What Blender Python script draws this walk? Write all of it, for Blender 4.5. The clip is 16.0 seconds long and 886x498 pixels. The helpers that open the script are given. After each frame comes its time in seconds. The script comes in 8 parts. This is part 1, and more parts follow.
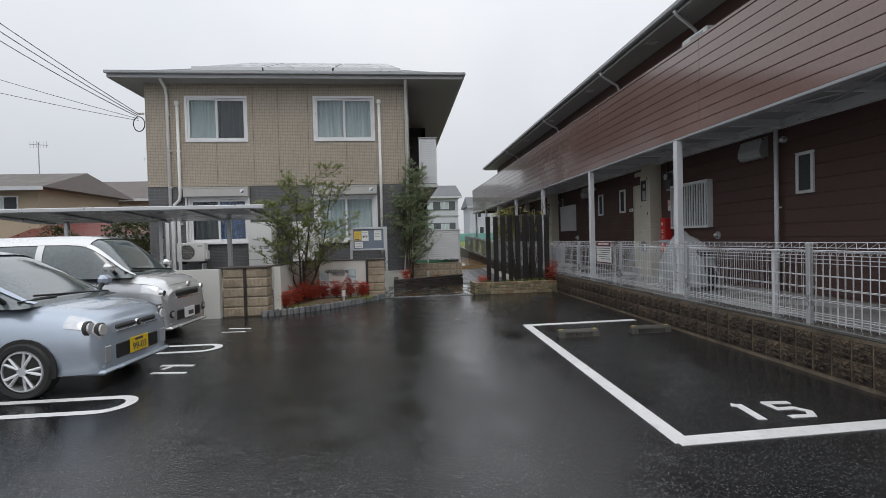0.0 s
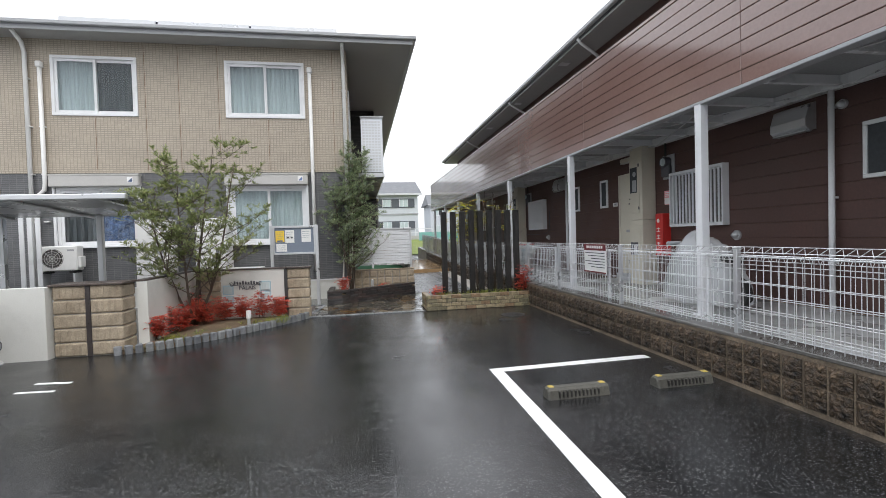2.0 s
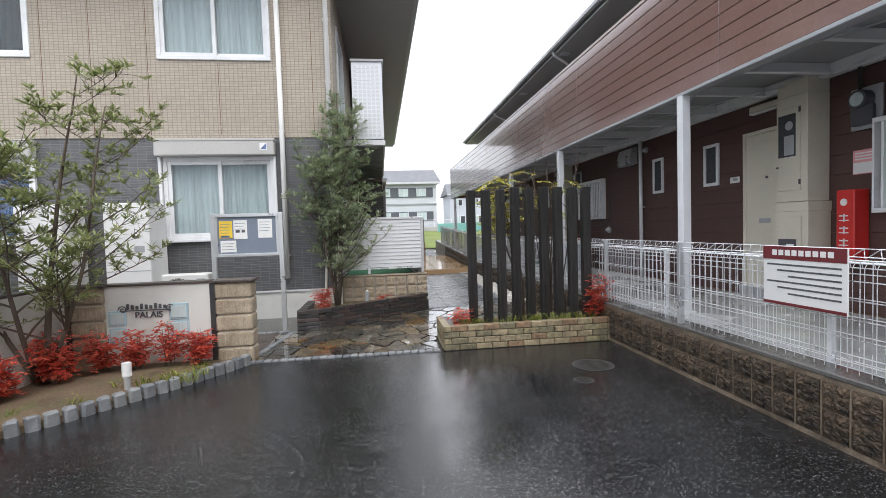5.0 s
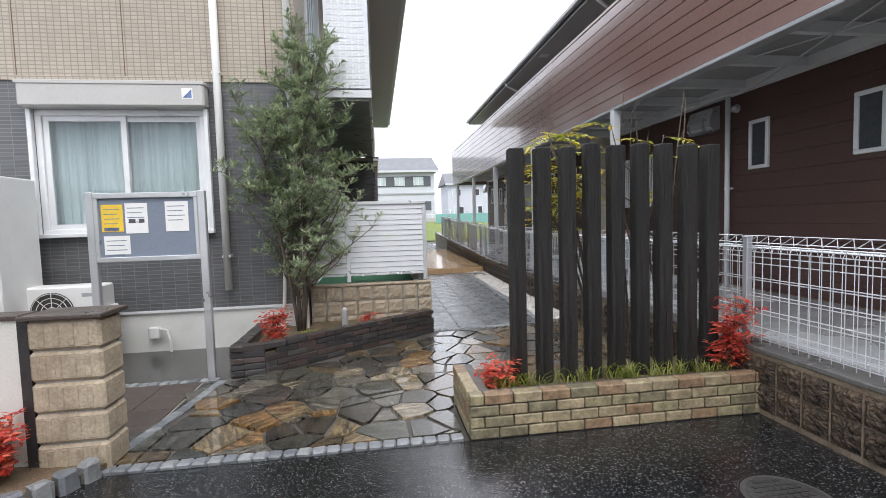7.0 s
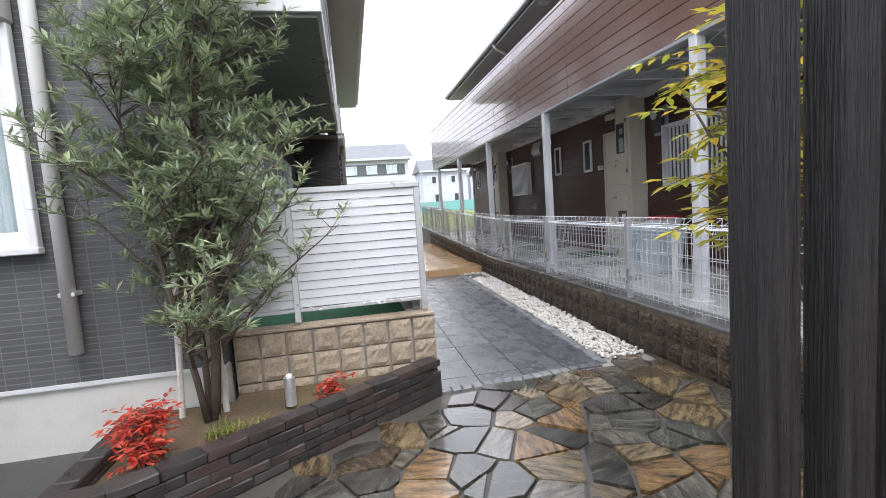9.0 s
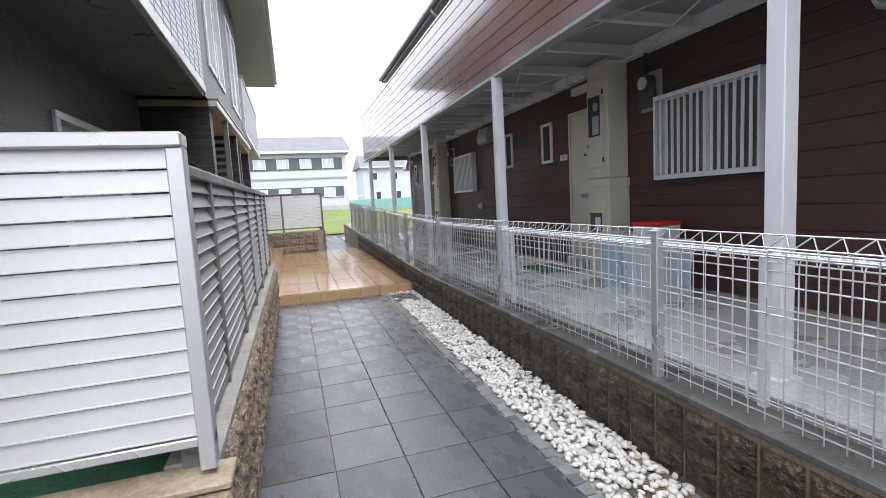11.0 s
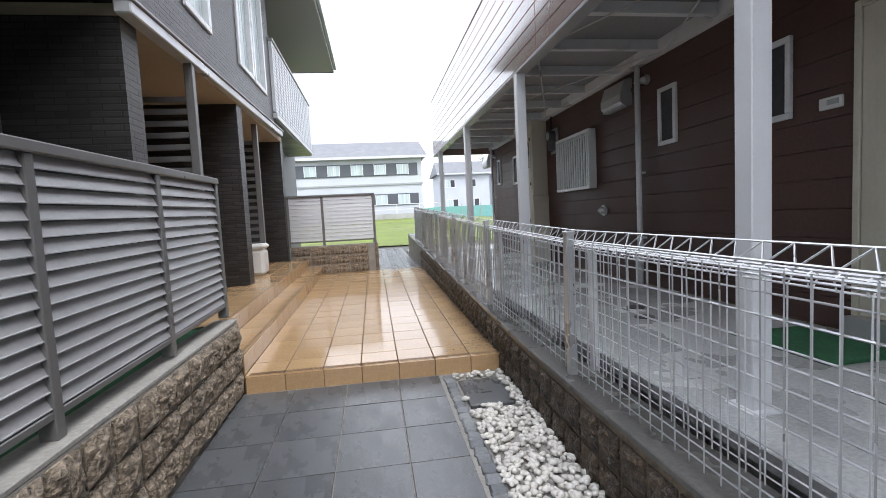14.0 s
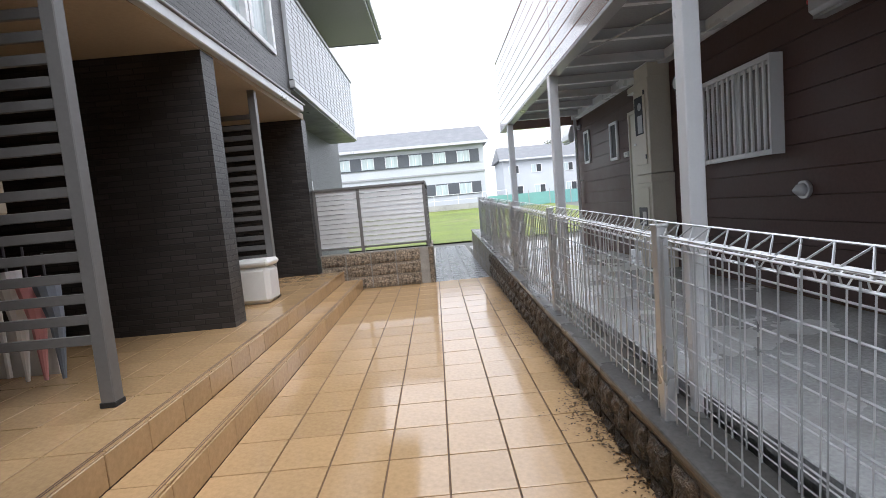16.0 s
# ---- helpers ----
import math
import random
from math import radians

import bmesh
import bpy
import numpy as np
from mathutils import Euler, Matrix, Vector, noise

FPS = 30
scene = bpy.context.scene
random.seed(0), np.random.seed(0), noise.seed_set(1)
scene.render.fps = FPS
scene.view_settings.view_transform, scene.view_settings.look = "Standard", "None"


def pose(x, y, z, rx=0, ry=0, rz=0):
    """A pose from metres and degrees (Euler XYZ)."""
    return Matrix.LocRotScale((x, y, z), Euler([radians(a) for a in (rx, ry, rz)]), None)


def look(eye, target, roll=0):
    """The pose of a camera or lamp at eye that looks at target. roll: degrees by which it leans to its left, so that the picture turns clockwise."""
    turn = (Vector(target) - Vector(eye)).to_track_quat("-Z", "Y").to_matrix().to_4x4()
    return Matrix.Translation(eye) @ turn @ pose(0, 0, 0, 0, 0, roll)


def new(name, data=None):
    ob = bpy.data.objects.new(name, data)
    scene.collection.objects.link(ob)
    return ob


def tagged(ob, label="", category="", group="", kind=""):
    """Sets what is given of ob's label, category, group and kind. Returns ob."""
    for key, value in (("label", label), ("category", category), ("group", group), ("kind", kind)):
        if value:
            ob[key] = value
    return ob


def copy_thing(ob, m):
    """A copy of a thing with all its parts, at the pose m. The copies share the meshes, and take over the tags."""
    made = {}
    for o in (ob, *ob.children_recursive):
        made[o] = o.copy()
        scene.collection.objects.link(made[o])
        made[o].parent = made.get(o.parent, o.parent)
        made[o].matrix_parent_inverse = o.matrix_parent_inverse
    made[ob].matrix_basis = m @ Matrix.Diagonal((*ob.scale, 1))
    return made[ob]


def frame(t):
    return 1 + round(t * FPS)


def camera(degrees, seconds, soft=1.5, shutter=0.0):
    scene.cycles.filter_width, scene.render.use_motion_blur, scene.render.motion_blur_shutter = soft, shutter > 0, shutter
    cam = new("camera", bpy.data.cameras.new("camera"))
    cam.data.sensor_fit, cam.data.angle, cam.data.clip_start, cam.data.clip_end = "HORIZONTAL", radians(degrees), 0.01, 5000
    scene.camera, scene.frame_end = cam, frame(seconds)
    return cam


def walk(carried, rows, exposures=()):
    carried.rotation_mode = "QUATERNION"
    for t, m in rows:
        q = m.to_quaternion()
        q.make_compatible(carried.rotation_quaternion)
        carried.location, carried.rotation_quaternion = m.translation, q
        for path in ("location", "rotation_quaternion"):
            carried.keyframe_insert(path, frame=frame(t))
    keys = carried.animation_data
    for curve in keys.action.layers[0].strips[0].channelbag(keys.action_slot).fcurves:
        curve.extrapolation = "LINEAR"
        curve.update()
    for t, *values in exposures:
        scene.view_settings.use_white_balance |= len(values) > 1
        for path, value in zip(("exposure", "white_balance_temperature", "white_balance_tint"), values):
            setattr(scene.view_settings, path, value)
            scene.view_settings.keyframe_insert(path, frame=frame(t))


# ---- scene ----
cam = camera(87.0, 16.0, soft=0.75)
PATH = [
    (0, (-0.147, -0.074, 1.438), (0.04, 1.917, 1.398), -1.5),
    (0.5, (0.044, 0.591, 1.436), (0.308, 2.573, 1.392), -1.3),
    (1, (0.209, 1.218, 1.439), (0.515, 3.193, 1.371), -2.0),
    (1.5, (0.34, 1.837, 1.458), (0.696, 3.804, 1.388), -1.5),
    (2, (0.473, 2.435, 1.487), (0.82, 4.404, 1.436), -1.7),
    (2.5, (0.555, 3.046, 1.495), (0.875, 5.019, 1.439), -0.9),
    (3, (0.668, 3.64, 1.508), (0.971, 5.617, 1.459), -1.4),
    (3.5, (0.759, 4.257, 1.514), (1.019, 6.239, 1.47), -1.3),
    (4, (0.899, 4.866, 1.511), (1.163, 6.848, 1.463), -1.5),
    (4.2, (0.915, 5.092, 1.532), (1.16, 7.077, 1.476), -1.6),
    (6.3, (1.163, 7.757, 1.484), (1.466, 9.731, 1.371), -2.2),
    (6.5, (1.158, 8.032, 1.482), (1.435, 10.01, 1.366), -2.2),
    (7, (1.17, 8.71, 1.501), (1.447, 10.687, 1.377), -1.7),
    (7.5, (1.184, 9.337, 1.518), (1.463, 11.313, 1.382), -2.2),
    (8, (1.161, 9.958, 1.523), (1.481, 11.927, 1.381), -2.5),
    (8.4, (1.191, 10.444, 1.533), (1.55, 12.406, 1.389), -3.2),
    (8.5, (1.187, 10.558, 1.535), (1.55, 12.519, 1.384), -3.2),
    (9, (1.257, 11.161, 1.549), (1.633, 13.117, 1.37), -4.0),
    (9.5, (1.434, 11.763, 1.544), (1.901, 13.697, 1.34), -4.4),
    (10, (1.64, 12.319, 1.551), (2.176, 14.234, 1.338), -4.5),
    (10.2, (1.749, 12.54, 1.582), (2.319, 14.444, 1.358), -4.2),
    (12.3, (2.574, 14.817, 1.4), (3.165, 16.722, 1.245), -2.2),
    (12.5, (2.64, 15.053, 1.42), (3.201, 16.967, 1.265), -1.5),
    (13, (2.776, 15.656, 1.426), (3.234, 17.598, 1.284), -1.8),
    (13.5, (2.859, 16.315, 1.435), (3.204, 18.28, 1.291), -2.2),
    (14, (2.927, 16.957, 1.432), (3.215, 18.931, 1.287), -2.9),
    (14.5, (2.951, 17.591, 1.457), (3.126, 19.576, 1.292), -3.6),
    (15, (3.017, 18.211, 1.468), (3.171, 20.199, 1.31), -4.0),
    (15.5, (3.05, 18.837, 1.491), (3.112, 20.829, 1.323), -5.0),
    (16, (3.11, 19.475, 1.502), (3.125, 21.468, 1.33), -5.2),
]
EXPO = [(0.0, -0.25, 6500, 11), (1.5, 0.40, 6500, 11), (3.5, 0.82, 6450, 12), (7.0, 0.96, 6380, 13), (9.5, 1.32, 6300, 15), (12.5, 1.18, 6250, 13), (16.0, 1.18, 6200, 13)]
walk(cam, [(t, look(eye, target, roll)) for t, eye, target, roll in PATH], EXPO)

# ---- world and light: a bright overcast sky ----
world = bpy.data.worlds.new("overcast_sky")
scene.world = world
world.use_nodes = True
wn, wl = world.node_tree.nodes, world.node_tree.links
sky = wn.new("ShaderNodeTexSky")
sky.sky_type = "NISHITA"
sky.sun_disc = False
sky.sun_elevation, sky.sun_rotation = radians(48), radians(160)
sky.dust_density, sky.air_density = 4.0, 1.0
scaled = wn.new("ShaderNodeMixRGB")
scaled.blend_type = "MULTIPLY"
scaled.inputs[0].default_value = 1.0
scaled.inputs[2].default_value = (0.1, 0.1, 0.1, 1)
wl.new(sky.outputs[0], scaled.inputs[1])
cloud_noise = wn.new("ShaderNodeTexNoise")
cloud_noise.inputs["Scale"].default_value = 1.6
cloud_noise.inputs["Detail"].default_value = 5
cloud_ramp = wn.new("ShaderNodeValToRGB")
cloud_ramp.color_ramp.elements[0].position, cloud_ramp.color_ramp.elements[0].color = 0.3, (0.79, 0.84, 0.90, 1)
cloud_ramp.color_ramp.elements[1].position, cloud_ramp.color_ramp.elements[1].color = 0.7, (0.97, 0.99, 1.02, 1)
wl.new(cloud_noise.outputs[0], cloud_ramp.inputs[0])
veil = wn.new("ShaderNodeMixRGB")
veil.inputs[0].default_value = 0.88
wl.new(scaled.outputs[0], veil.inputs[1])
wl.new(cloud_ramp.outputs[0], veil.inputs[2])
dome_dir = wn.new("ShaderNodeTexCoord")
dome_axes = wn.new("ShaderNodeSeparateXYZ")
wl.new(dome_dir.outputs["Generated"], dome_axes.inputs[0])
dome_up = wn.new("ShaderNodeMapRange")
dome_up.inputs["From Min"].default_value, dome_up.inputs["From Max"].default_value = 0.0, 1.0
dome_up.inputs["To Min"].default_value, dome_up.inputs["To Max"].default_value = 0.82, 1.75
wl.new(dome_axes.outputs[2], dome_up.inputs[0])
dome = wn.new("ShaderNodeMixRGB")
dome.blend_type = "MULTIPLY"
dome.inputs[0].default_value = 1.0
wl.new(veil.outputs[0], dome.inputs[1])
wl.new(dome_up.outputs[0], dome.inputs[2])
wl.new(dome.outputs[0], wn["Background"].inputs[0])
wn["Background"].inputs[1].default_value = 1.0
sun_data = bpy.data.lights.new("sun", "SUN")
sun_data.energy, sun_data.angle, sun_data.color = 0.6, radians(25), (1.0, 0.97, 0.92)
sun = new("sun", sun_data)
sun.matrix_world = look((0, 0, 30), (-6, 18, 0))

# ---- materials ----
def shader(name):
    m = bpy.data.materials.new(name)
    m.use_nodes = True
    nt = m.node_tree
    return m, nt, nt.nodes, nt.links, nt.nodes["Principled BSDF"]


def noise_node(nt, vec, scale, detail=4, rough=0.6):
    n = nt.nodes.new("ShaderNodeTexNoise")
    n.inputs["Scale"].default_value, n.inputs["Detail"].default_value, n.inputs["Roughness"].default_value = scale, detail, rough
    nt.links.new(vec, n.inputs["Vector"])
    return n.outputs[0]


def ramp_node(nt, fac, stops):
    r = nt.nodes.new("ShaderNodeValToRGB")
    e = r.color_ramp.elements
    while len(e) < len(stops):
        e.new(0.5)
    for k, (p, c) in enumerate(stops):
        e[k].position, e[k].color = p, (*c, 1) if len(c) == 3 else c
    nt.links.new(fac, r.inputs[0])
    return r.outputs[0]


def mix_node(nt, kind, fac, a, b):
    n = nt.nodes.new("ShaderNodeMixRGB")
    n.blend_type = kind
    for sock, v in zip(n.inputs, (fac, a, b)):
        if isinstance(v, (int, float)):
            sock.default_value = v
        elif isinstance(v, tuple):
            sock.default_value = (*v, 1)
        else:
            nt.links.new(v, sock)
    return n.outputs[0]


def surf(name, base, rough=0.6, vary=0.15, coarse=1.5, fine=40.0, bump=0.1, metal=0.0, rvary=0.15, stain=None, stain_amt=0.4, stain_scale=0.8,
         stretch=(1, 1, 1), random_amt=0.0, coat=0.0, spec=0.5, depth=0.01):
    """A painted, mineral or wooden surface: base colour varied at two scales, stains, relief and uneven gloss."""
    m, nt, nn, ll, b = shader(name)
    tc = nn.new("ShaderNodeTexCoord")
    mp = nn.new("ShaderNodeMapping")
    mp.inputs["Scale"].default_value = stretch
    ll.new(tc.outputs["Object"], mp.inputs["Vector"])
    v = mp.outputs[0]
    nc, nf = noise_node(nt, v, coarse), noise_node(nt, v, fine, 3)
    lo, hi = tuple(c * (1 - vary) for c in base), tuple(min(1, c * (1 + vary)) for c in base)
    col = ramp_node(nt, nc, [(0.3, lo), (0.7, hi)])
    col = mix_node(nt, "OVERLAY", min(1, vary * 2.5), col, ramp_node(nt, nf, [(0.25, (0.25,) * 3), (0.75, (0.75,) * 3)]))
    if stain:
        ns = noise_node(nt, v, stain_scale, 6, 0.65)
        f = ramp_node(nt, ns, [(0.5, (0, 0, 0)), (0.72, (stain_amt,) * 3)])
        col = mix_node(nt, "MIX", f, col, stain)
    if random_amt:
        oi = nn.new("ShaderNodeObjectInfo")
        col = mix_node(nt, "MULTIPLY", 1.0, col, ramp_node(nt, oi.outputs["Random"], [(0, (1 - random_amt,) * 3), (1, (1, 1, 1))]))
    ll.new(col, b.inputs["Base Color"])
    rr = ramp_node(nt, nc, [(0.3, (max(0.02, rough - rvary),) * 3), (0.7, (min(1, rough + rvary),) * 3)])
    ll.new(rr, b.inputs["Roughness"])
    b.inputs["Metallic"].default_value = metal
    b.inputs["Specular IOR Level"].default_value = spec
    b.inputs["Coat Weight"].default_value = coat
    b.inputs["Coat Roughness"].default_value = 0.08
    if bump:
        bp = nn.new("ShaderNodeBump")
        bp.inputs["Strength"].default_value, bp.inputs["Distance"].default_value = min(1, bump), depth
        ll.new(nf, bp.inputs["Height"])
        ll.new(bp.outputs[0], b.inputs["Normal"])
    return m


def glass_mat(name, tint=(0.75, 0.82, 0.84), rough=0.02):
    m, nt, nn, ll, b = shader(name)
    b.inputs["Base Color"].default_value = (*tint, 1)
    b.inputs["Roughness"].default_value = rough
    b.inputs["Transmission Weight"].default_value = 1.0
    b.inputs["IOR"].default_value = 1.45
    return m


def wet_asphalt():
    """Rolled asphalt: dark binder, paler stones of about a centimetre, a wet film that is smoother in the low places."""
    m, nt, nn, ll, b = shader("wet_asphalt")
    tc = nn.new("ShaderNodeTexCoord")
    v = tc.outputs["Object"]
    big, mid, fine = noise_node(nt, v, 0.35, 4), noise_node(nt, v, 2.2, 5, 0.65), noise_node(nt, v, 140, 2)
    streak_map = nn.new("ShaderNodeMapping")
    streak_map.inputs["Scale"].default_value = (1.3, 0.22, 1)
    streak_map.inputs["Rotation"].default_value = (0, 0, 0.12)
    ll.new(v, streak_map.inputs["Vector"])
    streak = noise_node(nt, streak_map.outputs[0], 1.4, 5, 0.6)
    vor = nn.new("ShaderNodeTexVoronoi")
    vor.inputs["Scale"].default_value = 95
    ll.new(v, vor.inputs["Vector"])
    col = ramp_node(nt, mid, [(0.3, (0.006, 0.0062, 0.0067)), (0.7, (0.017, 0.0174, 0.0184))])
    stone = nn.new("ShaderNodeSeparateColor")
    ll.new(vor.outputs["Color"], stone.inputs[0])
    chips = mix_node(nt, "MULTIPLY", 1.0, ramp_node(nt, stone.outputs[0], [(0.6, (0, 0, 0)), (0.97, (0.15, 0.15, 0.146))]), ramp_node(nt, vor.outputs["Distance"], [(0.25, (1, 1, 1)), (0.5, (0, 0, 0))]))
    col = mix_node(nt, "ADD", 1.0, col, chips)
    col = mix_node(nt, "ADD", ramp_node(nt, fine, [(0.58, (0, 0, 0)), (0.72, (0.7, 0.7, 0.7))]), col, (0.032, 0.032, 0.031))
    ll.new(col, b.inputs["Base Color"])
    b.inputs["Specular IOR Level"].default_value = 0.6
    wet = mix_node(nt, "MIX", 0.4, big, mix_node(nt, "MIX", 0.5, mid, streak))
    ll.new(ramp_node(nt, wet, [(0.38, (0.07,) * 3), (0.5, (0.16,) * 3), (0.62, (0.30,) * 3)]), b.inputs["Roughness"])
    amt = ramp_node(nt, wet, [(0.38, (0.12,) * 3), (0.56, (0.52,) * 3)])
    bp = nn.new("ShaderNodeBump")
    bp.inputs["Distance"].default_value = 0.0035
    ll.new(amt, bp.inputs["Strength"])
    ll.new(vor.outputs["Distance"], bp.inputs["Height"])
    ll.new(bp.outputs[0], b.inputs["Normal"])
    return m


def palette_mat(name, colours, rough, fine, bump, vary=0.25, rvary=0.15, coarse=6.0, stretch=(1, 1, 1)):
    """Stone pieces, each in its own colour out of a palette."""
    m, nt, nn, ll, b = shader(name)
    tc, oi = nn.new("ShaderNodeTexCoord"), nn.new("ShaderNodeObjectInfo")
    off = nn.new("ShaderNodeVectorMath")
    off.operation = "ADD"
    comb = nn.new("ShaderNodeCombineXYZ")
    mul = nn.new("ShaderNodeMath")
    mul.operation = "MULTIPLY"
    mul.inputs[1].default_value = 37.0
    ll.new(oi.outputs["Random"], mul.inputs[0])
    for k in range(3):
        ll.new(mul.outputs[0], comb.inputs[k])
    ll.new(tc.outputs["Object"], off.inputs[0])
    ll.new(comb.outputs[0], off.inputs[1])
    mpg = nn.new("ShaderNodeMapping")
    mpg.inputs["Scale"].default_value = stretch
    ll.new(off.outputs[0], mpg.inputs["Vector"])
    v = mpg.outputs[0]
    r = ramp_node(nt, oi.outputs["Random"], [(k / len(colours), c) for k, c in enumerate(colours)])
    r.node.color_ramp.interpolation = "CONSTANT"
    nc, nf = noise_node(nt, v, coarse, 5, 0.65), noise_node(nt, v, fine, 4)
    g = ramp_node(nt, nc, [(0.3, (1 - vary * 1.6,) * 3), (0.7, (1,) * 3)])
    col = mix_node(nt, "MULTIPLY", 1.0, r, g)
    col = mix_node(nt, "OVERLAY", vary * 1.5, col, nf)
    ll.new(col, b.inputs["Base Color"])
    ll.new(ramp_node(nt, nc, [(0.3, (max(0.03, rough - rvary),) * 3), (0.7, (min(1, rough + rvary),) * 3)]), b.inputs["Roughness"])
    bp = nn.new("ShaderNodeBump")
    bp.inputs["Strength"].default_value, bp.inputs["Distance"].default_value = bump, 0.012
    ll.new(mix_node(nt, "MIX", 0.5, nc, nf), bp.inputs["Height"])
    ll.new(bp.outputs[0], b.inputs["Normal"])
    return m


def grid_tile_mat(name, base, joint, sx, sz, rough, relief=0.4, random_tone=0.15, brick_off=0.0, jw=0.02):
    """Small wall tiles, laid out in x/y along the wall and z."""
    m, nt, nn, ll, b = shader(name)
    tc = nn.new("ShaderNodeTexCoord")
    sep = nn.new("ShaderNodeSeparateXYZ")
    ll.new(tc.outputs["Object"], sep.inputs[0])
    add = nn.new("ShaderNodeMath")
    ll.new(sep.outputs[0], add.inputs[0])
    ll.new(sep.outputs[1], add.inputs[1])
    comb = nn.new("ShaderNodeCombineXYZ")
    ll.new(add.outputs[0], comb.inputs[0])
    ll.new(sep.outputs[2], comb.inputs[1])
    br = nn.new("ShaderNodeTexBrick")
    br.offset = brick_off
    br.inputs["Scale"].default_value = 1.0
    br.inputs["Brick Width"].default_value, br.inputs["Row Height"].default_value = sx, sz
    br.inputs["Mortar Size"].default_value = jw * sz
    br.inputs["Mortar Smooth"].default_value = 0.3
    br.inputs["Color1"].default_value = (*[c * (1 - random_tone) for c in base], 1)
    br.inputs["Color2"].default_value = (*[min(1, c * (1 + random_tone)) for c in base], 1)
    br.inputs["Mortar"].default_value = (*joint, 1)
    ll.new(comb.outputs[0], br.inputs["Vector"])
    nz = noise_node(nt, tc.outputs["Object"], 0.7, 5)
    col = mix_node(nt, "MULTIPLY", 1.0, br.outputs[0], ramp_node(nt, nz, [(0.3, (0.86, 0.86, 0.86)), (0.7, (1, 1, 1))]))
    ll.new(col, b.inputs["Base Color"])
    b.inputs["Roughness"].default_value = rough
    nf = noise_node(nt, tc.outputs["Object"], 60, 3)
    h = mix_node(nt, "ADD", 0.25, ramp_node(nt, br.outputs["Fac"], [(0, (1, 1, 1)), (1, (0, 0, 0))]), nf)
    bp = nn.new("ShaderNodeBump")
    bp.inputs["Strength"].default_value, bp.inputs["Distance"].default_value = relief, 0.008
    ll.new(h, bp.inputs["Height"])
    ll.new(bp.outputs[0], b.inputs["Normal"])
    return m


M_ASPHALT = wet_asphalt()
M_SOIL = surf("damp_soil", (0.13, 0.09, 0.055), 0.9, 0.35, 3, 60, 0.6, stain=(0.08, 0.10, 0.03), stain_amt=0.7, stain_scale=4)
M_GROUND = surf("ground_earth", (0.10, 0.10, 0.09), 0.8, 0.2, 0.4, 20, 0.4)
M_LAWN = surf("lawn_grass", (0.13, 0.17, 0.03), 0.9, 0.35, 0.5, 70, 0.7, stain=(0.26, 0.25, 0.07), stain_amt=0.6, stain_scale=0.6)
M_CONCRETE = surf("wet_concrete", (0.42, 0.415, 0.40), 0.36, 0.12, 0.7, 45, 0.15, rvary=0.2, stain=(0.27, 0.265, 0.25), stain_amt=0.7)
M_WETFLOOR = surf("wet_corridor_concrete", (0.45, 0.455, 0.45), 0.22, 0.2, 0.9, 45, 0.10, rvary=0.25, stain=(0.30, 0.29, 0.27), stain_amt=0.8, stain_scale=1.1)
M_PLASTER = surf("white_render", (0.66, 0.66, 0.62), 0.8, 0.05, 1.2, 60, 0.25, stain=(0.42, 0.42, 0.38), stain_amt=0.4, stain_scale=1.5)
M_BEIGE = grid_tile_mat("beige_tile_cladding", (0.46, 0.40, 0.32), (0.30, 0.265, 0.215), 0.075, 0.045, 0.55, 0.5, 0.07, jw=0.16)
M_GREYTILE = grid_tile_mat("dark_grey_tile_cladding", (0.115, 0.118, 0.122), (0.20, 0.20, 0.20), 0.15, 0.045, 0.45, 0.6, 0.12, jw=0.09)
M_DARKTILE = grid_tile_mat("charcoal_split_tile", (0.042, 0.038, 0.036), (0.02, 0.02, 0.02), 0.23, 0.05, 0.42, 0.9, 0.35, 0.4, jw=0.14)
M_SIDING = surf("brown_siding", (0.082, 0.043, 0.036), 0.6, 0.12, 1.0, 30, 0.1)
M_FASCIA = surf("red_brown_metal_siding", (0.225, 0.132, 0.110), 0.20, 0.06, 0.5, 25, 0.02, rvary=0.06, coat=1.0, spec=0.7)
M_WHITEMETAL = surf("white_painted_steel", (0.74, 0.75, 0.76), 0.35, 0.05, 2, 60, 0.05, stain=(0.52, 0.52, 0.5), stain_amt=0.3)
M_GREYMETAL = surf("grey_painted_steel", (0.36, 0.37, 0.38), 0.4, 0.06, 2, 50, 0.05)
M_ALU = surf("anodised_aluminium", (0.60, 0.61, 0.62), 0.35, 0.04, 2, 60, 0.03, metal=0.6)
M_DECK = surf("dull_galvanised_deck", (0.30, 0.305, 0.305), 0.5, 0.1, 1, 30, 0.05)
M_SOFFIT = surf("grey_soffit_board", (0.36, 0.36, 0.35), 0.7, 0.05, 1, 30, 0.05)
M_SOFFITTAN = surf("tan_soffit_board", (0.42, 0.34, 0.25), 0.7, 0.05, 1, 30, 0.05)
M_ROOF = surf("grey_slate_roofing", (0.13, 0.135, 0.145), 0.5, 0.15, 1.5, 30, 0.2)
M_BLOCK = surf("split_face_block", (0.30, 0.24, 0.175), 0.6, 0.5, 20, 40, 1.0, stain=(0.06, 0.05, 0.04), stain_amt=0.85, stain_scale=12, random_amt=0.3, depth=0.03)
M_BLOCKLIGHT = surf("tan_block", (0.38, 0.315, 0.23), 0.8, 0.2, 8, 50, 0.7, stain=(0.20, 0.15, 0.10), stain_amt=0.6, stain_scale=3, random_amt=0.15)
M_CAP = surf("grey_cement_cap", (0.36, 0.345, 0.31), 0.7, 0.15, 3, 50, 0.3, stain=(0.20, 0.19, 0.17), stain_amt=0.6, stain_scale=4)
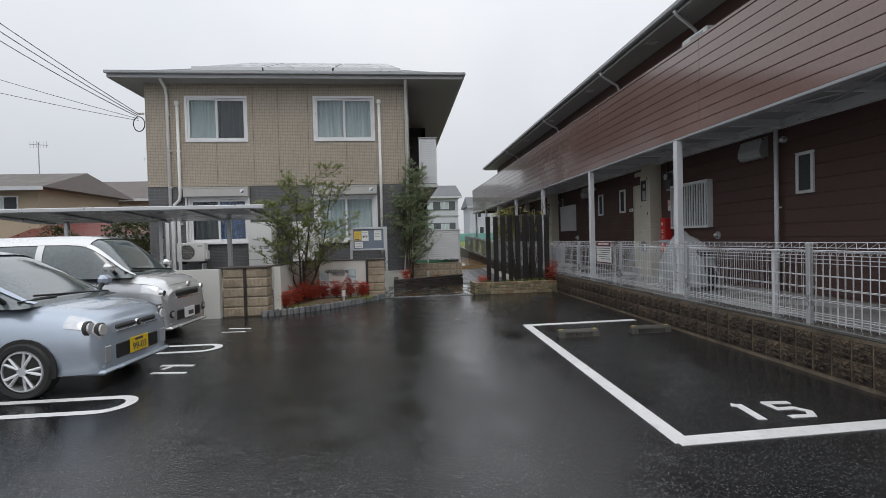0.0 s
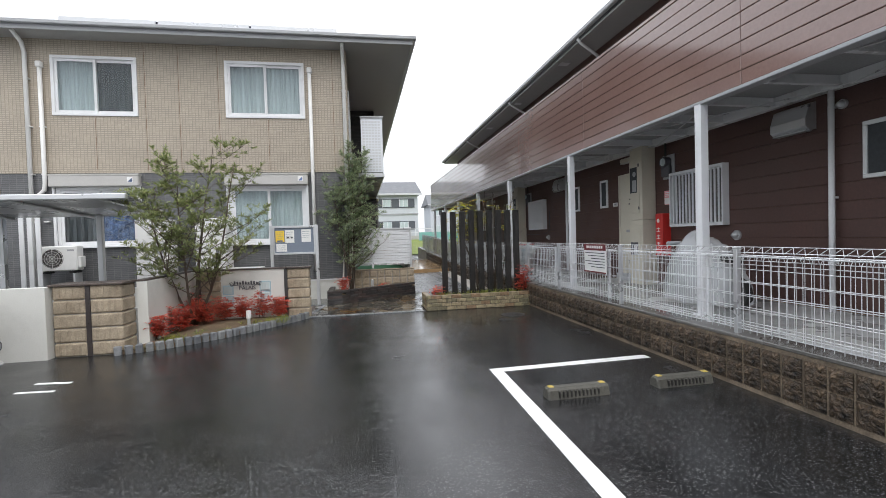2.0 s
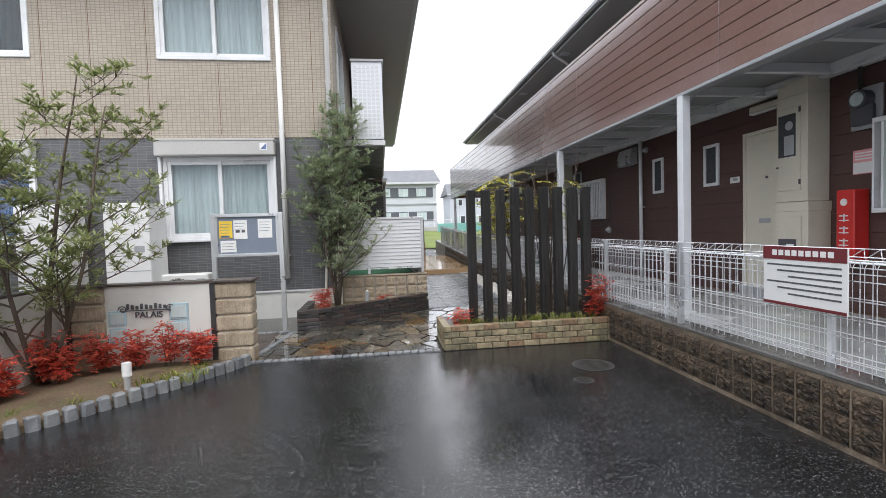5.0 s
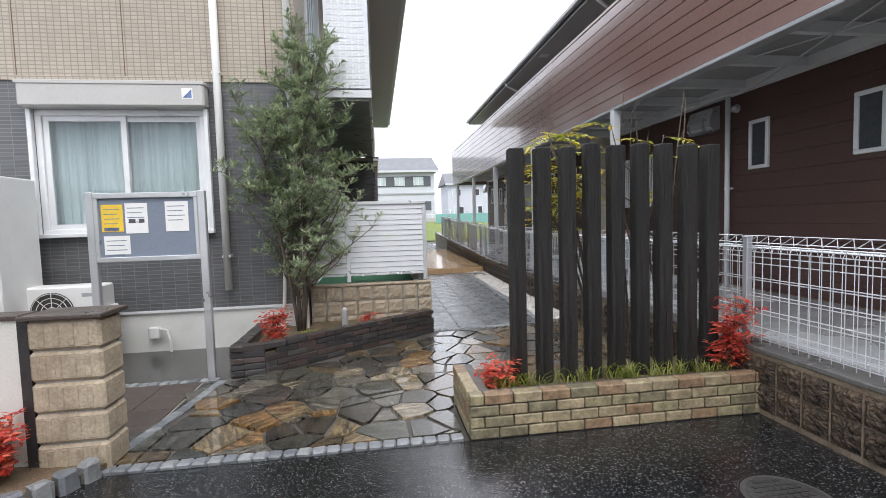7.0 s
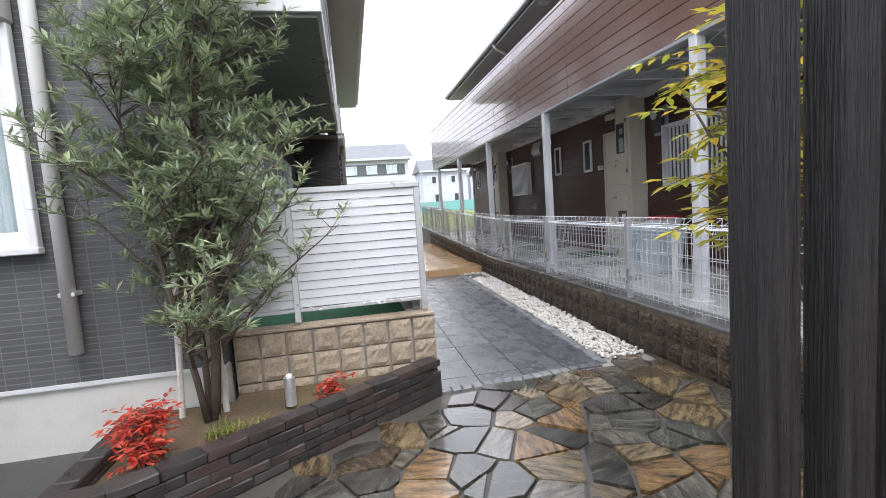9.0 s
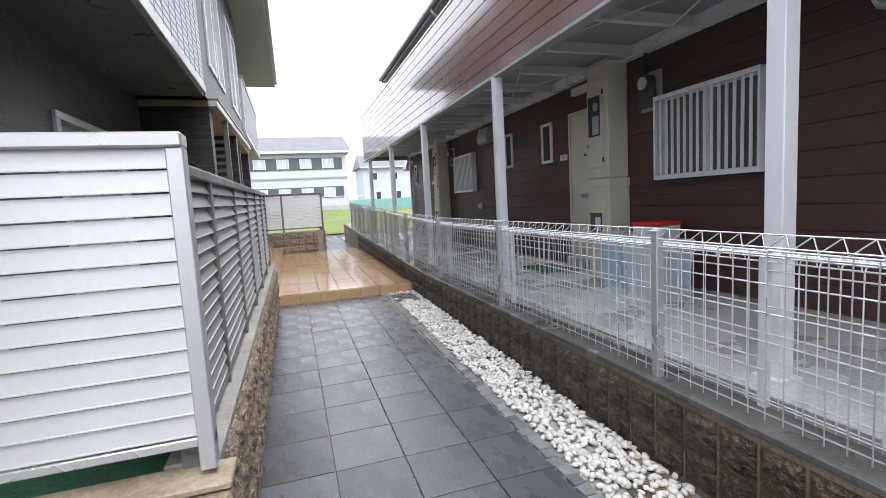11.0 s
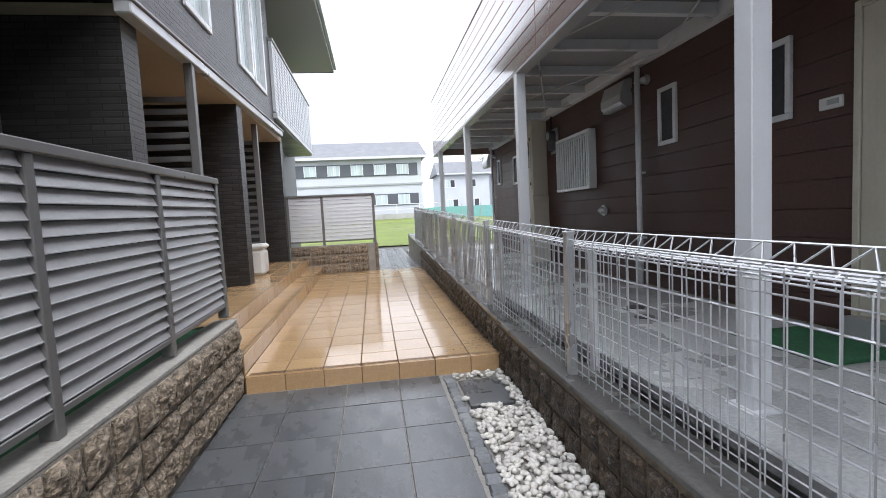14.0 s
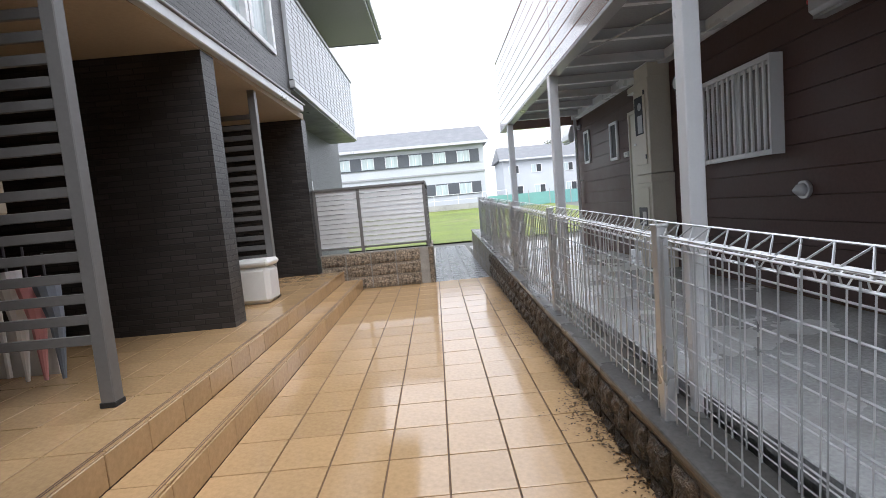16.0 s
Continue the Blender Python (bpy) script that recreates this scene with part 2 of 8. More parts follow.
M_BLOCKWET = surf("wet_split_face_block", (0.095, 0.065, 0.040), 0.36, 0.6, 16, 34, 1.0, stain=(0.010, 0.008, 0.007), stain_amt=1.0, stain_scale=9, random_amt=0.4, depth=0.05)
M_WETRIB = surf("wet_tan_block_rib", (0.20, 0.155, 0.11), 0.5, 0.35, 5, 60, 0.4, stain=(0.05, 0.04, 0.03), stain_amt=0.8, stain_scale=3)
M_WETCONC = surf("dark_wet_concrete", (0.125, 0.12, 0.112), 0.25, 0.2, 1.2, 45, 0.12, rvary=0.15, stain=(0.09, 0.088, 0.082), stain_amt=0.8)
M_DARKWET = surf("wet_dark_pavement", (0.05, 0.048, 0.045), 0.14, 0.25, 1.2, 45, 0.12, rvary=0.1, stain=(0.09, 0.088, 0.082), stain_amt=0.5, stain_scale=1.6)
M_FLAGJOINT = surf("dark_wet_joint", (0.075, 0.068, 0.058), 0.45, 0.2, 8, 60, 0.3)
M_MORTAR = surf("mortar", (0.30, 0.285, 0.26), 0.9, 0.15, 8, 60, 0.3)
M_SLAB = surf("grey_paving_slab", (0.108, 0.113, 0.118), 0.30, 0.16, 2.5, 45, 0.12, rvary=0.16, random_amt=0.3, stretch=(2, 1, 1), stain=(0.065, 0.062, 0.055), stain_amt=0.6, stain_scale=1.5)
M_TERRA = surf("ochre_glazed_tile", (0.51, 0.335, 0.175), 0.08, 0.10, 2.0, 40, 0.03, rvary=0.1, random_amt=0.12, spec=0.6)
M_GROUT = surf("brown_grout", (0.16, 0.10, 0.06), 0.8, 0.15, 6, 60, 0.2)
M_PAINTLINE = surf("white_road_paint", (0.78, 0.78, 0.77), 0.5, 0.08, 3, 90, 0.35, stain=(0.42, 0.42, 0.42), stain_amt=0.6, stain_scale=6)
M_TIMBER = surf("charred_timber", (0.017, 0.0155, 0.0145), 0.55, 0.5, 4, 16, 1.0, stretch=(8, 8, 0.3), random_amt=0.3, stain=(0.060, 0.045, 0.036), stain_amt=0.5, stain_scale=2.5, depth=0.02)
M_LOUVRE = surf("light_louvre_metal", (0.60, 0.61, 0.62), 0.38, 0.05, 2, 40, 0.03, metal=0.3)
# Darker copy of the louvre slat, with the alley's shade in its colour.
M_SLATSHADED = surf("shaded_louvre_slat", (0.40, 0.40, 0.405), 0.42, 0.05, 2, 40, 0.03, metal=0.2)
M_LOUVREGREY = surf("grey_louvre_frame", (0.15, 0.148, 0.145), 0.4, 0.05, 2, 40, 0.03)
M_GLASS = glass_mat("window_glass")
M_DIMPANE = surf("dim_patterned_pane", (0.16, 0.15, 0.14), 0.2, 0.2, 1.0, 20, 0.02, stretch=(6, 6, 0.4))
M_FROST = surf("frosted_pane", (0.50, 0.58, 0.58), 0.25, 0.10, 1.0, 20, 0.02, stretch=(6, 6, 0.4))
M_CURTAIN = surf("pale_curtain", (0.55, 0.60, 0.60), 0.9, 0.2, 1, 20, 0.1, stretch=(14, 14, 0.3))
# Flat dark colour standing in for the unlit space behind glass.
M_DARKROOM = surf("painted_dark_interior", (0.05, 0.055, 0.06), 0.8, 0.2, 1, 20, 0.0)
M_BLACK = surf("black_rubber", (0.02, 0.02, 0.02), 0.6, 0.2, 4, 60, 0.1)
M_DOOR = surf("cream_steel_door", (0.62, 0.58, 0.48), 0.45, 0.05, 2, 40, 0.05)
M_WHITE = surf("white_plastic", (0.74, 0.74, 0.72), 0.45, 0.05, 2, 40, 0.05, stain=(0.5, 0.5, 0.47), stain_amt=0.3)


# ---- mesh helpers ----
class MB:
    """Collects boxes, prisms, tubes and strips into one mesh."""

    def __init__(self):
        self.v, self.f = [], []

    def add(self, verts, faces):
        n = len(self.v)
        self.v += [tuple(p) for p in verts]
        self.f += [[i + n for i in q] for q in faces]
        return self

    def box(self, x0, x1, y0, y1, z0, z1, c=0.0, m=None):
        x0, x1 = min(x0, x1), max(x0, x1)
        y0, y1 = min(y0, y1), max(y0, y1)
        z0, z1 = min(z0, z1), max(z0, z1)
        if c <= 0:
            vs = [(x, y, z) for z in (z0, z1) for y in (y0, y1) for x in (x0, x1)]
            fs = [(0, 2, 3, 1), (4, 5, 7, 6), (0, 1, 5, 4), (2, 6, 7, 3), (0, 4, 6, 2), (1, 3, 7, 5)]
        else:
            c = min(c, 0.45 * min(x1 - x0, y1 - y0, z1 - z0))
            vs, key = [], {}
            lim = ((x0, x1), (y0, y1), (z0, z1))
            for sx in (0, 1):
                for sy in (0, 1):
                    for sz in (0, 1):
                        for ax in range(3):
                            s = (sx, sy, sz)
                            p = [lim[k][s[k]] + (0 if k == ax else (c if s[k] == 0 else -c)) for k in range(3)]
                            key[(sx, sy, sz, ax)] = len(vs)
                            vs.append(tuple(p))
            fs = []
            for ax in range(3):
                o = [k for k in range(3) if k != ax]
                for s in (0, 1):
                    ring = []
                    for a, b2 in ((0, 0), (1, 0), (1, 1), (0, 1)):
                        q = [0, 0, 0]
                        q[ax], q[o[0]], q[o[1]] = s, a, b2
                        ring.append(key[(*q, ax)])
                    fs.append(tuple(ring))
                for a in (0, 1):
                    for b2 in (0, 1):
                        q0, q1 = [0, 0, 0], [0, 0, 0]
                        q0[o[0]] = q1[o[0]] = a
                        q0[o[1]] = q1[o[1]] = b2
                        q1[ax] = 1
                        fs.append((key[(*q0, o[0])], key[(*q1, o[0])], key[(*q1, o[1])], key[(*q0, o[1])]))
            for sx in (0, 1):
                for sy in (0, 1):
                    for sz in (0, 1):
                        fs.append(tuple(key[(sx, sy, sz, ax)] for ax in range(3)))
        if m is not None:
            vs = [tuple(m @ Vector(p)) for p in vs]
        return self.add(vs, fs)

    def prism(self, poly, z0, z1, inset=0.0):
        n = len(poly)
        top = poly
        if inset:
            cx, cy = sum(p[0] for p in poly) / n, sum(p[1] for p in poly) / n
            top = []
            for x, y in poly:
                d = math.hypot(x - cx, y - cy) or 1
                k = max(0.0, 1 - inset / d)
                top.append((cx + (x - cx) * k, cy + (y - cy) * k))
        vs = [(x, y, z0) for x, y in poly] + [(x, y, z1) for x, y in top]
        fs = [tuple(range(n - 1, -1, -1)), tuple(range(n, 2 * n))] + [(i, (i + 1) % n, n + (i + 1) % n, n + i) for i in range(n)]
        return self.add(vs, fs)

    def tube(self, pts, r, n=8, r1=None, caps=True):
        pts = [Vector(p) for p in pts]
        k = len(pts)
        base = len(self.v)
        prev = None
        for i, p in enumerate(pts):
            d = (pts[min(i + 1, k - 1)] - pts[max(i - 1, 0)]).normalized()
            ref = Vector((0, 0, 1)) if abs(d.z) < 0.9 else Vector((1, 0, 0))
            if prev is None:
                u = d.cross(ref).normalized()
            else:
                u = (prev - d * prev.dot(d)).normalized()
            prev = u
            w = d.cross(u)
            rr = r if r1 is None else r + (r1 - r) * i / max(1, k - 1)
            for j in range(n):
                a = 2 * math.pi * j / n
                self.v.append(tuple(p + (u * math.cos(a) + w * math.sin(a)) * rr))
        for i in range(k - 1):
            for j in range(n):
                a, b2 = base + i * n + j, base + i * n + (j + 1) % n
                self.f.append([a, b2, b2 + n, a + n])
        if caps:
            self.f.append([base + j for j in range(n)][::-1])
            self.f.append([base + (k - 1) * n + j for j in range(n)])
        return self

    def mesh(self, name, smooth=False):
        me = bpy.data.meshes.new(name)
        me.from_pydata(self.v, [], self.f)
        if smooth:
            me.polygons.foreach_set("use_smooth", [True] * len(me.polygons))
        me.validate()
        me.update()
        bm = bmesh.new()
        bm.from_mesh(me)
        bmesh.ops.recalc_face_normals(bm, faces=bm.faces)
        bm.to_mesh(me)
        bm.free()
        return me


def part(name, mb, material, parent=None, label="", smooth=False, at=None):
    me = mb if isinstance(mb, bpy.types.Mesh) else mb.mesh(name, smooth)
    if material is not None and not me.materials:
        me.materials.append(material)
    ob = new(name, me)
    if at is not None:
        ob.matrix_basis = at
    if parent is not None:
        ob.parent = parent
    if label:
        ob["label"] = label
    return ob


def thing(name, label, category, group="", kind="", at=None):
    ob = new(name)
    ob.empty_display_size = 0.1
    if at is not None:
        ob.matrix_basis = at
    return tagged(ob, label, category, group, kind)


def structure(name, mb, material, label, category=""):
    return tagged(part(name, mb, material), label, category, kind="structure")


# ---- ground, paving, terrace ----
def far_rise(y):
    return 0.0 if y < 33 else min(1.35, 0.25 + (y - 33) * 0.042)


PS = 0.0145
gm = MB()
ys = [-300, -60, -12, 10, 32.9, 35.2, 40, 46, 52, 59, 70, 120, 600]
for a, b in zip(ys[:-1], ys[1:]):
    gm.add([(-400, a, far_rise(a) - 0.05), (400, a, far_rise(a) - 0.05), (400, b, far_rise(b) - 0.05), (-400, b, far_rise(b) - 0.05)], [(0, 1, 2, 3)])
structure("ground", gm, M_GROUND, "bare grey ground reaching away past the houses", "ground")
lm = MB()
for a, b in ((35.2, 40), (40, 46), (46, 52), (52, 58)):
    lm.add([(-2, a, far_rise(a)), (12, a, far_rise(a)), (12, b, far_rise(b)), (-2, b, far_rise(b))], [(0, 1, 2, 3)])
structure("lawn", lm, M_LAWN, "yellow-green lawn behind the end of the path", "lawn")
structure("road", MB().box(-45, 3.93, -40, 11.74, -0.2, 0.0), M_ASPHALT, "wet black asphalt of the parking lot", "asphalt")
structure("pavement", MB().box(-9.0, 3.93, 11.75, 15.2, -0.2, -0.012), M_DARKWET, "damp concrete bed under the paving", "concrete")
structure("path_bed", MB().add([(x, y, (-0.2 if k == 0 else 0.004 + PS * (y - 15))) for k in (0, 1) for y in (14.95, 20.78) for x in (1.83, 3.93)], [(0, 2, 3, 1), (4, 5, 7, 6), (0, 1, 5, 4), (2, 6, 7, 3), (0, 4, 6, 2), (1, 3, 7, 5)]), M_MORTAR, "grey bedding under the path slabs", "path")
structure("corridor_floor", MB().box(4.47, 6.5, -8, 30.2, 0.31, 0.40, 0.006).box(4.72, 6.5, -8, 30.2, -0.1, 0.31), M_WETFLOOR, "wet grey concrete access corridor floor", "floor")
structure("side_yard", MB().box(-8.5, 1.75, 15.0, 20.9, -0.2, 0.02), M_CONCRETE, "concrete yard behind the louvre screen", "yard")

T0, TS = 20.78, 0.017


def tz(y):
    return 0.05 + TS * (y - T0)


def sheared(mb):
    mb.v = [(x, y, z + tz(y)) for x, y, z in mb.v]
    return mb


structure("terrace_floor", sheared(MB().box(1.84, 3.985, T0 + 0.012, 27.0, -0.1, 0.168)), M_GROUT, "brown grout bed of the tiled terrace", "terrace")
structure("terrace_step", sheared(MB().box(1.56, 1.83, T0 + 0.04, 27.0, -0.1, 0.328)), M_GROUT, "tiled step up to the porch", "step")
structure("porch_floor", sheared(MB().box(-2.0, 1.55, T0 + 0.05, 27.0, -0.1, 0.488)), M_GROUT, "tiled porch floor by the entrances", "porch")

# ---- right building ----
structure("wall_east", MB().box(6.42, 6.6, -8, 30.1, 0.0, 6.2), M_GROUT, "core of the dark brown wall", "wall")
RW = bpy.data.objects["wall_east"]
bz = 0.42
sid = MB()
while bz < 3.3:
    sid.box(6.398, 6.421, -8, 30.1, bz + 0.002, bz + 0.226, 0.003)
    bz += 0.228
part("siding_board", sid, M_SIDING, RW)
structure("wall_east_upper", MB().box(6.40, 6.43, -8, 30.1, 3.35, 6.15), M_SIDING, "dark brown upper storey wall", "wall")
structure("wall_east_end", MB().box(6.6, 16, 29.9, 30.1, 0, 6.2), M_SIDING, "dark brown end wall", "wall")
structure("wall_east_near", MB().box(6.6, 16, -8, -7.8, 0, 6.2), M_SIDING, "dark brown near end wall", "wall")
structure("ceiling_corridor", MB().box(4.75, 6.41, -8, 30.0, 3.30, 3.42), M_DECK, "grey corrugated deck over the corridor", "ceiling")
# roof over the upper walkway
rf = MB()
rf.add([(5.7, -9, 6.05), (5.7, 31, 6.05), (11, 25.5, 8.2), (11, -9, 8.2), (5.7, -9, 6.2), (5.7, 31, 6.2), (11, 25.5, 8.35), (11, -9, 8.35),
        (16.3, 31, 6.05), (16.3, 31, 6.2), (16.3, -9, 6.05), (16.3, -9, 6.2)],
       [(4, 5, 6, 7), (0, 1, 5, 4), (5, 9, 6), (1, 8, 9, 5), (6, 9, 11, 7), (8, 10, 11, 9)])
structure("roof_east", rf, M_ROOF, "grey slate roof with deep eaves", "roof")
structure("eaves_east", MB().box(5.72, 6.42, -9, 30.9, 6.0, 6.05), M_SOFFIT, "grey boarded eaves soffit", "eaves")
structure("eaves_east_end", MB().box(6.42, 16, 30.1, 30.9, 6.0, 6.05), M_SOFFIT, "grey boarded eaves soffit at the end", "eaves")

# fascia of the walkway: long boards with seams
fz0, fz1 = 3.08, 4.52
fascia = structure("walkway_fascia", MB().box(4.72, 4.80, -8, 30.0, fz0, fz1), M_GROUT, "red-brown boarded parapet along the upper walkway", "parapet")
seams = [-8, -4.0, -0.3, 3.35, 7.0, 10.7, 14.35, 18.0, 21.7, 25.4, 30.0]
nb = 9
h = (fz1 - fz0) / nb
for i in range(nb):
    for a, b in zip(seams[:-1], seams[1:]):
        part("board", MB().box(4.692, 4.721, a + 0.003, b - 0.003, fz0 + i * h + 0.003, fz0 + (i + 1) * h - 0.003, 0.005), M_FASCIA, fascia)
part("coping", MB().box(4.68, 4.82, -8, 30.02, fz1, fz1 + 0.05, 0.006), M_FASCIA, fascia)
part("bottom_trim", MB().box(4.685, 4.82, -8, 30.0, fz0 - 0.04, fz0, 0.006), M_GREYMETAL, fascia)
part("end_board", MB().box(4.80, 6.40, 29.93, 30.0, fz0, fz1), M_FASCIA, fascia)

# ---- left house ----
HX0, HX1, HY0, HY1 = -7.63, 0.26, 14.8, 33.0
ROOFZ = 6.36


def wall_y(name, x0, x1, y, z0, z1, t, material, holes, label):
    """A wall that faces -y at y, thickness t behind it, with rectangular holes (x0, x1, z0, z1)."""
    mb = MB()
    xs = sorted({x0, x1, *[q for hh in holes for q in hh[:2]]})
    zs = sorted({z0, z1, *[q for hh in holes for q in hh[2:] if z0 < q < z1]})
    for a, b in zip(xs[:-1], xs[1:]):
        for c, d in zip(zs[:-1], zs[1:]):
            mx, mz = (a + b) / 2, (c + d) / 2
            if not any(hh[0] < mx < hh[1] and hh[2] < mz < hh[3] for hh in holes):
                mb.box(a, b, y, y + t, c, d)
    return structure(name, mb, material, label, "wall")


def wall_x(name, x, y0, y1, z0, z1, t, material, holes, label):
    """A wall that faces +x at x, with rectangular holes (y0, y1, z0, z1)."""
    mb = MB()
    ysq = sorted({y0, y1, *[q for hh in holes for q in hh[:2]]})
    zs = sorted({z0, z1, *[q for hh in holes for q in hh[2:] if z0 < q < z1]})
    for a, b in zip(ysq[:-1], ysq[1:]):
        for c, d in zip(zs[:-1], zs[1:]):
            my, mz = (a + b) / 2, (c + d) / 2
            if not any(hh[0] < my < hh[1] and hh[2] < mz < hh[3] for hh in holes):
                mb.box(x - t, x, a, b, c, d)
    return structure(name, mb, material, label, "wall")


UP = [(-6.44, -4.71, 4.64, 5.94), (-2.64, -0.85, 4.64, 5.94)]
LOW = [(-6.44, -4.76, 1.55, 2.86), (-2.64, -0.88, 1.50, 2.86)]
wall_y("wall_south_upper", HX0, HX1, HY0, 3.30, ROOFZ, 0.18, M_BEIGE, UP, "beige small-tile cladding of the upper storey")
wall_y("wall_south_lower", HX0, HX1, HY0, 0.50, 3.24, 0.18, M_GREYTILE, LOW, "dark grey tile cladding of the ground floor")
structure("trim_belt", MB().box(HX0 - 0.01, HX1 + 0.01, HY0 - 0.018, HY0 + 0.1, 3.24, 3.30, 0.004), M_BEIGE, "beige belt course between the storeys", "trim")
structure("plinth_south", MB().box(HX0 + 0.02, HX1 - 0.01, HY0 + 0.02, HY0 + 0.2, -0.1, 0.47), M_PLASTER, "pale render plinth of the house", "plinth")
structure("plinth_drip", MB().box(HX0, HX1, HY0 - 0.01, HY0 + 0.1, 0.47, 0.50), M_WHITEMETAL, "white metal drip edge over the plinth", "trim")
wall_x("wall_west_house", HX0 + 0.18, HY0 + 0.18, HY1, 0, ROOFZ, 0.18, M_BEIGE, [], "beige side wall of the house")
wall_y("wall_north_house", HX0, HX1, HY1 - 0.18, 0, ROOFZ, 0.18, M_BEIGE, [], "beige rear wall of the house")
SIDE_HOLES = [(15.6, 17.1, 0.6, 2.45), (18.3, 20.0, 0.6, 2.45), (15.8, 17.4, 3.5, 5.6)]
wall_x("wall_side_lower", HX1, HY0 + 0.18, 20.9, 0.0, 3.15, 0.18, M_GREYTILE, SIDE_HOLES[:2], "dark grey tiled side wall behind the screen")
wall_x("wall_side_upper", HX1, HY0 + 0.18, 20.55, 3.15, ROOFZ, 0.18, M_BEIGE, SIDE_HOLES[2:], "beige tiled side wall behind the balcony")
# projecting dark block over the porches
BAY = [(21.32, 22.06, 3.76, 5.55), (22.28, 23.03, 3.76, 5.55), (24.3, 25.1, 3.80, 5.55), (25.2, 26.0, 3.80, 5.55)]
wall_x("wall_bay", 1.13, 20.55, 26.6, 3.155, ROOFZ, 0.18, M_DARKTILE, BAY, "charcoal split-tile wall of the upper bay")
wall_y("wall_bay_end", -0.2, 1.13, 20.55, 3.155, ROOFZ, 0.16, M_DARKTILE, [], "charcoal split-tile end of the bay")
structure("wall_pier", MB().box(-2.0, 1.13, 20.9, 21.15, 0.0, 3.05), M_DARKTILE, "charcoal split-tile wall beside the porch", "wall")
structure("wall_partition_1", sheared(MB().box(-1.2, 1.20, 23.68, 23.92, 0.45, 2.96)), M_DARKTILE, "charcoal tiled partition between the porches", "wall")
structure("wall_partition_2", sheared(MB().box(-1.2, 1.17, 26.82, 27.06, 0.0, 2.92)), M_DARKTILE, "charcoal tiled partition at the far porch", "wall")
structure("wall_porch", MB().box(-1.3, -1.1, 21.15, 26.9, 0.4, 3.1), M_SIDING, "dark recessed wall behind the porches", "wall")
structure("ceiling_porch", MB().box(-1.3, 1.19, 20.92, 26.9, 3.06, 3.15), M_SOFFITTAN, "tan soffit over the porches", "ceiling")
def canopy_rise(mb):
    """The canopy's edge climbs a little towards the far end."""
    mb.v = [(x, y, z + 0.018 * (y - 20.8)) for x, y, z in mb.v]
    return mb


structure("trim_canopy", canopy_rise(MB().box(1.135, 1.26, 20.80, 26.7, 3.035, 3.13, 0.01)), M_LOUVRE, "light metal edge of the porch canopy", "trim")
structure("trim_canopy_top", canopy_rise(MB().box(1.135, 1.28, 20.78, 26.72, 3.13, 3.152, 0.004)), M_GREYMETAL, "grey capping of the porch canopy", "trim")
wall_x("wall_side_far", 0.5, 27.06, 32.4, 0.0, ROOFZ, 0.18, M_GREYTILE, [(28.2, 29.6, 1.0, 2.3)], "grey side wall past the porches")
structure("wall_side_far_end", MB().box(0.3, 0.5, 32.4, 33.0, 0, ROOFZ), M_GREYTILE, "grey end of the side wall", "wall")

# roof, eaves and gutter
EX0, EX1, EY0, EY1 = -8.35, 1.93, 14.22, 33.3
rm = MB()
rz = 6.50
ridge = 8.7
rm.add([(EX0, EY0, rz), (EX1, EY0, rz), (EX1, EY1, rz), (EX0, EY1, rz), (-3.2, 19.4, ridge), (-3.2, 28.1, ridge)],
       [(0, 1, 4), (1, 2, 5, 4), (2, 3, 5), (3, 0, 4, 5)])
structure("roof_house", rm, M_ROOF, "low hipped grey slate roof", "roof")
structure("eaves_soffit", MB().box(EX0 + 0.03, EX1 - 0.03, EY0 + 0.03, EY1 - 0.03, ROOFZ, ROOFZ + 0.05), M_SOFFIT, "grey boarded soffit under the eaves", "eaves")
ev = MB()
ev.box(EX0, EX1, EY0, EY0 + 0.03, ROOFZ - 0.02, rz + 0.01).box(EX0, EX1, EY1 - 0.03, EY1, ROOFZ - 0.02, rz + 0.01)
ev.box(EX0, EX0 + 0.03, EY0 + 0.03, EY1 - 0.03, ROOFZ - 0.02, rz + 0.01).box(EX1 - 0.03, EX1, EY0 + 0.03, EY1 - 0.03, ROOFZ - 0.02, rz + 0.01)
structure("eaves_board", ev, M_GREYMETAL, "grey eaves board round the roof", "eaves")
gt = MB()
gt.box(EX0 - 0.04, EX1 + 0.04, EY0 - 0.09, EY0, rz - 0.06, rz + 0.03, 0.015).box(EX1, EX1 + 0.09, EY0 - 0.09, EY1, rz - 0.06, rz + 0.03, 0.015)
structure("gutter", gt, M_GREYMETAL, "grey rain gutter along the eaves", "gutter")


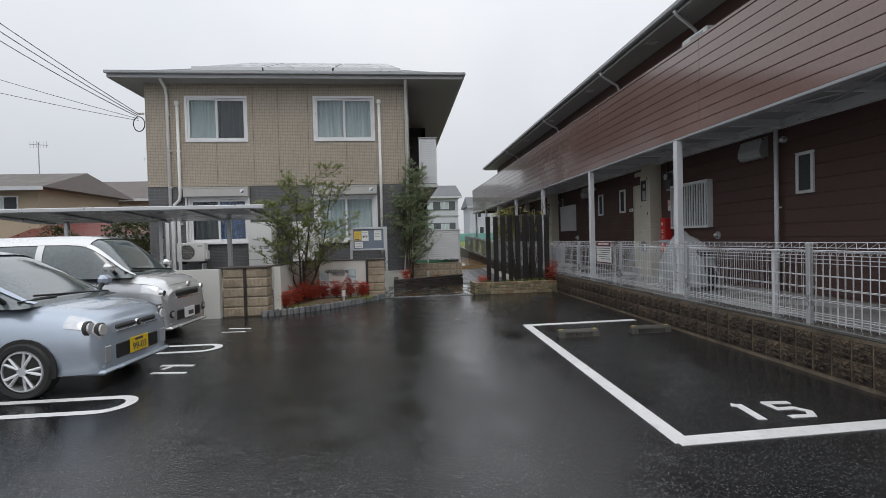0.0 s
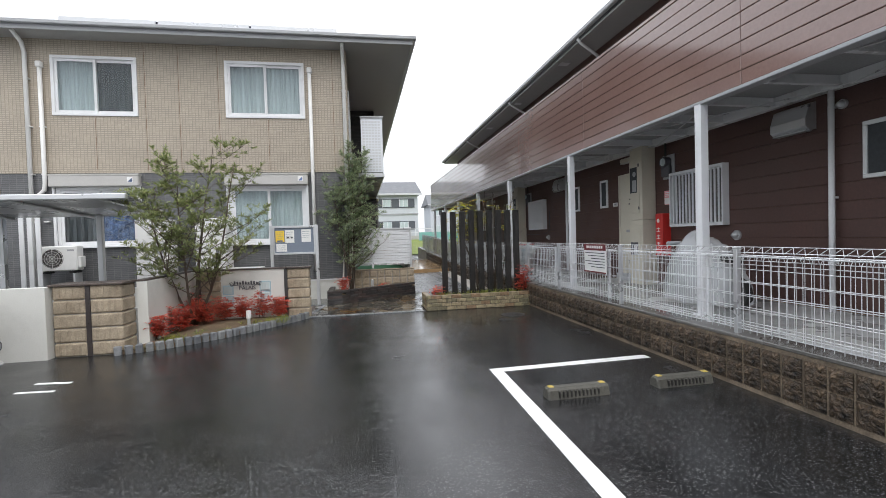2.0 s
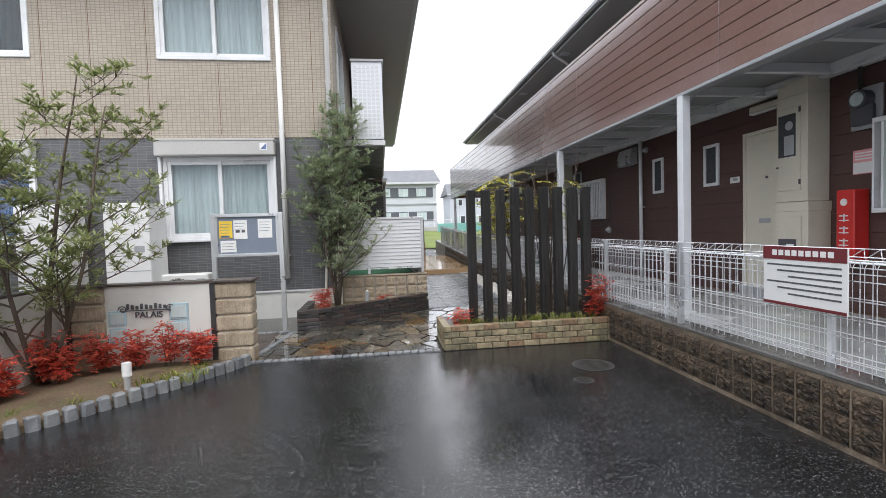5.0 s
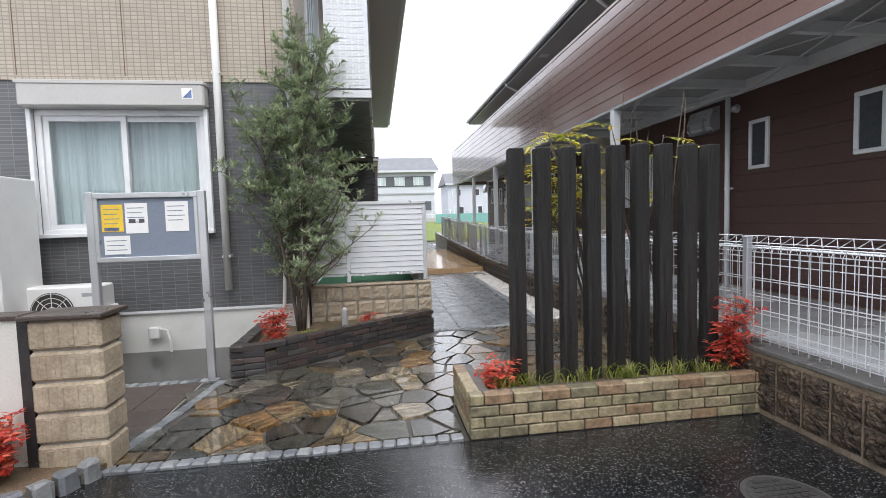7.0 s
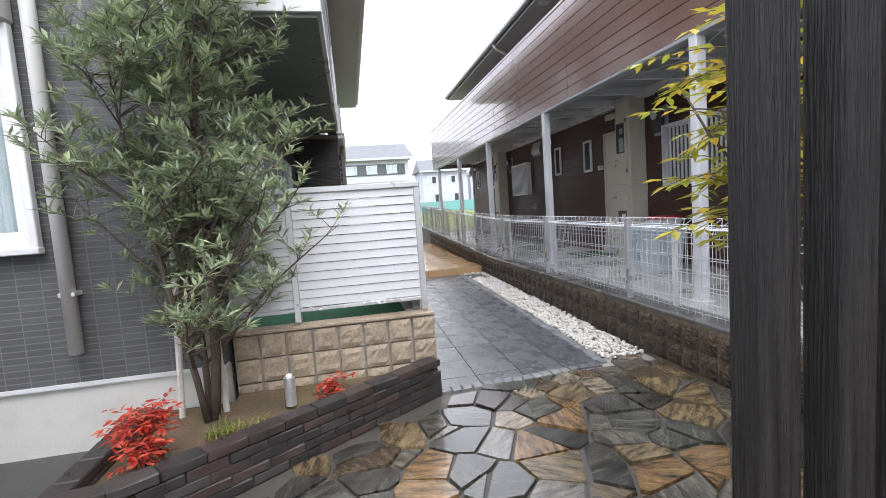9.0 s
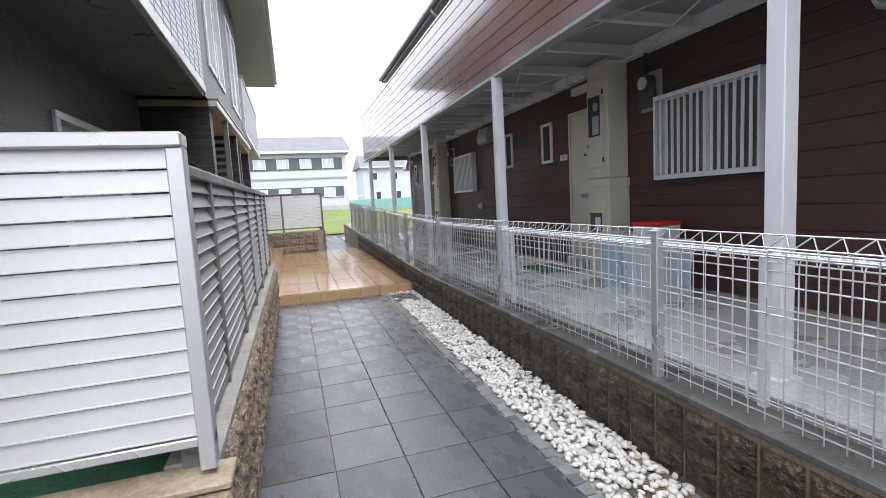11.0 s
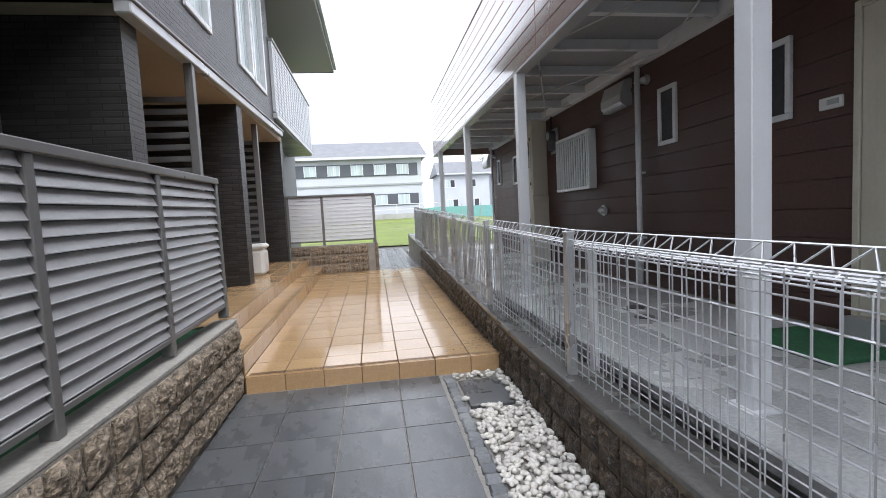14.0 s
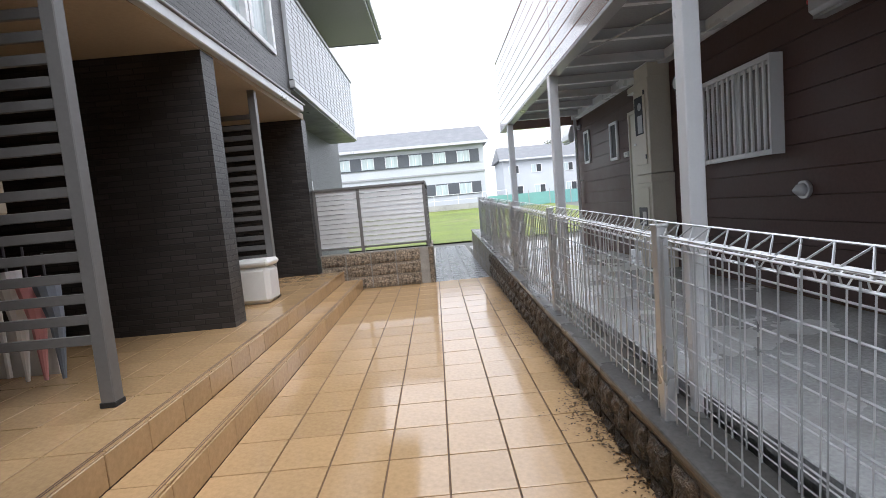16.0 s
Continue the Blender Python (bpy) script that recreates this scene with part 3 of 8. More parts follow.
# ---- block walls ----
def block_piece(name, L, H, T, material, groove=True, rough=0.012, seed=1):
    """A split-faced block whose rough face looks to -y; L along x."""
    rnd = random.Random(seed)
    mb = MB()
    n = 2 if groove else 1
    for k in range(n):
        a, b = k * L / n + 0.010, (k + 1) * L / n - 0.010
        nx, nz = 6, 5
        vs, fs = [], []
        for j in range(nz + 1):
            for i in range(nx + 1):
                edge = i in (0, nx) or j in (0, nz)
                d = 0.0 if edge else -rough * rnd.uniform(0.5, 1.6)
                vs.append((a + (b - a) * i / nx, d, 0.006 + (H - 0.012) * j / nz))
        for j in range(nz):
            for i in range(nx):
                p = j * (nx + 1) + i
                fs.append((p, p + 1, p + nx + 2, p + nx + 1))
        ring = [0, nx, (nx + 1) * (nz + 1) - 1, (nx + 1) * nz]
        q = len(vs)
        for r in ring:
            vs.append((vs[r][0], T, vs[r][2]))
        border = list(range(nx + 1)) + [(nx + 1) * j + nx for j in range(1, nz + 1)] + [(nx + 1) * nz + i for i in range(nx - 1, -1, -1)] + [(nx + 1) * j for j in range(nz - 1, 0, -1)]
        fs.append((q, q + 1, nx, *range(nx - 1, -1, -1))[:3] + tuple(range(nx - 1, -1, -1)))
        fs.append(tuple([q + 1, q + 2] + [(nx + 1) * j + nx for j in range(nz, -1, -1)]))
        fs.append(tuple([q + 2, q + 3] + [(nx + 1) * nz + i for i in range(0, nx + 1)]))
        fs.append(tuple([q + 3, q] + [(nx + 1) * j for j in range(0, nz + 1)]))
        mb.add(vs, fs)
    return mb


def block_run(parent, x, y, yaw, length, courses, z0, H=0.19, L=0.4, T=0.03, material=None, groove=True, rough=0.012, jig=0.0, flip=False):
    """Blocks along a wall's face, from (x, y), running at yaw; each an object of its own."""
    meshes = []
    for s in range(4):
        me = block_piece("block", L, H, T, material, groove, rough, s + 3).mesh("block")
        me.materials.append(material)
        meshes.append(me)
    base = pose(x, y, 0, 0, 0, yaw) if not flip else pose(x + length, y, 0, 0, 0, yaw + 180)
    n = int(length / L)
    rnd = random.Random(int(x * 31 + y * 17))
    for c in range(courses):
        for i in range(n):
            ob = new("block", rnd.choice(meshes))
            ob.parent = parent
            ob.matrix_basis = base @ pose(i * L, rnd.uniform(-jig, jig), z0 + c * H + (rise(y - (i + 0.5) * L) if parent.name == "wall_block_east" else 0))


def rise(y):
    """The east wall climbs with the terrace."""
    return 0.04 * max(0.0, y - 20.0)


# right block wall along the path
right_wall = structure("wall_block_east", MB().box(3.937, 4.10, -8, 31, -0.1, 0.47), M_WETRIB, "mortar core of the split-face block wall", "wall")
part("wall_cap", MB().box(3.925, 4.165, -8, 20, 0.455, 0.49, 0.006), M_WETCONC, right_wall, "grey cement capping")
for piece in (part("wall_cap", MB().box(3.925, 4.165, 0, 11, -0.035, 0.0, 0.006), M_WETCONC, right_wall), part("wall_core", MB().box(3.939, 4.098, 0, 11, -0.5, -0.03), M_WETRIB, right_wall)):
    piece.matrix_basis = pose(0, 20, 0.49, math.degrees(math.atan(0.04)))
block_run(right_wall, 3.93, 27.2, -90, 26.0, 2, 0.035, H=0.195, material=M_BLOCKWET, rough=0.015)
block_run(right_wall, 3.93, 27.2, -90, 6.4, 1, -0.16, H=0.195, material=M_BLOCKWET, rough=0.02)

# left block wall under the louvre screens
left_wall = structure("wall_block_west", MB().box(1.66, 1.821, 15.06, 20.76, -0.1, 0.675), M_MORTAR, "mortar core of the low block wall", "wall")
part("wall_cap", MB().box(1.65, 1.822, 15.09, 20.79, 0.675, 0.70, 0.005), M_CAP, left_wall)
block_run(left_wall, 1.83, 15.18, 90, 5.61, 3, 0.10, material=M_BLOCK, rough=0.02)
block_run(left_wall, 1.42, 20.782, 0, 0.41, 3, 0.10, material=M_BLOCK, rough=0.02, flip=True)
front_wall = structure("wall_block_south", MB().box(0.28, 1.845, 14.97, 15.06, -0.1, 0.665), M_MORTAR, "mortar core of the low front block wall", "wall")
part("wall_cap", MB().box(0.27, 1.875, 14.93, 15.09, 0.665, 0.69, 0.005), M_BLOCKLIGHT, front_wall)
block_run(front_wall, 0.28, 14.945, 0, 1.6, 3, 0.09, material=M_BLOCKLIGHT)
far_wall = structure("wall_block_north", MB().box(1.20, 2.95, 26.95, 27.1, 0.0, 0.92), M_MORTAR, "mortar core of the far block wall", "wall")
block_run(far_wall, 1.20, 26.93, 0, 1.8, 3, 0.34, material=M_BLOCK, groove=False)
part("wall_return", MB().box(2.93, 3.0, 26.93, 28.6, 0.0, 0.91), M_BLOCK, far_wall)

# ---- paving pieces ----
def slab_grid(parent, name, x0, x1, y0, y1, z, px, py, material, gap=0.006, h=0.03, shear=False, slope=0.0):
    nx, ny = max(1, round((x1 - x0) / px)), max(1, round((y1 - y0) / py))
    px, py = (x1 - x0) / nx, (y1 - y0) / ny
    me = MB().box(gap / 2, px - gap / 2, gap / 2, py - gap / 2, -h, 0, 0.0015).mesh(name)
    me.materials.append(material)
    for j in range(ny):
        for i in range(nx):
            ob = new(name, me)
            ob.parent = parent
            yy = y0 + j * py
            ob.matrix_basis = pose(x0 + i * px, yy, z + (tz(yy) if shear else slope * (yy - 15)) + random.uniform(-0.001, 0.001), math.degrees(math.atan(TS if shear else slope)))


for xa, xb, pw in ((1.835, 3.05, 0.405), (3.05, 3.39, 0.34)):
    slab_grid(bpy.data.objects["path_bed"], "paving_slab", xa, xb, 15.14, 20.73, 0.02, pw, 0.43, M_SLAB, 0.009, slope=PS)
    slab_grid(bpy.data.objects["path_bed"], "paving_slab", xa, xb, 14.95, 15.14, 0.02, pw, 0.19, M_SLAB, 0.009, slope=PS)
TF = bpy.data.objects["terrace_floor"]
slab_grid(TF, "tile", 1.836, 3.98, T0 + 0.015, 26.98, 0.18, 0.3026, 0.326, M_TERRA, 0.009, 0.012, True)
slab_grid(bpy.data.objects["terrace_step"], "tile", 1.555, 1.825, T0 + 0.045, 26.9, 0.34, 0.27, 0.326, M_TERRA, 0.007, 0.012, True)
slab_grid(bpy.data.objects["porch_floor"], "tile", -1.1, 1.545, T0 + 0.06, 26.8, 0.50, 0.301, 0.326, M_TERRA, 0.008, 0.012, True)
# risers
def riser(parent, x, y0, y1, z0, z1):
    n = round((y1 - y0) / 0.326)
    p = (y1 - y0) / n
    me = MB().box(0, 0.012, 0.003, p - 0.003, 0, z1 - z0, 0.003).mesh("riser_tile")
    me.materials.append(M_TERRA)
    for i in range(n):
        ob = new("riser_tile", me)
        ob.parent = parent
        ob.matrix_basis = pose(x, y0 + i * p, z0 + tz(y0 + i * p), math.degrees(math.atan(TS)))


riser(bpy.data.objects["terrace_step"], 1.827, T0 + 0.045, 26.9, 0.182, 0.337)
riser(bpy.data.objects["porch_floor"], 1.545, T0 + 0.055, 26.9, 0.342, 0.497)
fr = MB().box(0.003, 0.302, 0, 0.012, 0.0, 0.148, 0.003).mesh("riser_tile")
fr.materials.append(M_TERRA)
for i in range(7):
    ob = new("riser_tile", fr)
    ob.parent = TF
    ob.matrix_basis = pose(1.846 + i * 0.305, T0, 0.08)

# non-slip grooves along the terrace nosing
nose = MB()
for k in range(4):
    nose.box(1.87, 3.975, T0 + 0.028 + k * 0.014, T0 + 0.033 + k * 0.014, 0.2296, 0.2326)
part("nosing_groove", nose, M_GROUT, TF)
for tread, x_ in ((bpy.data.objects["terrace_step"], 1.80), (bpy.data.objects["porch_floor"], 1.52)):
    z_ = 0.340 if x_ > 1.7 else 0.500
    part("nosing_groove", sheared(MB().box(x_, x_ + 0.005, T0 + 0.06, 26.85, z_, z_ + 0.0022).box(x_ - 0.014, x_ - 0.009, T0 + 0.06, 26.85, z_, z_ + 0.0022)), M_GROUT, tread)

# ---- posts of the right building ----
def steel_post(y):
    p = thing("steel_post", "white painted square steel post carrying the walkway", "post", "walkway posts", at=pose(4.74, y, 0))
    part("shaft", MB().box(-0.055, 0.055, -0.055, 0.055, 0.40, 3.06, 0.006), M_WHITEMETAL, p)
    part("base_plate", MB().box(-0.09, 0.09, -0.09, 0.09, 0.395, 0.412, 0.003), M_WHITEMETAL, p)
    return p


post_a = steel_post(7.68)
for y in (-3.3, 0.35, 4.0, 11.37, 15.32, 18.97, 22.42, 25.58, 29.0):
    copy_thing(post_a, pose(4.74, y, 0))

# ---- slat screen posts ----
def timber_post(x, y, zt):
    p = thing("timber_post", "dark weathered timber post standing in the brick planter", "timber post", "row of timber posts", at=pose(x, y, 0, 0, 0, random.uniform(-3, 3)))
    part("post", MB().box(-0.056, 0.056, -0.05, 0.05, 0.12, zt, 0.008), M_TIMBER, p)
    return p


for i in range(9):
    timber_post(2.20 + i * 0.1975, 12.08 + random.uniform(-0.01, 0.01), 2.03 + random.uniform(-0.02, 0.015))


M_YELLOW = surf("yellow_marker", (0.50, 0.37, 0.07), 0.5, 0.08, 3, 50, 0.1)
M_RED = surf("red_paint", (0.55, 0.03, 0.025), 0.4, 0.06, 3, 50, 0.05)
M_PINK = surf("pink_sign", (0.75, 0.35, 0.36), 0.5, 0.05, 3, 50, 0.02)
M_MAROON = surf("maroon_print", (0.14, 0.02, 0.025), 0.5, 0.05, 3, 50, 0.02)
M_INK = surf("dark_print", (0.08, 0.08, 0.09), 0.6, 0.05, 3, 50, 0.02)
M_BLUEBIN = surf("pale_blue_plastic", (0.38, 0.52, 0.58), 0.45, 0.06, 3, 40, 0.05)
M_PALEBIN = surf("pale_grey_plastic", (0.50, 0.56, 0.60), 0.45, 0.06, 3, 40, 0.05)
M_GREENMAT = surf("green_mat", (0.03, 0.13, 0.06), 0.9, 0.3, 6, 80, 0.6)
M_STOP = surf("dark_recycled_rubber", (0.075, 0.072, 0.06), 0.6, 0.25, 5, 60, 0.4, stain=(0.14, 0.13, 0.10), stain_amt=0.5)
M_COVERRIM = surf("wet_iron_rim", (0.05, 0.048, 0.045), 0.42, 0.3, 6, 60, 0.4)
M_IRON = surf("cast_iron", (0.055, 0.052, 0.048), 0.5, 0.3, 6, 60, 0.5, metal=0.4)
M_CHROME = surf("chrome", (0.8, 0.8, 0.8), 0.12, 0.03, 3, 40, 0.0, metal=1.0)


def tarp_mat():
    m, nt, nn, ll, b = shader("clear_plastic_sheet")
    b.inputs["Base Color"].default_value = (0.82, 0.84, 0.85, 1)
    b.inputs["Roughness"].default_value = 0.22
    b.inputs["Alpha"].default_value = 0.42
    return m


M_TARP = tarp_mat()


def text_mesh(words, size, extrude=0.002):
    cu = bpy.data.curves.new("lettering", "FONT")
    cu.body, cu.size, cu.extrude = words, size, extrude
    cu.align_x = "CENTER"
    tmp = bpy.data.objects.new("lettering", cu)
    scene.collection.objects.link(tmp)
    me = bpy.data.meshes.new_from_object(tmp.evaluated_get(bpy.context.evaluated_depsgraph_get()))
    bpy.data.objects.remove(tmp)
    bpy.data.curves.remove(cu)
    me.materials.clear()
    return me


# ---- road markings ----
def marking(name, mb, label):
    structure(name, mb, M_PAINTLINE, label, "road marking")


def strip(mb, x0, y0, x1, y1, w, z=0.004):
    d = Vector((x1 - x0, y1 - y0)).normalized()
    n = Vector((-d.y, d.x)) * w / 2
    return mb.add([(x0 + n.x, y0 + n.y, z), (x1 + n.x, y1 + n.y, z), (x1 - n.x, y1 - n.y, z), (x0 - n.x, y0 - n.y, z),
                   (x0 + n.x, y0 + n.y, 0.0005), (x1 + n.x, y1 + n.y, 0.0005), (x1 - n.x, y1 - n.y, 0.0005), (x0 - n.x, y0 - n.y, 0.0005)],
                  [(0, 3, 2, 1), (0, 1, 5, 4), (1, 2, 6, 5), (2, 3, 7, 6), (3, 0, 4, 7)])


def loop_line(mb, y0, y1, xt, xe, w=0.1):
    """A long U of paint whose rounded end is at xt, running to -x."""
    r, cy = (y1 - y0) / 2, (y0 + y1) / 2
    pts = [(xe, y1)] + [(xt - r + r * math.sin(a), cy + r * math.cos(a)) for a in [math.pi * k / 14 for k in range(15)]] + [(xe, y0)]
    out, inn = [], []
    for x, y in pts:
        out.append((x, y))
        s = (r - w) / r
        inn.append((xt - r + (x - xt + r) * (s if x > xt - r else 1), cy + (y - cy) * s))
    n = len(out)
    return mb.add([(x, y, 0.004) for x, y in out] + [(x, y, 0.004) for x, y in inn], [(i, i + 1, n + i + 1, n + i) for i in range(n - 1)])


bay = MB()
strip(bay, 1.84, 7.37, 3.78, 7.45, 0.13)
strip(bay, 1.90, 7.34, 1.76, 2.93, 0.13, 0.0045)
strip(bay, 1.72, 2.96, 3.9, 3.02, 0.14, 0.005)
marking("bay_marking", bay, "thick white painted outline of a parking bay")
marking("bay_marking_1", loop_line(MB(), 4.22, 4.72, -2.62, -9.0), "rounded white double line between bays")
marking("bay_marking_2", loop_line(MB(), 6.50, 7.02, -2.68, -9.0), "rounded white double line between bays by the car")
marking("bay_marking_3", loop_line(MB(), 2.0, 2.5, -2.6, -9.0), "rounded white double line between bays")
num = MB()
strip(num, -3.05, 5.85, -2.65, 5.78, 0.07)
strip(num, -3.0, 5.52, -2.6, 5.46, 0.06)
strip(num, -2.95, 5.66, -2.9, 5.80, 0.05, 0.0045)
marking("bay_numerals", num, "worn white painted bay number")
num = MB()
strip(num, -3.1, 8.25, -2.72, 8.2, 0.06)
strip(num, -3.1, 7.93, -2.72, 7.9, 0.05)
marking("bay_numerals_1", num, "worn white painted bay number near the wall")
n15 = MB()
strip(n15, 2.58, 3.22, 2.62, 3.55, 0.07)
strip(n15, 2.565, 3.50, 2.60, 3.56, 0.05, 0.0045)
strip(n15, 2.84, 3.54, 3.06, 3.52, 0.06)
strip(n15, 2.86, 3.38, 2.85, 3.55, 0.05, 0.0045)
strip(n15, 2.84, 3.40, 3.00, 3.40, 0.055, 0.005)
strip(n15, 2.99, 3.41, 3.06, 3.31, 0.055, 0.0045)
strip(n15, 3.06, 3.33, 3.00, 3.23, 0.055, 0.005)
strip(n15, 3.02, 3.235, 2.82, 3.24, 0.055, 0.0045)
marking("bay_numerals_2", n15, "white painted number 15")


# ---- wheel stops and covers in the asphalt ----
def wheel_stop(x, y, yaw):
    s = thing("wheel_stop", "grey ribbed parking wheel stop with yellow markers on the asphalt", "wheel stop", "wheel stops", at=pose(x, y, 0, 0, 0, yaw))
    mb = MB()
    sec = [(-0.075, 0.0), (0.075, 0.0), (0.055, 0.075), (0.03, 0.10), (-0.03, 0.10), (-0.055, 0.075)]
    n = len(sec)
    xs = [-0.3, -0.285, 0.285, 0.3]
    sc = [0.86, 1, 1, 0.86]
    vs = [(xx, a * k, b * k) for xx, k in zip(xs, sc) for a, b in sec]
    fs = [tuple(range(n - 1, -1, -1)), tuple(range(3 * n, 4 * n))]
    for q in range(3):
        fs += [(q * n + i, q * n + (i + 1) % n, (q + 1) * n + (i + 1) % n, (q + 1) * n + i) for i in range(n)]
    part("body", mb.add(vs, fs), M_STOP, s)
    for k in range(11):
        part("rib", MB().box(-0.2 + k * 0.038, -0.185 + k * 0.038, -0.082, -0.05, 0.015, 0.07, 0.003), M_IRON, s)
    for e in (-0.25, 0.25):
        part("yellow_marker", MB().box(e - 0.028, e + 0.028, -0.03, 0.03, 0.088, 0.106, 0.008), M_YELLOW, s, "yellow reflective marker")


wheel_stop(2.38, 6.42, 1)
wheel_stop(3.49, 6.46, 1)


def cover(name, x, y, r, label):
    c = thing(name, label, "manhole cover", at=pose(x, y, 0))
    ring = [(math.cos(2 * math.pi * k / 32), math.sin(2 * math.pi * k / 32)) for k in range(32)]
    part("rim", MB().prism([(a * r, b * r) for a, b in ring], -0.01, 0.005), M_COVERRIM, c)
    part("lid", MB().prism([(a * r * 0.88, b * r * 0.88) for a, b in ring], -0.01, 0.009), M_IRON, c)
    st = MB()
    for k in range(-4, 5):
        hw = math.sqrt(max(0.0, 0.64 - (k * 0.17) ** 2)) * r
        if hw > 0.02:
            for j in range(-3, 4):
                if abs(j * hw / 4) + hw / 10 < hw:
                    st.box(j * hw / 4 - hw / 11, j * hw / 4 + hw / 11, k * 0.17 * r - 0.045 * r, k * 0.17 * r + 0.045 * r, 0.008, 0.013)
    part("tread_pattern", st, M_IRON, c)


cover("manhole_cover", 3.24, 10.78, 0.22, "round patterned iron manhole cover in the asphalt")
cover("drain_cover", 2.93, 10.33, 0.10, "small round pale drain cover in the asphalt")


# ---- fences on the block wall ----
def fence_panel_mesh(length, z0, z1, curl, pitch=0.078, r=0.0034):
    mb = MB()
    n = int(length / pitch)
    for i in range(n + 1):
        y = i * length / n
        if curl:
            mb.tube([(0, y, z0), (0, y, z1 - 0.05)], r, 4, caps=False)
            mb.tube([(0, y, z1 - 0.05), (0.022, y, z1 - 0.015), (0.0, y, z1), (-0.022, y, z1 - 0.015), (-0.012, y, z1 - 0.05)], r, 4, caps=False)
        else:
            mb.tube([(0, y, z0), (0, y, z1 - 0.07)], r, 4, caps=False)
    zs = [z0 + 0.03, z0 + 0.08]
    z = z0 + 0.22
    while z < z1 - 0.15:
        zs.append(z)
        z += 0.125
    zs += [z1 - 0.09, z1 - 0.05]
    for z in zs:
        mb.tube([(0.004, 0, z), (0.004, length, z)], r * 1.15, 4, caps=False)
    if not curl:
        m = int(length / 0.1)
        for i in range(m):
            a = i * length / m
            w = length / m
            mb.tube([(0, a, z1 - 0.06), (0.05, a + w / 2, z1), (0, a + w, z1 - 0.06)], r, 4, caps=False)
        mb.tube([(0.05, 0, z1), (0.05, length, z1)], r, 4, caps=False)
    else:
        for dz, dx in ((0.0, 0.0), (-0.015, 0.022), (-0.015, -0.022)):
            mb.tube([(dx, 0, z1 + dz), (dx, length, z1 + dz)], r * 1.5, 4, caps=False)
    return mb.mesh("mesh_panel")


def fence(label, x, posts, z0, z1, ptop, material, curl, pr):
    f = thing("mesh_fence", label, "fence")
    cache = {}
    pm = MB().box(-pr, pr, -pr, pr, z0 - 0.06, ptop, 0.004).box(-pr - 0.004, pr + 0.004, -pr - 0.004, pr + 0.004, ptop - 0.004, ptop + 0.008, 0.003).mesh("post")
    pm.materials.append(material)
    for y in posts:
        ob = new("post", pm)
        ob.parent = f
        ob.matrix_basis = pose(x + 0.012, y, rise(y))
    for a, b in zip(posts[:-1], posts[1:]):
        L = round(b - a, 2)
        if L not in cache:
            cache[L] = fence_panel_mesh(L, z0, z1, curl)
            cache[L].materials.append(material)
        ob = new("mesh_panel", cache[L])
        ob.parent = f
        ob.matrix_basis = pose(x, a, rise(a), math.degrees(math.atan((rise(b) - rise(a)) / (b - a))))
    return f


GA = [-7.88, -5.85, -3.82, -1.79, 0.24, 2.27, 4.3, 6.33, 8.36, 10.39, 11.95, 13.48, 15.45, 17.49, 19.44, 21.35, 23.15, 25.0, 27.0, 29.0]
WA = [-7.2, -5.2, -3.2, -1.2, 0.8, 2.85, 4.92, 6.88, 8.93, 10.85, 12.9, 14.95, 17.53, 19.47, 21.4, 23.3, 25.2, 27.2, 29.25]
fence("grey steel mesh fence with a folded top on the block wall", 3.99, GA, 0.51, 1.31, 1.30, M_ALU, False, 0.024)
fence("white steel mesh fence with a curled top beside the corridor", 4.14, WA, 0.50, 1.225, 1.22, M_WHITEMETAL, True, 0.02)

# ---- sign on the fence ----
sg = thing("sign_board", "white notice board with a maroon heading hung on the fence", "sign", at=pose(3.945, 8.95, 1.12, 0, 0, 0))
part("board", MB().box(-0.012, 0.0, -0.33, 0.33, -0.24, 0.2, 0.004), M_WHITE, sg)
part("heading", MB().box(-0.016, -0.012, -0.325, 0.325, 0.10, 0.195), M_MAROON, sg)
part("footer", MB().box(-0.016, -0.012, -0.325, 0.325, -0.235, -0.215), M_MAROON, sg)
for k in range(6):
    part("text_line", MB().box(-0.0145, -0.012, -0.29, 0.29 - (k % 3) * 0.09, 0.055 - k * 0.042, 0.067 - k * 0.042), M_INK, sg)
hb = MB()
for k in range(9):
    hb.box(-0.018, -0.016, -0.24 + k * 0.055, -0.20 + k * 0.055, 0.13, 0.17)
part("heading_text", hb, M_WHITE, sg)

# ---- fittings on the dark wall ----
WX = 6.397


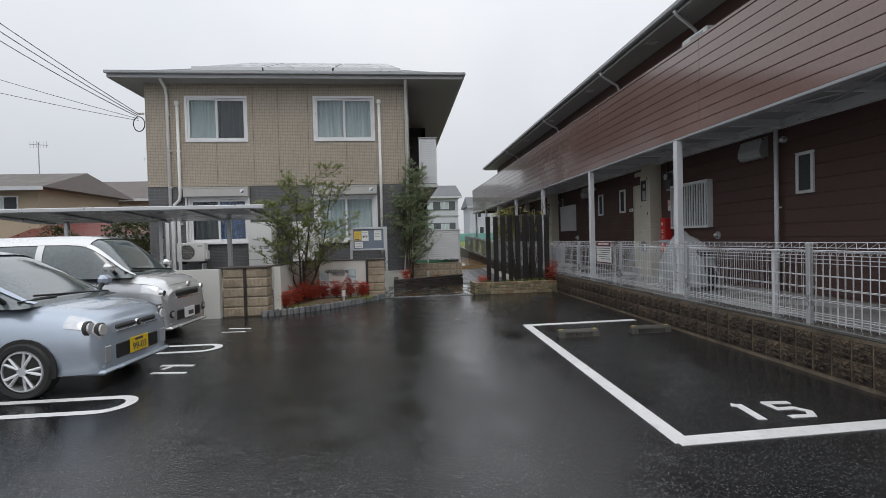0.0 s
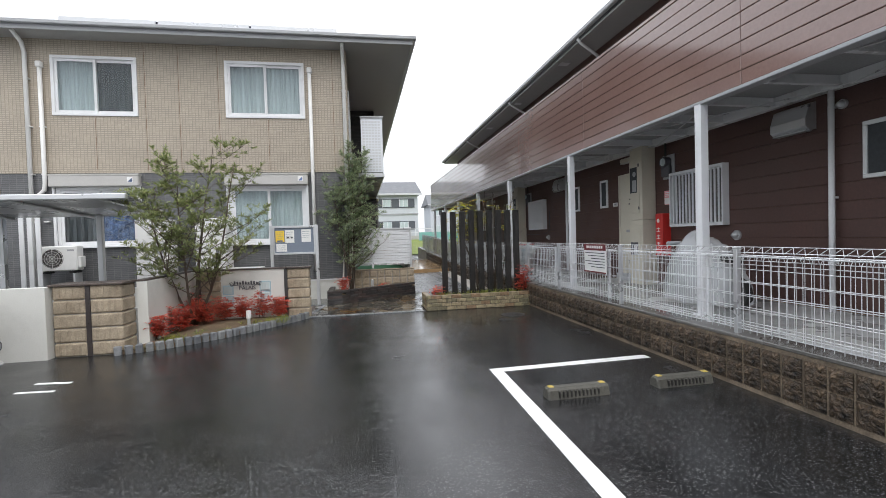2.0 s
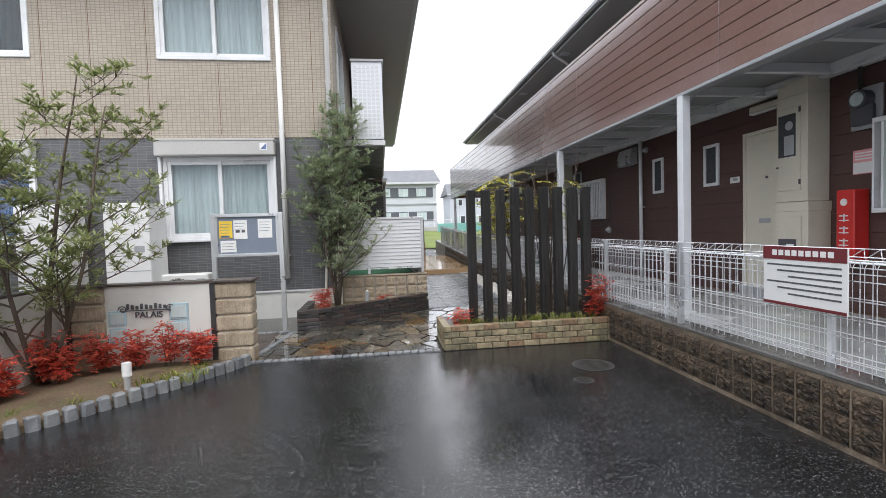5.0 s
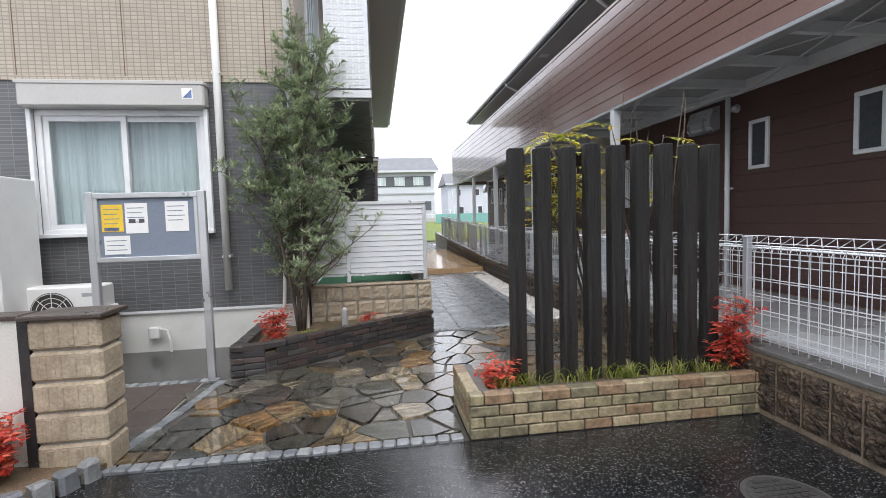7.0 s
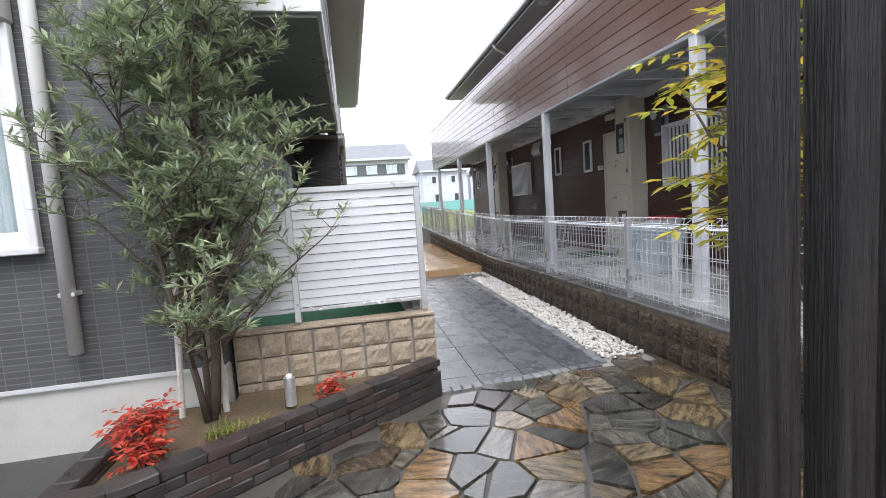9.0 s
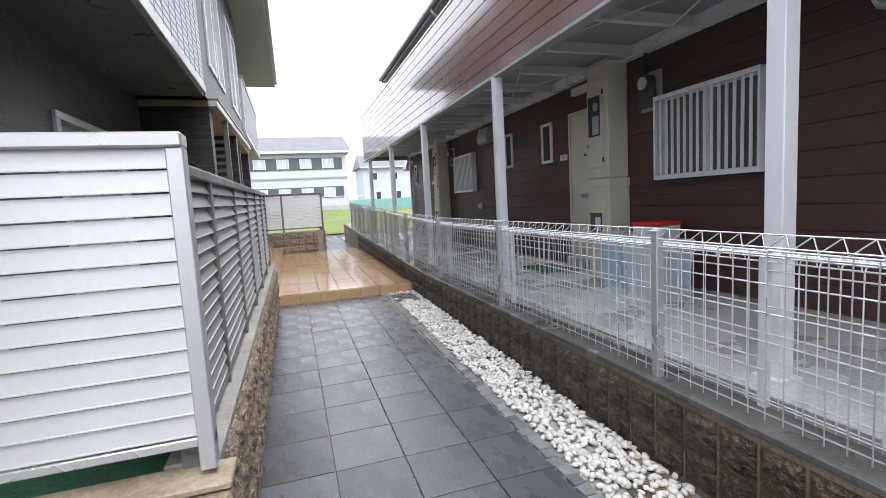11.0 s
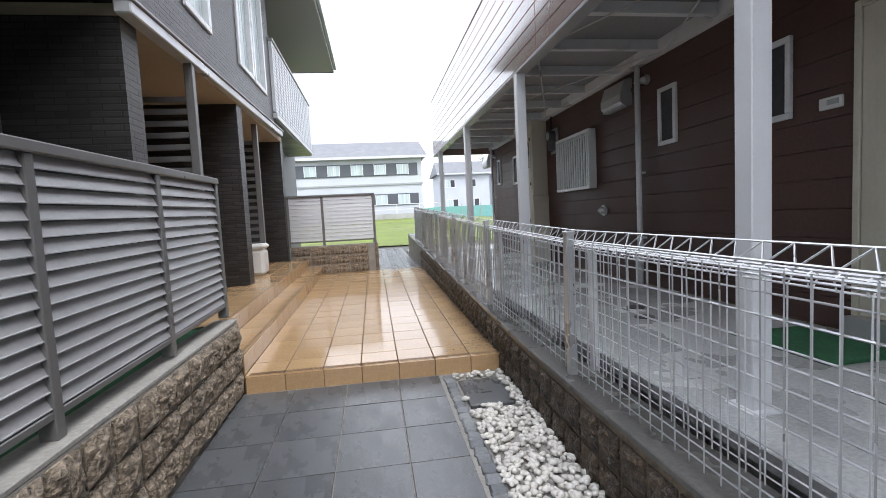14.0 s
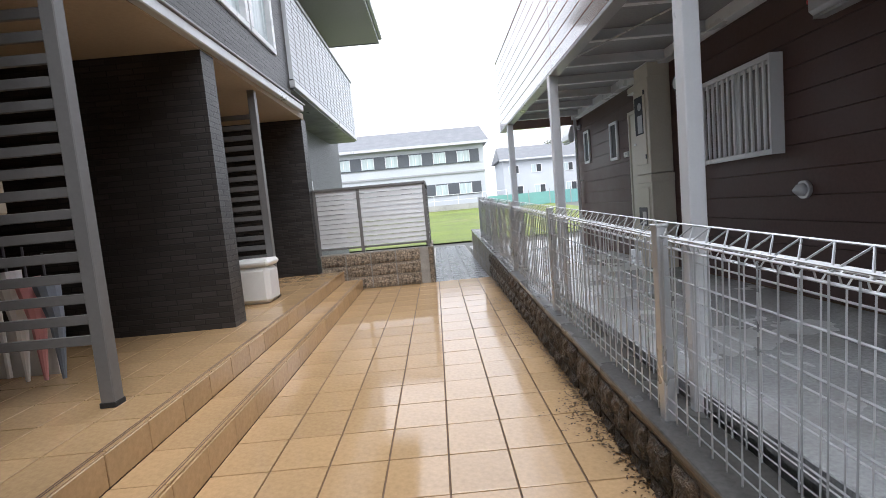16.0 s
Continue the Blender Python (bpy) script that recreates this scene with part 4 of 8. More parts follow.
def bar_window(y0, y1, z0, z1):
    w = thing("barred_window", "frosted window behind white vertical security bars on the brown wall", "window", "barred windows")
    part("pane", MB().box(WX - 0.015, WX, y0 + 0.05, y1 - 0.05, z0 + 0.05, z1 - 0.05), M_DIMPANE, w)
    fr = MB()
    fr.box(WX - 0.03, WX, y0 + 0.03, y1 - 0.03, z0 + 0.03, z0 + 0.06).box(WX - 0.03, WX, y0 + 0.03, y1 - 0.03, z1 - 0.06, z1 - 0.03)
    fr.box(WX - 0.03, WX, y0 + 0.03, y0 + 0.06, z0 + 0.06, z1 - 0.06).box(WX - 0.03, WX, y1 - 0.06, y1 - 0.03, z0 + 0.06, z1 - 0.06)
    fr.box(WX - 0.028, WX, (y0 + y1) / 2 - 0.02, (y0 + y1) / 2 + 0.02, z0 + 0.06, z1 - 0.06)
    part("window_frame", fr, M_WHITEMETAL, w)
    part("grille_rail", MB().box(WX - 0.13, WX - 0.09, y0, y1, z0, z0 + 0.05, 0.004), M_WHITEMETAL, w)
    part("grille_rail", MB().box(WX - 0.13, WX - 0.09, y0, y1, z1 - 0.05, z1, 0.004), M_WHITEMETAL, w)
    for yy in (y0, y1):
        part("bracket", MB().box(WX - 0.13, WX, yy - 0.012, yy + 0.012, z0, z1, 0.003), M_WHITEMETAL, w)
    n = int((y1 - y0) / 0.085)
    bm_ = MB().box(-0.012, 0.012, -0.013, 0.013, z0 + 0.05, z1 - 0.05, 0.003).mesh("bar")
    bm_.materials.append(M_WHITEMETAL)
    for i in range(1, n):
        ob = new("bar", bm_)
        ob.parent = w
        ob.matrix_basis = pose(WX - 0.11, y0 + i * (y1 - y0) / n, 0)


def small_window(y0, y1, z0, z1):
    w = thing("small_window", "narrow white-framed window in the brown wall", "window", "small windows")
    f = 0.05
    fr = MB()
    fr.box(WX - 0.035, WX + 0.01, y0, y1, z0, z0 + f, 0.006).box(WX - 0.035, WX + 0.01, y0, y1, z1 - f, z1, 0.006)
    fr.box(WX - 0.035, WX + 0.01, y0, y0 + f, z0 + f, z1 - f, 0.006).box(WX - 0.035, WX + 0.01, y1 - f, y1, z0 + f, z1 - f, 0.006)
    part("window_frame", fr, M_WHITEMETAL, w)
    # Opaque pane: the darkness of the room is painted on it.
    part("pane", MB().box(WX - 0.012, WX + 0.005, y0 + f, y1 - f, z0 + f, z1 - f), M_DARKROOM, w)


def hood_vent(y0, y1, z0, z1):
    v = thing("hood_vent", "grey metal range-hood vent cover high on the brown wall", "vent", "hood vents")
    mb = MB()
    prof = [(WX, z0 + 0.02), (WX - 0.10, z0), (WX - 0.17, z0 + 0.06), (WX - 0.17, z0 + 0.16), (WX - 0.11, z1 - 0.04), (WX, z1)]
    n = len(prof)
    mb.add([(x, y0, z) for x, z in prof] + [(x, y1, z) for x, z in prof],
           [tuple(range(n)), tuple(range(2 * n - 1, n - 1, -1))] + [(i, (i + 1) % n, n + (i + 1) % n, n + i) for i in range(n)])
    part("hood", mb, M_ALU, v)
    part("grille", MB().box(WX - 0.15, WX - 0.05, y0 + 0.02, y1 - 0.02, z0 - 0.006, z0 + 0.02), M_GREYMETAL, v)


def round_vent(y, z, r=0.08):
    v = thing("round_vent", "round grey vent cap on the brown wall", "vent", "round vents", at=pose(WX, y, z))
    mb = MB().tube([(0.0, 0, 0), (-0.03, 0, 0)], r, 18)
    part("flange", mb, M_ALU, v)
    mb = MB().tube([(-0.03, 0, 0), (-0.06, 0, 0), (-0.085, 0, -0.02)], r * 0.75, 16, r * 0.5)
    part("cap", mb, M_ALU, v, smooth=True)


def entrance_door(y0, y1, z0, z1):
    d = thing("entrance_door", "cream steel apartment door with a lever handle and letter slot", "door", "apartment doors")
    fr = MB()
    fr.box(WX - 0.05, WX + 0.02, y0 - 0.05, y0, z0, z1 + 0.05, 0.006).box(WX - 0.05, WX + 0.02, y1, y1 + 0.05, z0, z1 + 0.05, 0.006)
    fr.box(WX - 0.05, WX + 0.02, y0, y1, z1, z1 + 0.05, 0.006)
    part("door_frame", fr, M_DOOR, d)
    leaf = part("door_leaf", MB().box(WX - 0.035, WX + 0.01, y0 + 0.003, y1 - 0.003, z0 + 0.005, z1 - 0.003, 0.004), M_DOOR, d)
    part("panel", MB().box(WX - 0.041, WX - 0.035, y0 + 0.1, y1 - 0.1, z0 + 0.2, z1 - 0.12, 0.003), M_DOOR, leaf)
    part("letter_slot", MB().box(WX - 0.05, WX - 0.041, y0 + 0.32, y1 - 0.25, z0 + 0.92, z0 + 0.98, 0.003), M_GREYMETAL, leaf)
    part("peephole", MB().tube([(WX - 0.041, (y0 + y1) / 2, z0 + 1.55), (WX - 0.053, (y0 + y1) / 2, z0 + 1.55)], 0.018, 12), M_INK, leaf)
    part("handle", MB().box(WX - 0.095, WX - 0.075, y0 + 0.05, y0 + 0.19, z0 + 1.08, z0 + 1.11, 0.006).box(WX - 0.08, WX - 0.04, y0 + 0.05, y0 + 0.085, z0 + 1.07, z0 + 1.12, 0.006), M_GREYMETAL, leaf)
    part("lock", MB().tube([(WX - 0.041, y0 + 0.07, z0 + 1.25), (WX - 0.056, y0 + 0.07, z0 + 1.25)], 0.022, 12), M_CHROME, leaf)
    part("threshold", MB().box(WX - 0.12, WX + 0.01, y0 - 0.05, y1 + 0.05, 0.40, z0, 0.005), M_ALU, d)


def shaft_box(y0, y1):
    """The cream pipe and meter shaft that stands out from the wall, its upper stage set back at the corner."""
    s = thing("meter_shaft", "cream steel meter shaft with hatches beside the door", "meter shaft", "meter shafts")
    x0 = WX - 0.32
    part("lower_casing", MB().box(x0, WX, y0, y1, 0.40, 1.70, 0.008), M_DOOR, s)
    part("upper_casing", MB().box(x0 + 0.012, WX, y0 + 0.02, y1, 1.72, 3.02, 0.008).box(x0 + 0.03, WX, y0 + 0.03, y1, 3.02, 3.20), M_DOOR, s)
    part("collar", MB().box(x0 - 0.008, WX, y0 - 0.01, y1, 1.60, 1.715, 0.006), M_DOOR, s)
    up = part("hatch", MB().box(x0 - 0.004, x0 + 0.012, y0 + 0.10, y1 - 0.02, 1.86, 2.88, 0.004), M_DOOR, s)
    part("viewing_window", MB().box(x0 - 0.008, x0 - 0.004, y0 + 0.16, y1 - 0.05, 2.28, 2.80, 0.002), M_DARKROOM, up)
    part("meter_dial", MB().tube([(x0 - 0.008, y0 + 0.25, 2.66), (x0 - 0.012, y0 + 0.25, 2.66)], 0.055, 18), M_GREYMETAL, up)
    part("meter_card", MB().box(x0 - 0.012, x0 - 0.008, y0 + 0.18, y0 + 0.32, 2.30, 2.54), M_GREYMETAL, up)
    low = part("hatch", MB().box(x0 - 0.014, x0, y0 + 0.08, y1 - 0.02, 0.60, 1.54, 0.004), M_DOOR, s)
    part("meter_opening", MB().box(x0 - 0.018, x0 - 0.014, y0 + 0.14, y1 - 0.06, 1.00, 1.26, 0.002), M_INK, low)
    part("counter", MB().box(x0 - 0.026, x0 - 0.018, y0 + 0.17, y0 + 0.28, 1.02, 1.20, 0.006), M_WHITE, low)
    for zz in (1.93, 2.80):
        part("hinge", MB().tube([(x0 - 0.008, y0 + 0.105, zz), (x0 - 0.008, y0 + 0.105, zz + 0.06)], 0.012, 8), M_INK, s)
    part("knob", MB().tube([(x0 - 0.004, y1 - 0.06, 2.16), (x0 - 0.03, y1 - 0.06, 2.16)], 0.016, 10), M_CHROME, s)
    mt = thing("gas_meter", "grey utility meter mounted high on the brown wall", "meter", "utility meters", at=pose(WX, y0 - 0.42, 2.72))
    part("backboard", MB().box(-0.03, 0.0, -0.17, 0.17, -0.24, 0.22, 0.006), M_GREYMETAL, mt)
    part("box", MB().box(-0.11, -0.03, -0.12, 0.12, -0.2, 0.02, 0.02), M_INK, mt)
    part("dial", MB().tube([(-0.03, 0, 0.08), (-0.15, 0, 0.08)], 0.10, 20), M_INK, mt)
    part("dial_face", MB().tube([(-0.15, 0, 0.08), (-0.155, 0, 0.08)], 0.075, 20), M_FROST, mt)
    part("conduit", MB().tube([(-0.05, 0.05, 0.2), (-0.05, 0.05, 0.5)], 0.02, 8), M_BLACK, mt)


def wall_lamp(y0, y1, z):
    l = thing("wall_lamp", "long cream fluorescent wall lamp over the door", "lamp", "door lamps")
    part("body", MB().box(WX - 0.11, WX, y0, y1, z - 0.05, z + 0.05, 0.02), M_DOOR, l)
    part("diffuser", MB().box(WX - 0.12, WX - 0.02, y0 + 0.02, y1 - 0.02, z - 0.065, z - 0.045, 0.008), M_WHITE, l)


def downpipe(y, z0, z1, x=WX - 0.09, r=0.035, name="white rain downpipe strapped to the brown wall"):
    p = thing("downpipe", name, "downpipe", "downpipes")
    part("pipe", MB().tube([(x, y, z0), (x, y, z1)], r, 12), M_WHITEMETAL, p, smooth=True)
    for zz in (z0 + 0.6, (z0 + z1) / 2, z1 - 0.3):
        part("strap", MB().box(x - r - 0.004, x + 0.09, y - 0.012, y + 0.012, zz, zz + 0.03), M_WHITEMETAL, p)


def intercom(y, z):
    i = thing("intercom", "small white door intercom on the brown wall", "intercom", "intercoms", at=pose(WX, y, z))
    part("body", MB().box(-0.03, 0, -0.09, 0.09, -0.04, 0.05, 0.006), M_WHITE, i)
    part("speaker", MB().box(-0.033, -0.03, -0.07, 0.02, -0.01, 0.03), M_GREYMETAL, i)


for o in (-7.62, 0.0, 7.54, 14.85):
    if o > -7:
        bar_window(9.12 + o - (0.13 if o > 10 else 0), 10.42 + o - (0.17 if o > 10 else 0.0), 1.55 + 0.012 * o, 2.56 + 0.006 * o)
        entrance_door(11.52 + o, 12.28 + o, 0.55, 2.72)
        shaft_box(11.0 + o, 11.46 + o)
        wall_lamp(11.55 + o, 12.15 + o, 3.06)
        intercom(12.52 + o, 2.12)
        small_window(12.86 + o, 13.2 + o, 2.08, 2.75)
        round_vent(8.95 + o - (0.2 if o > 10 else 0), 1.38)
    if o < 15:
        small_window(14.33 + o, 14.66 + o, 2.08 + 0.006 * o, 2.75 + 0.006 * o)
        hood_vent(15.25 + o, 15.78 + o, 2.74, 3.12)
        downpipe(14.98 + o, 0.40, 3.25)
        round_vent(14.9 + o, 2.98, 0.06)

al = thing("alarm_lamp", "small red alarm lamp beside the hood vent on the brown wall", "alarm lamp", at=pose(WX, 23.42, 2.92))
part("base", MB().tube([(0, 0, 0), (-0.02, 0, 0)], 0.055, 16), M_WHITE, al)
part("lens", MB().tube([(-0.02, 0, 0), (-0.06, 0, 0), (-0.085, 0, 0)], 0.05, 16, 0.025), M_RED, al, smooth=True)

# cables along the wall
cb = thing("wall_cable", "thin dark cable looping along the brown wall", "cable")
part("cable", MB().tube([(WX - 0.01, 18.6, 1.50), (WX - 0.012, 17.6, 1.48), (WX - 0.012, 16.7, 1.5), (WX - 0.012, 16.45, 1.6), (WX - 0.012, 16.4, 2.2)], 0.008, 6), M_INK, cb)

# corridor ceiling beams
for i in range(41):
    y = -7.6 + i * 0.925
    if y < 29.8:
        b_ = thing("ceiling_joist", "white painted steel joist under the walkway deck", "joist", "walkway joists")
        part("joist", MB().box(4.80, 6.36, y - 0.035, y + 0.035, 3.18, 3.20).box(4.80, 6.36, y - 0.006, y + 0.006, 3.20, 3.30), M_WHITEMETAL, b_)
for k in range(9):
    y = -7.6 + k * 3.7
    rd = thing("brace_rod", "thin steel cross-brace rods under the walkway deck", "brace rod", "brace rods")
    for xa, xb in ((4.82, 6.30), (6.30, 4.82)):
        part("rod", MB().tube([(xa, y, 3.17), (xb, y + 3.6, 3.17)], 0.009, 6), M_LOUVRE, rd)
wb = thing("edge_beam", "white steel edge beam running along the wall", "beam")
part("beam", MB().box(6.25, 6.395, -8, 29.9, 3.17, 3.30, 0.004), M_WHITEMETAL, wb)
eb = thing("edge_beam", "white steel edge beam carrying the parapet", "beam")
part("beam", MB().box(4.70, 4.79, -8, 29.95, 3.06, 3.078), M_GREYMETAL, eb)

# fire extinguisher cabinet and notice
fx = thing("extinguisher_box", "red fire extinguisher cabinet with white characters on the wall", "extinguisher box", at=pose(WX, 10.66, 0))
part("cabinet", MB().box(-0.2, 0, -0.105, 0.105, 1.0, 1.82, 0.012), M_RED, fx)
for k in range(3):
    part("character", MB().box(-0.204, -0.2, -0.04, 0.06, 1.52 - k * 0.14, 1.525 - k * 0.14 + 0.01).box(-0.204, -0.2, 0.0, 0.015, 1.46 - k * 0.14, 1.55 - k * 0.14).box(-0.204, -0.2, -0.045, 0.065, 1.47 - k * 0.14, 1.482 - k * 0.14), M_WHITE, fx)
part("round_window", MB().tube([(-0.2, 0.01, 1.68), (-0.206, 0.01, 1.68)], 0.04, 16), M_WHITE, fx)
ps = thing("wall_sign", "small pink and white notice on the brown wall", "sign", at=pose(WX, 10.62, 2.12))
part("board", MB().box(-0.01, 0, -0.12, 0.12, -0.13, 0.14, 0.003), M_PINK, ps)
part("lower_panel", MB().box(-0.013, -0.01, -0.11, 0.11, -0.12, 0.0), M_WHITE, ps)
for k in range(3):
    part("text_line", MB().box(-0.013, -0.01, -0.09, 0.09, 0.03 + k * 0.033, 0.045 + k * 0.033), M_WHITE, ps)

# covered scooter in the corridor
sc = thing("covered_scooter", "scooter under a crumpled clear plastic sheet in the corridor", "scooter", at=pose(5.35, 8.38, 0.40))
for yy in (-0.55, 0.55):
    part("wheel", MB().tube([(-0.05, yy, 0.22), (0.05, yy, 0.22)], 0.22, 20), M_BLACK, sc)
part("body", MB().box(-0.13, 0.13, -0.45, 0.35, 0.25, 0.62, 0.06).box(-0.14, 0.14, 0.25, 0.5, 0.3, 0.9, 0.05).box(-0.3, 0.3, 0.42, 0.48, 0.86, 0.92, 0.02), M_GREYMETAL, sc)
part("seat", MB().box(-0.13, 0.13, -0.6, 0.12, 0.62, 0.72, 0.04), M_BLACK, sc)
tp = MB()
N1, N2 = 30, 14
vs, fs = [], []
for j in range(N2 + 1):
    for i in range(N1):
        a = 2 * math.pi * i / N1
        t_ = j / N2
        zz = (0.90 + 0.10 * math.sin(a)) * (1 - t_ ** 1.6) ** 0.8 + 0.08
        rr = (0.10 + 0.95 * t_ ** 0.6)
        w = 1 + 0.13 * math.sin(a * 9 + 0.6 * j) * t_ + 0.06 * noise.noise(Vector((math.cos(a) * 3, math.sin(a) * 3, t_ * 5)))
        vs.append((0.42 * rr * math.cos(a) * w, 0.66 * rr * math.sin(a) * w, zz + 0.06 * noise.noise(Vector((a * 2, t_ * 6, 1.0)))))
for j in range(N2):
    for i in range(N1):
        p, q = j * N1 + i, j * N1 + (i + 1) % N1
        fs.append((p, q, q + N1, p + N1))
fs.append(tuple(range(N1)))
part("plastic_sheet", tp.add(vs, fs), M_TARP, sc, "crumpled translucent plastic sheet", smooth=True)


def bin_thing(x, y, z, w, d, h, material, lidmat, label):
    b_ = thing("storage_bin", label, "bin", "corridor bins", at=pose(x, y, z, 0, 0, random.uniform(-8, 8)))
    n = 0.86
    mb = MB()
    mb.add([(-w / 2 * n, -d / 2 * n, 0), (w / 2 * n, -d / 2 * n, 0), (w / 2 * n, d / 2 * n, 0), (-w / 2 * n, d / 2 * n, 0),
            (-w / 2, -d / 2, h), (w / 2, -d / 2, h), (w / 2, d / 2, h), (-w / 2, d / 2, h)],
           [(3, 2, 1, 0), (4, 5, 6, 7), (0, 1, 5, 4), (1, 2, 6, 5), (2, 3, 7, 6), (3, 0, 4, 7)])
    part("tub", mb, material, b_)
    part("lid", MB().box(-w / 2 - 0.02, w / 2 + 0.02, -d / 2 - 0.02, d / 2 + 0.02, h, h + 0.05, 0.015), lidmat, b_)


bin_thing(5.9, 18.05, 0.40, 0.42, 0.40, 0.58, M_BLUEBIN, M_BLUEBIN, "pale blue plastic storage bin in the corridor")
bin_thing(5.75, 17.35, 0.40, 0.42, 0.52, 0.56, M_PALEBIN, M_BLUEBIN, "pale grey-blue plastic storage bin with a blue lid in the corridor")
bin_thing(6.1, 17.75, 0.40, 0.35, 0.35, 0.72, M_WHITE, M_RED, "white bucket with a red lid in the corridor")
gmt = thing("door_mat", "dark green doormat on the wet corridor floor", "mat")
part("mat", MB().box(5.6, 6.2, 19.35, 20.15, 0.402, 0.418, 0.004), M_GREENMAT, gmt)
for (x, y) in ((5.35, 20.9), (5.5, 21.3), (5.3, 24.2), (5.4, 13.4)):
    cover_ = thing("floor_drain", "small dark drain cover in the corridor floor", "drain cover", "floor drains")
    part("lid", MB().prism([(x + 0.09 * math.cos(a * 0.5236), y + 0.09 * math.sin(a * 0.5236)) for a in range(12)], 0.40, 0.406), M_IRON, cover_)
M_BRICKTAN = palette_mat("mossy_tan_brick", [(0.38, 0.31, 0.19), (0.42, 0.34, 0.21), (0.33, 0.22, 0.13), (0.36, 0.31, 0.18), (0.24, 0.21, 0.13)], 0.5, 40, 0.8, 0.4, 0.15, 14.0)
M_DARKBRICK = palette_mat("dark_planter_stone", [(0.055, 0.045, 0.042), (0.075, 0.055, 0.05), (0.045, 0.042, 0.042), (0.065, 0.06, 0.058)], 0.4, 40, 0.6)
M_FLAG = palette_mat("wet_flagstone", [(0.27, 0.20, 0.11), (0.11, 0.108, 0.085), (0.20, 0.145, 0.08), (0.075, 0.072, 0.062), (0.35, 0.29, 0.20), (0.15, 0.11, 0.07), (0.095, 0.09, 0.075), (0.29, 0.17, 0.07), (0.17, 0.155, 0.12), (0.075, 0.062, 0.048), (0.23, 0.205, 0.165)], 0.16, 34, 0.35, 0.6, 0.08, 5.0, (1, 4.0, 1))
for film_ in [q for q in M_FLAG.node_tree.nodes if q.type == "BSDF_PRINCIPLED"]:
    film_.inputs["Coat Weight"].default_value, film_.inputs["Coat Roughness"].default_value, film_.inputs["Coat IOR"].default_value = 1.0, 0.05, 1.33
M_COBBLE = palette_mat("grey_granite_sett", [(0.20, 0.21, 0.22), (0.26, 0.27, 0.27), (0.15, 0.16, 0.17), (0.23, 0.24, 0.25)], 0.5, 50, 0.6)
M_PEBBLE = surf("white_pebble", (0.68, 0.65, 0.60), 0.5, 0.15, 6, 40, 0.15)
M_PAVER = surf("brown_paver", (0.085, 0.066, 0.056), 0.4, 0.2, 3, 50, 0.3, random_amt=0.2)
M_SOLAR = surf("solar_panel_glass", (0.02, 0.025, 0.04), 0.12, 0.1, 3, 30, 0.0)
M_NAVY = surf("patterned_blue_curtain", (0.10, 0.15, 0.28), 0.9, 0.6, 6, 14, 0.1)
M_POLY = surf("grey_polycarbonate", (0.42, 0.43, 0.44), 0.3, 0.1, 1, 20, 0.0)
M_PAPER = surf("white_paper", (0.80, 0.80, 0.78), 0.7, 0.04, 3, 40, 0.0)
M_BLUEFELT = surf("grey_blue_felt", (0.19, 0.225, 0.28), 0.8, 0.06, 3, 60, 0.1)
M_ORANGE = surf("yellow_poster", (0.80, 0.55, 0.05), 0.5, 0.1, 3, 30, 0.0)
M_BALC = surf("perforated_white_panel", (0.70, 0.73, 0.76), 0.4, 0.05, 2, 40, 0.02)
M_BEIGETRIM = surf("tan_shutter_box", (0.47, 0.46, 0.44), 0.45, 0.04, 2, 40, 0.02)


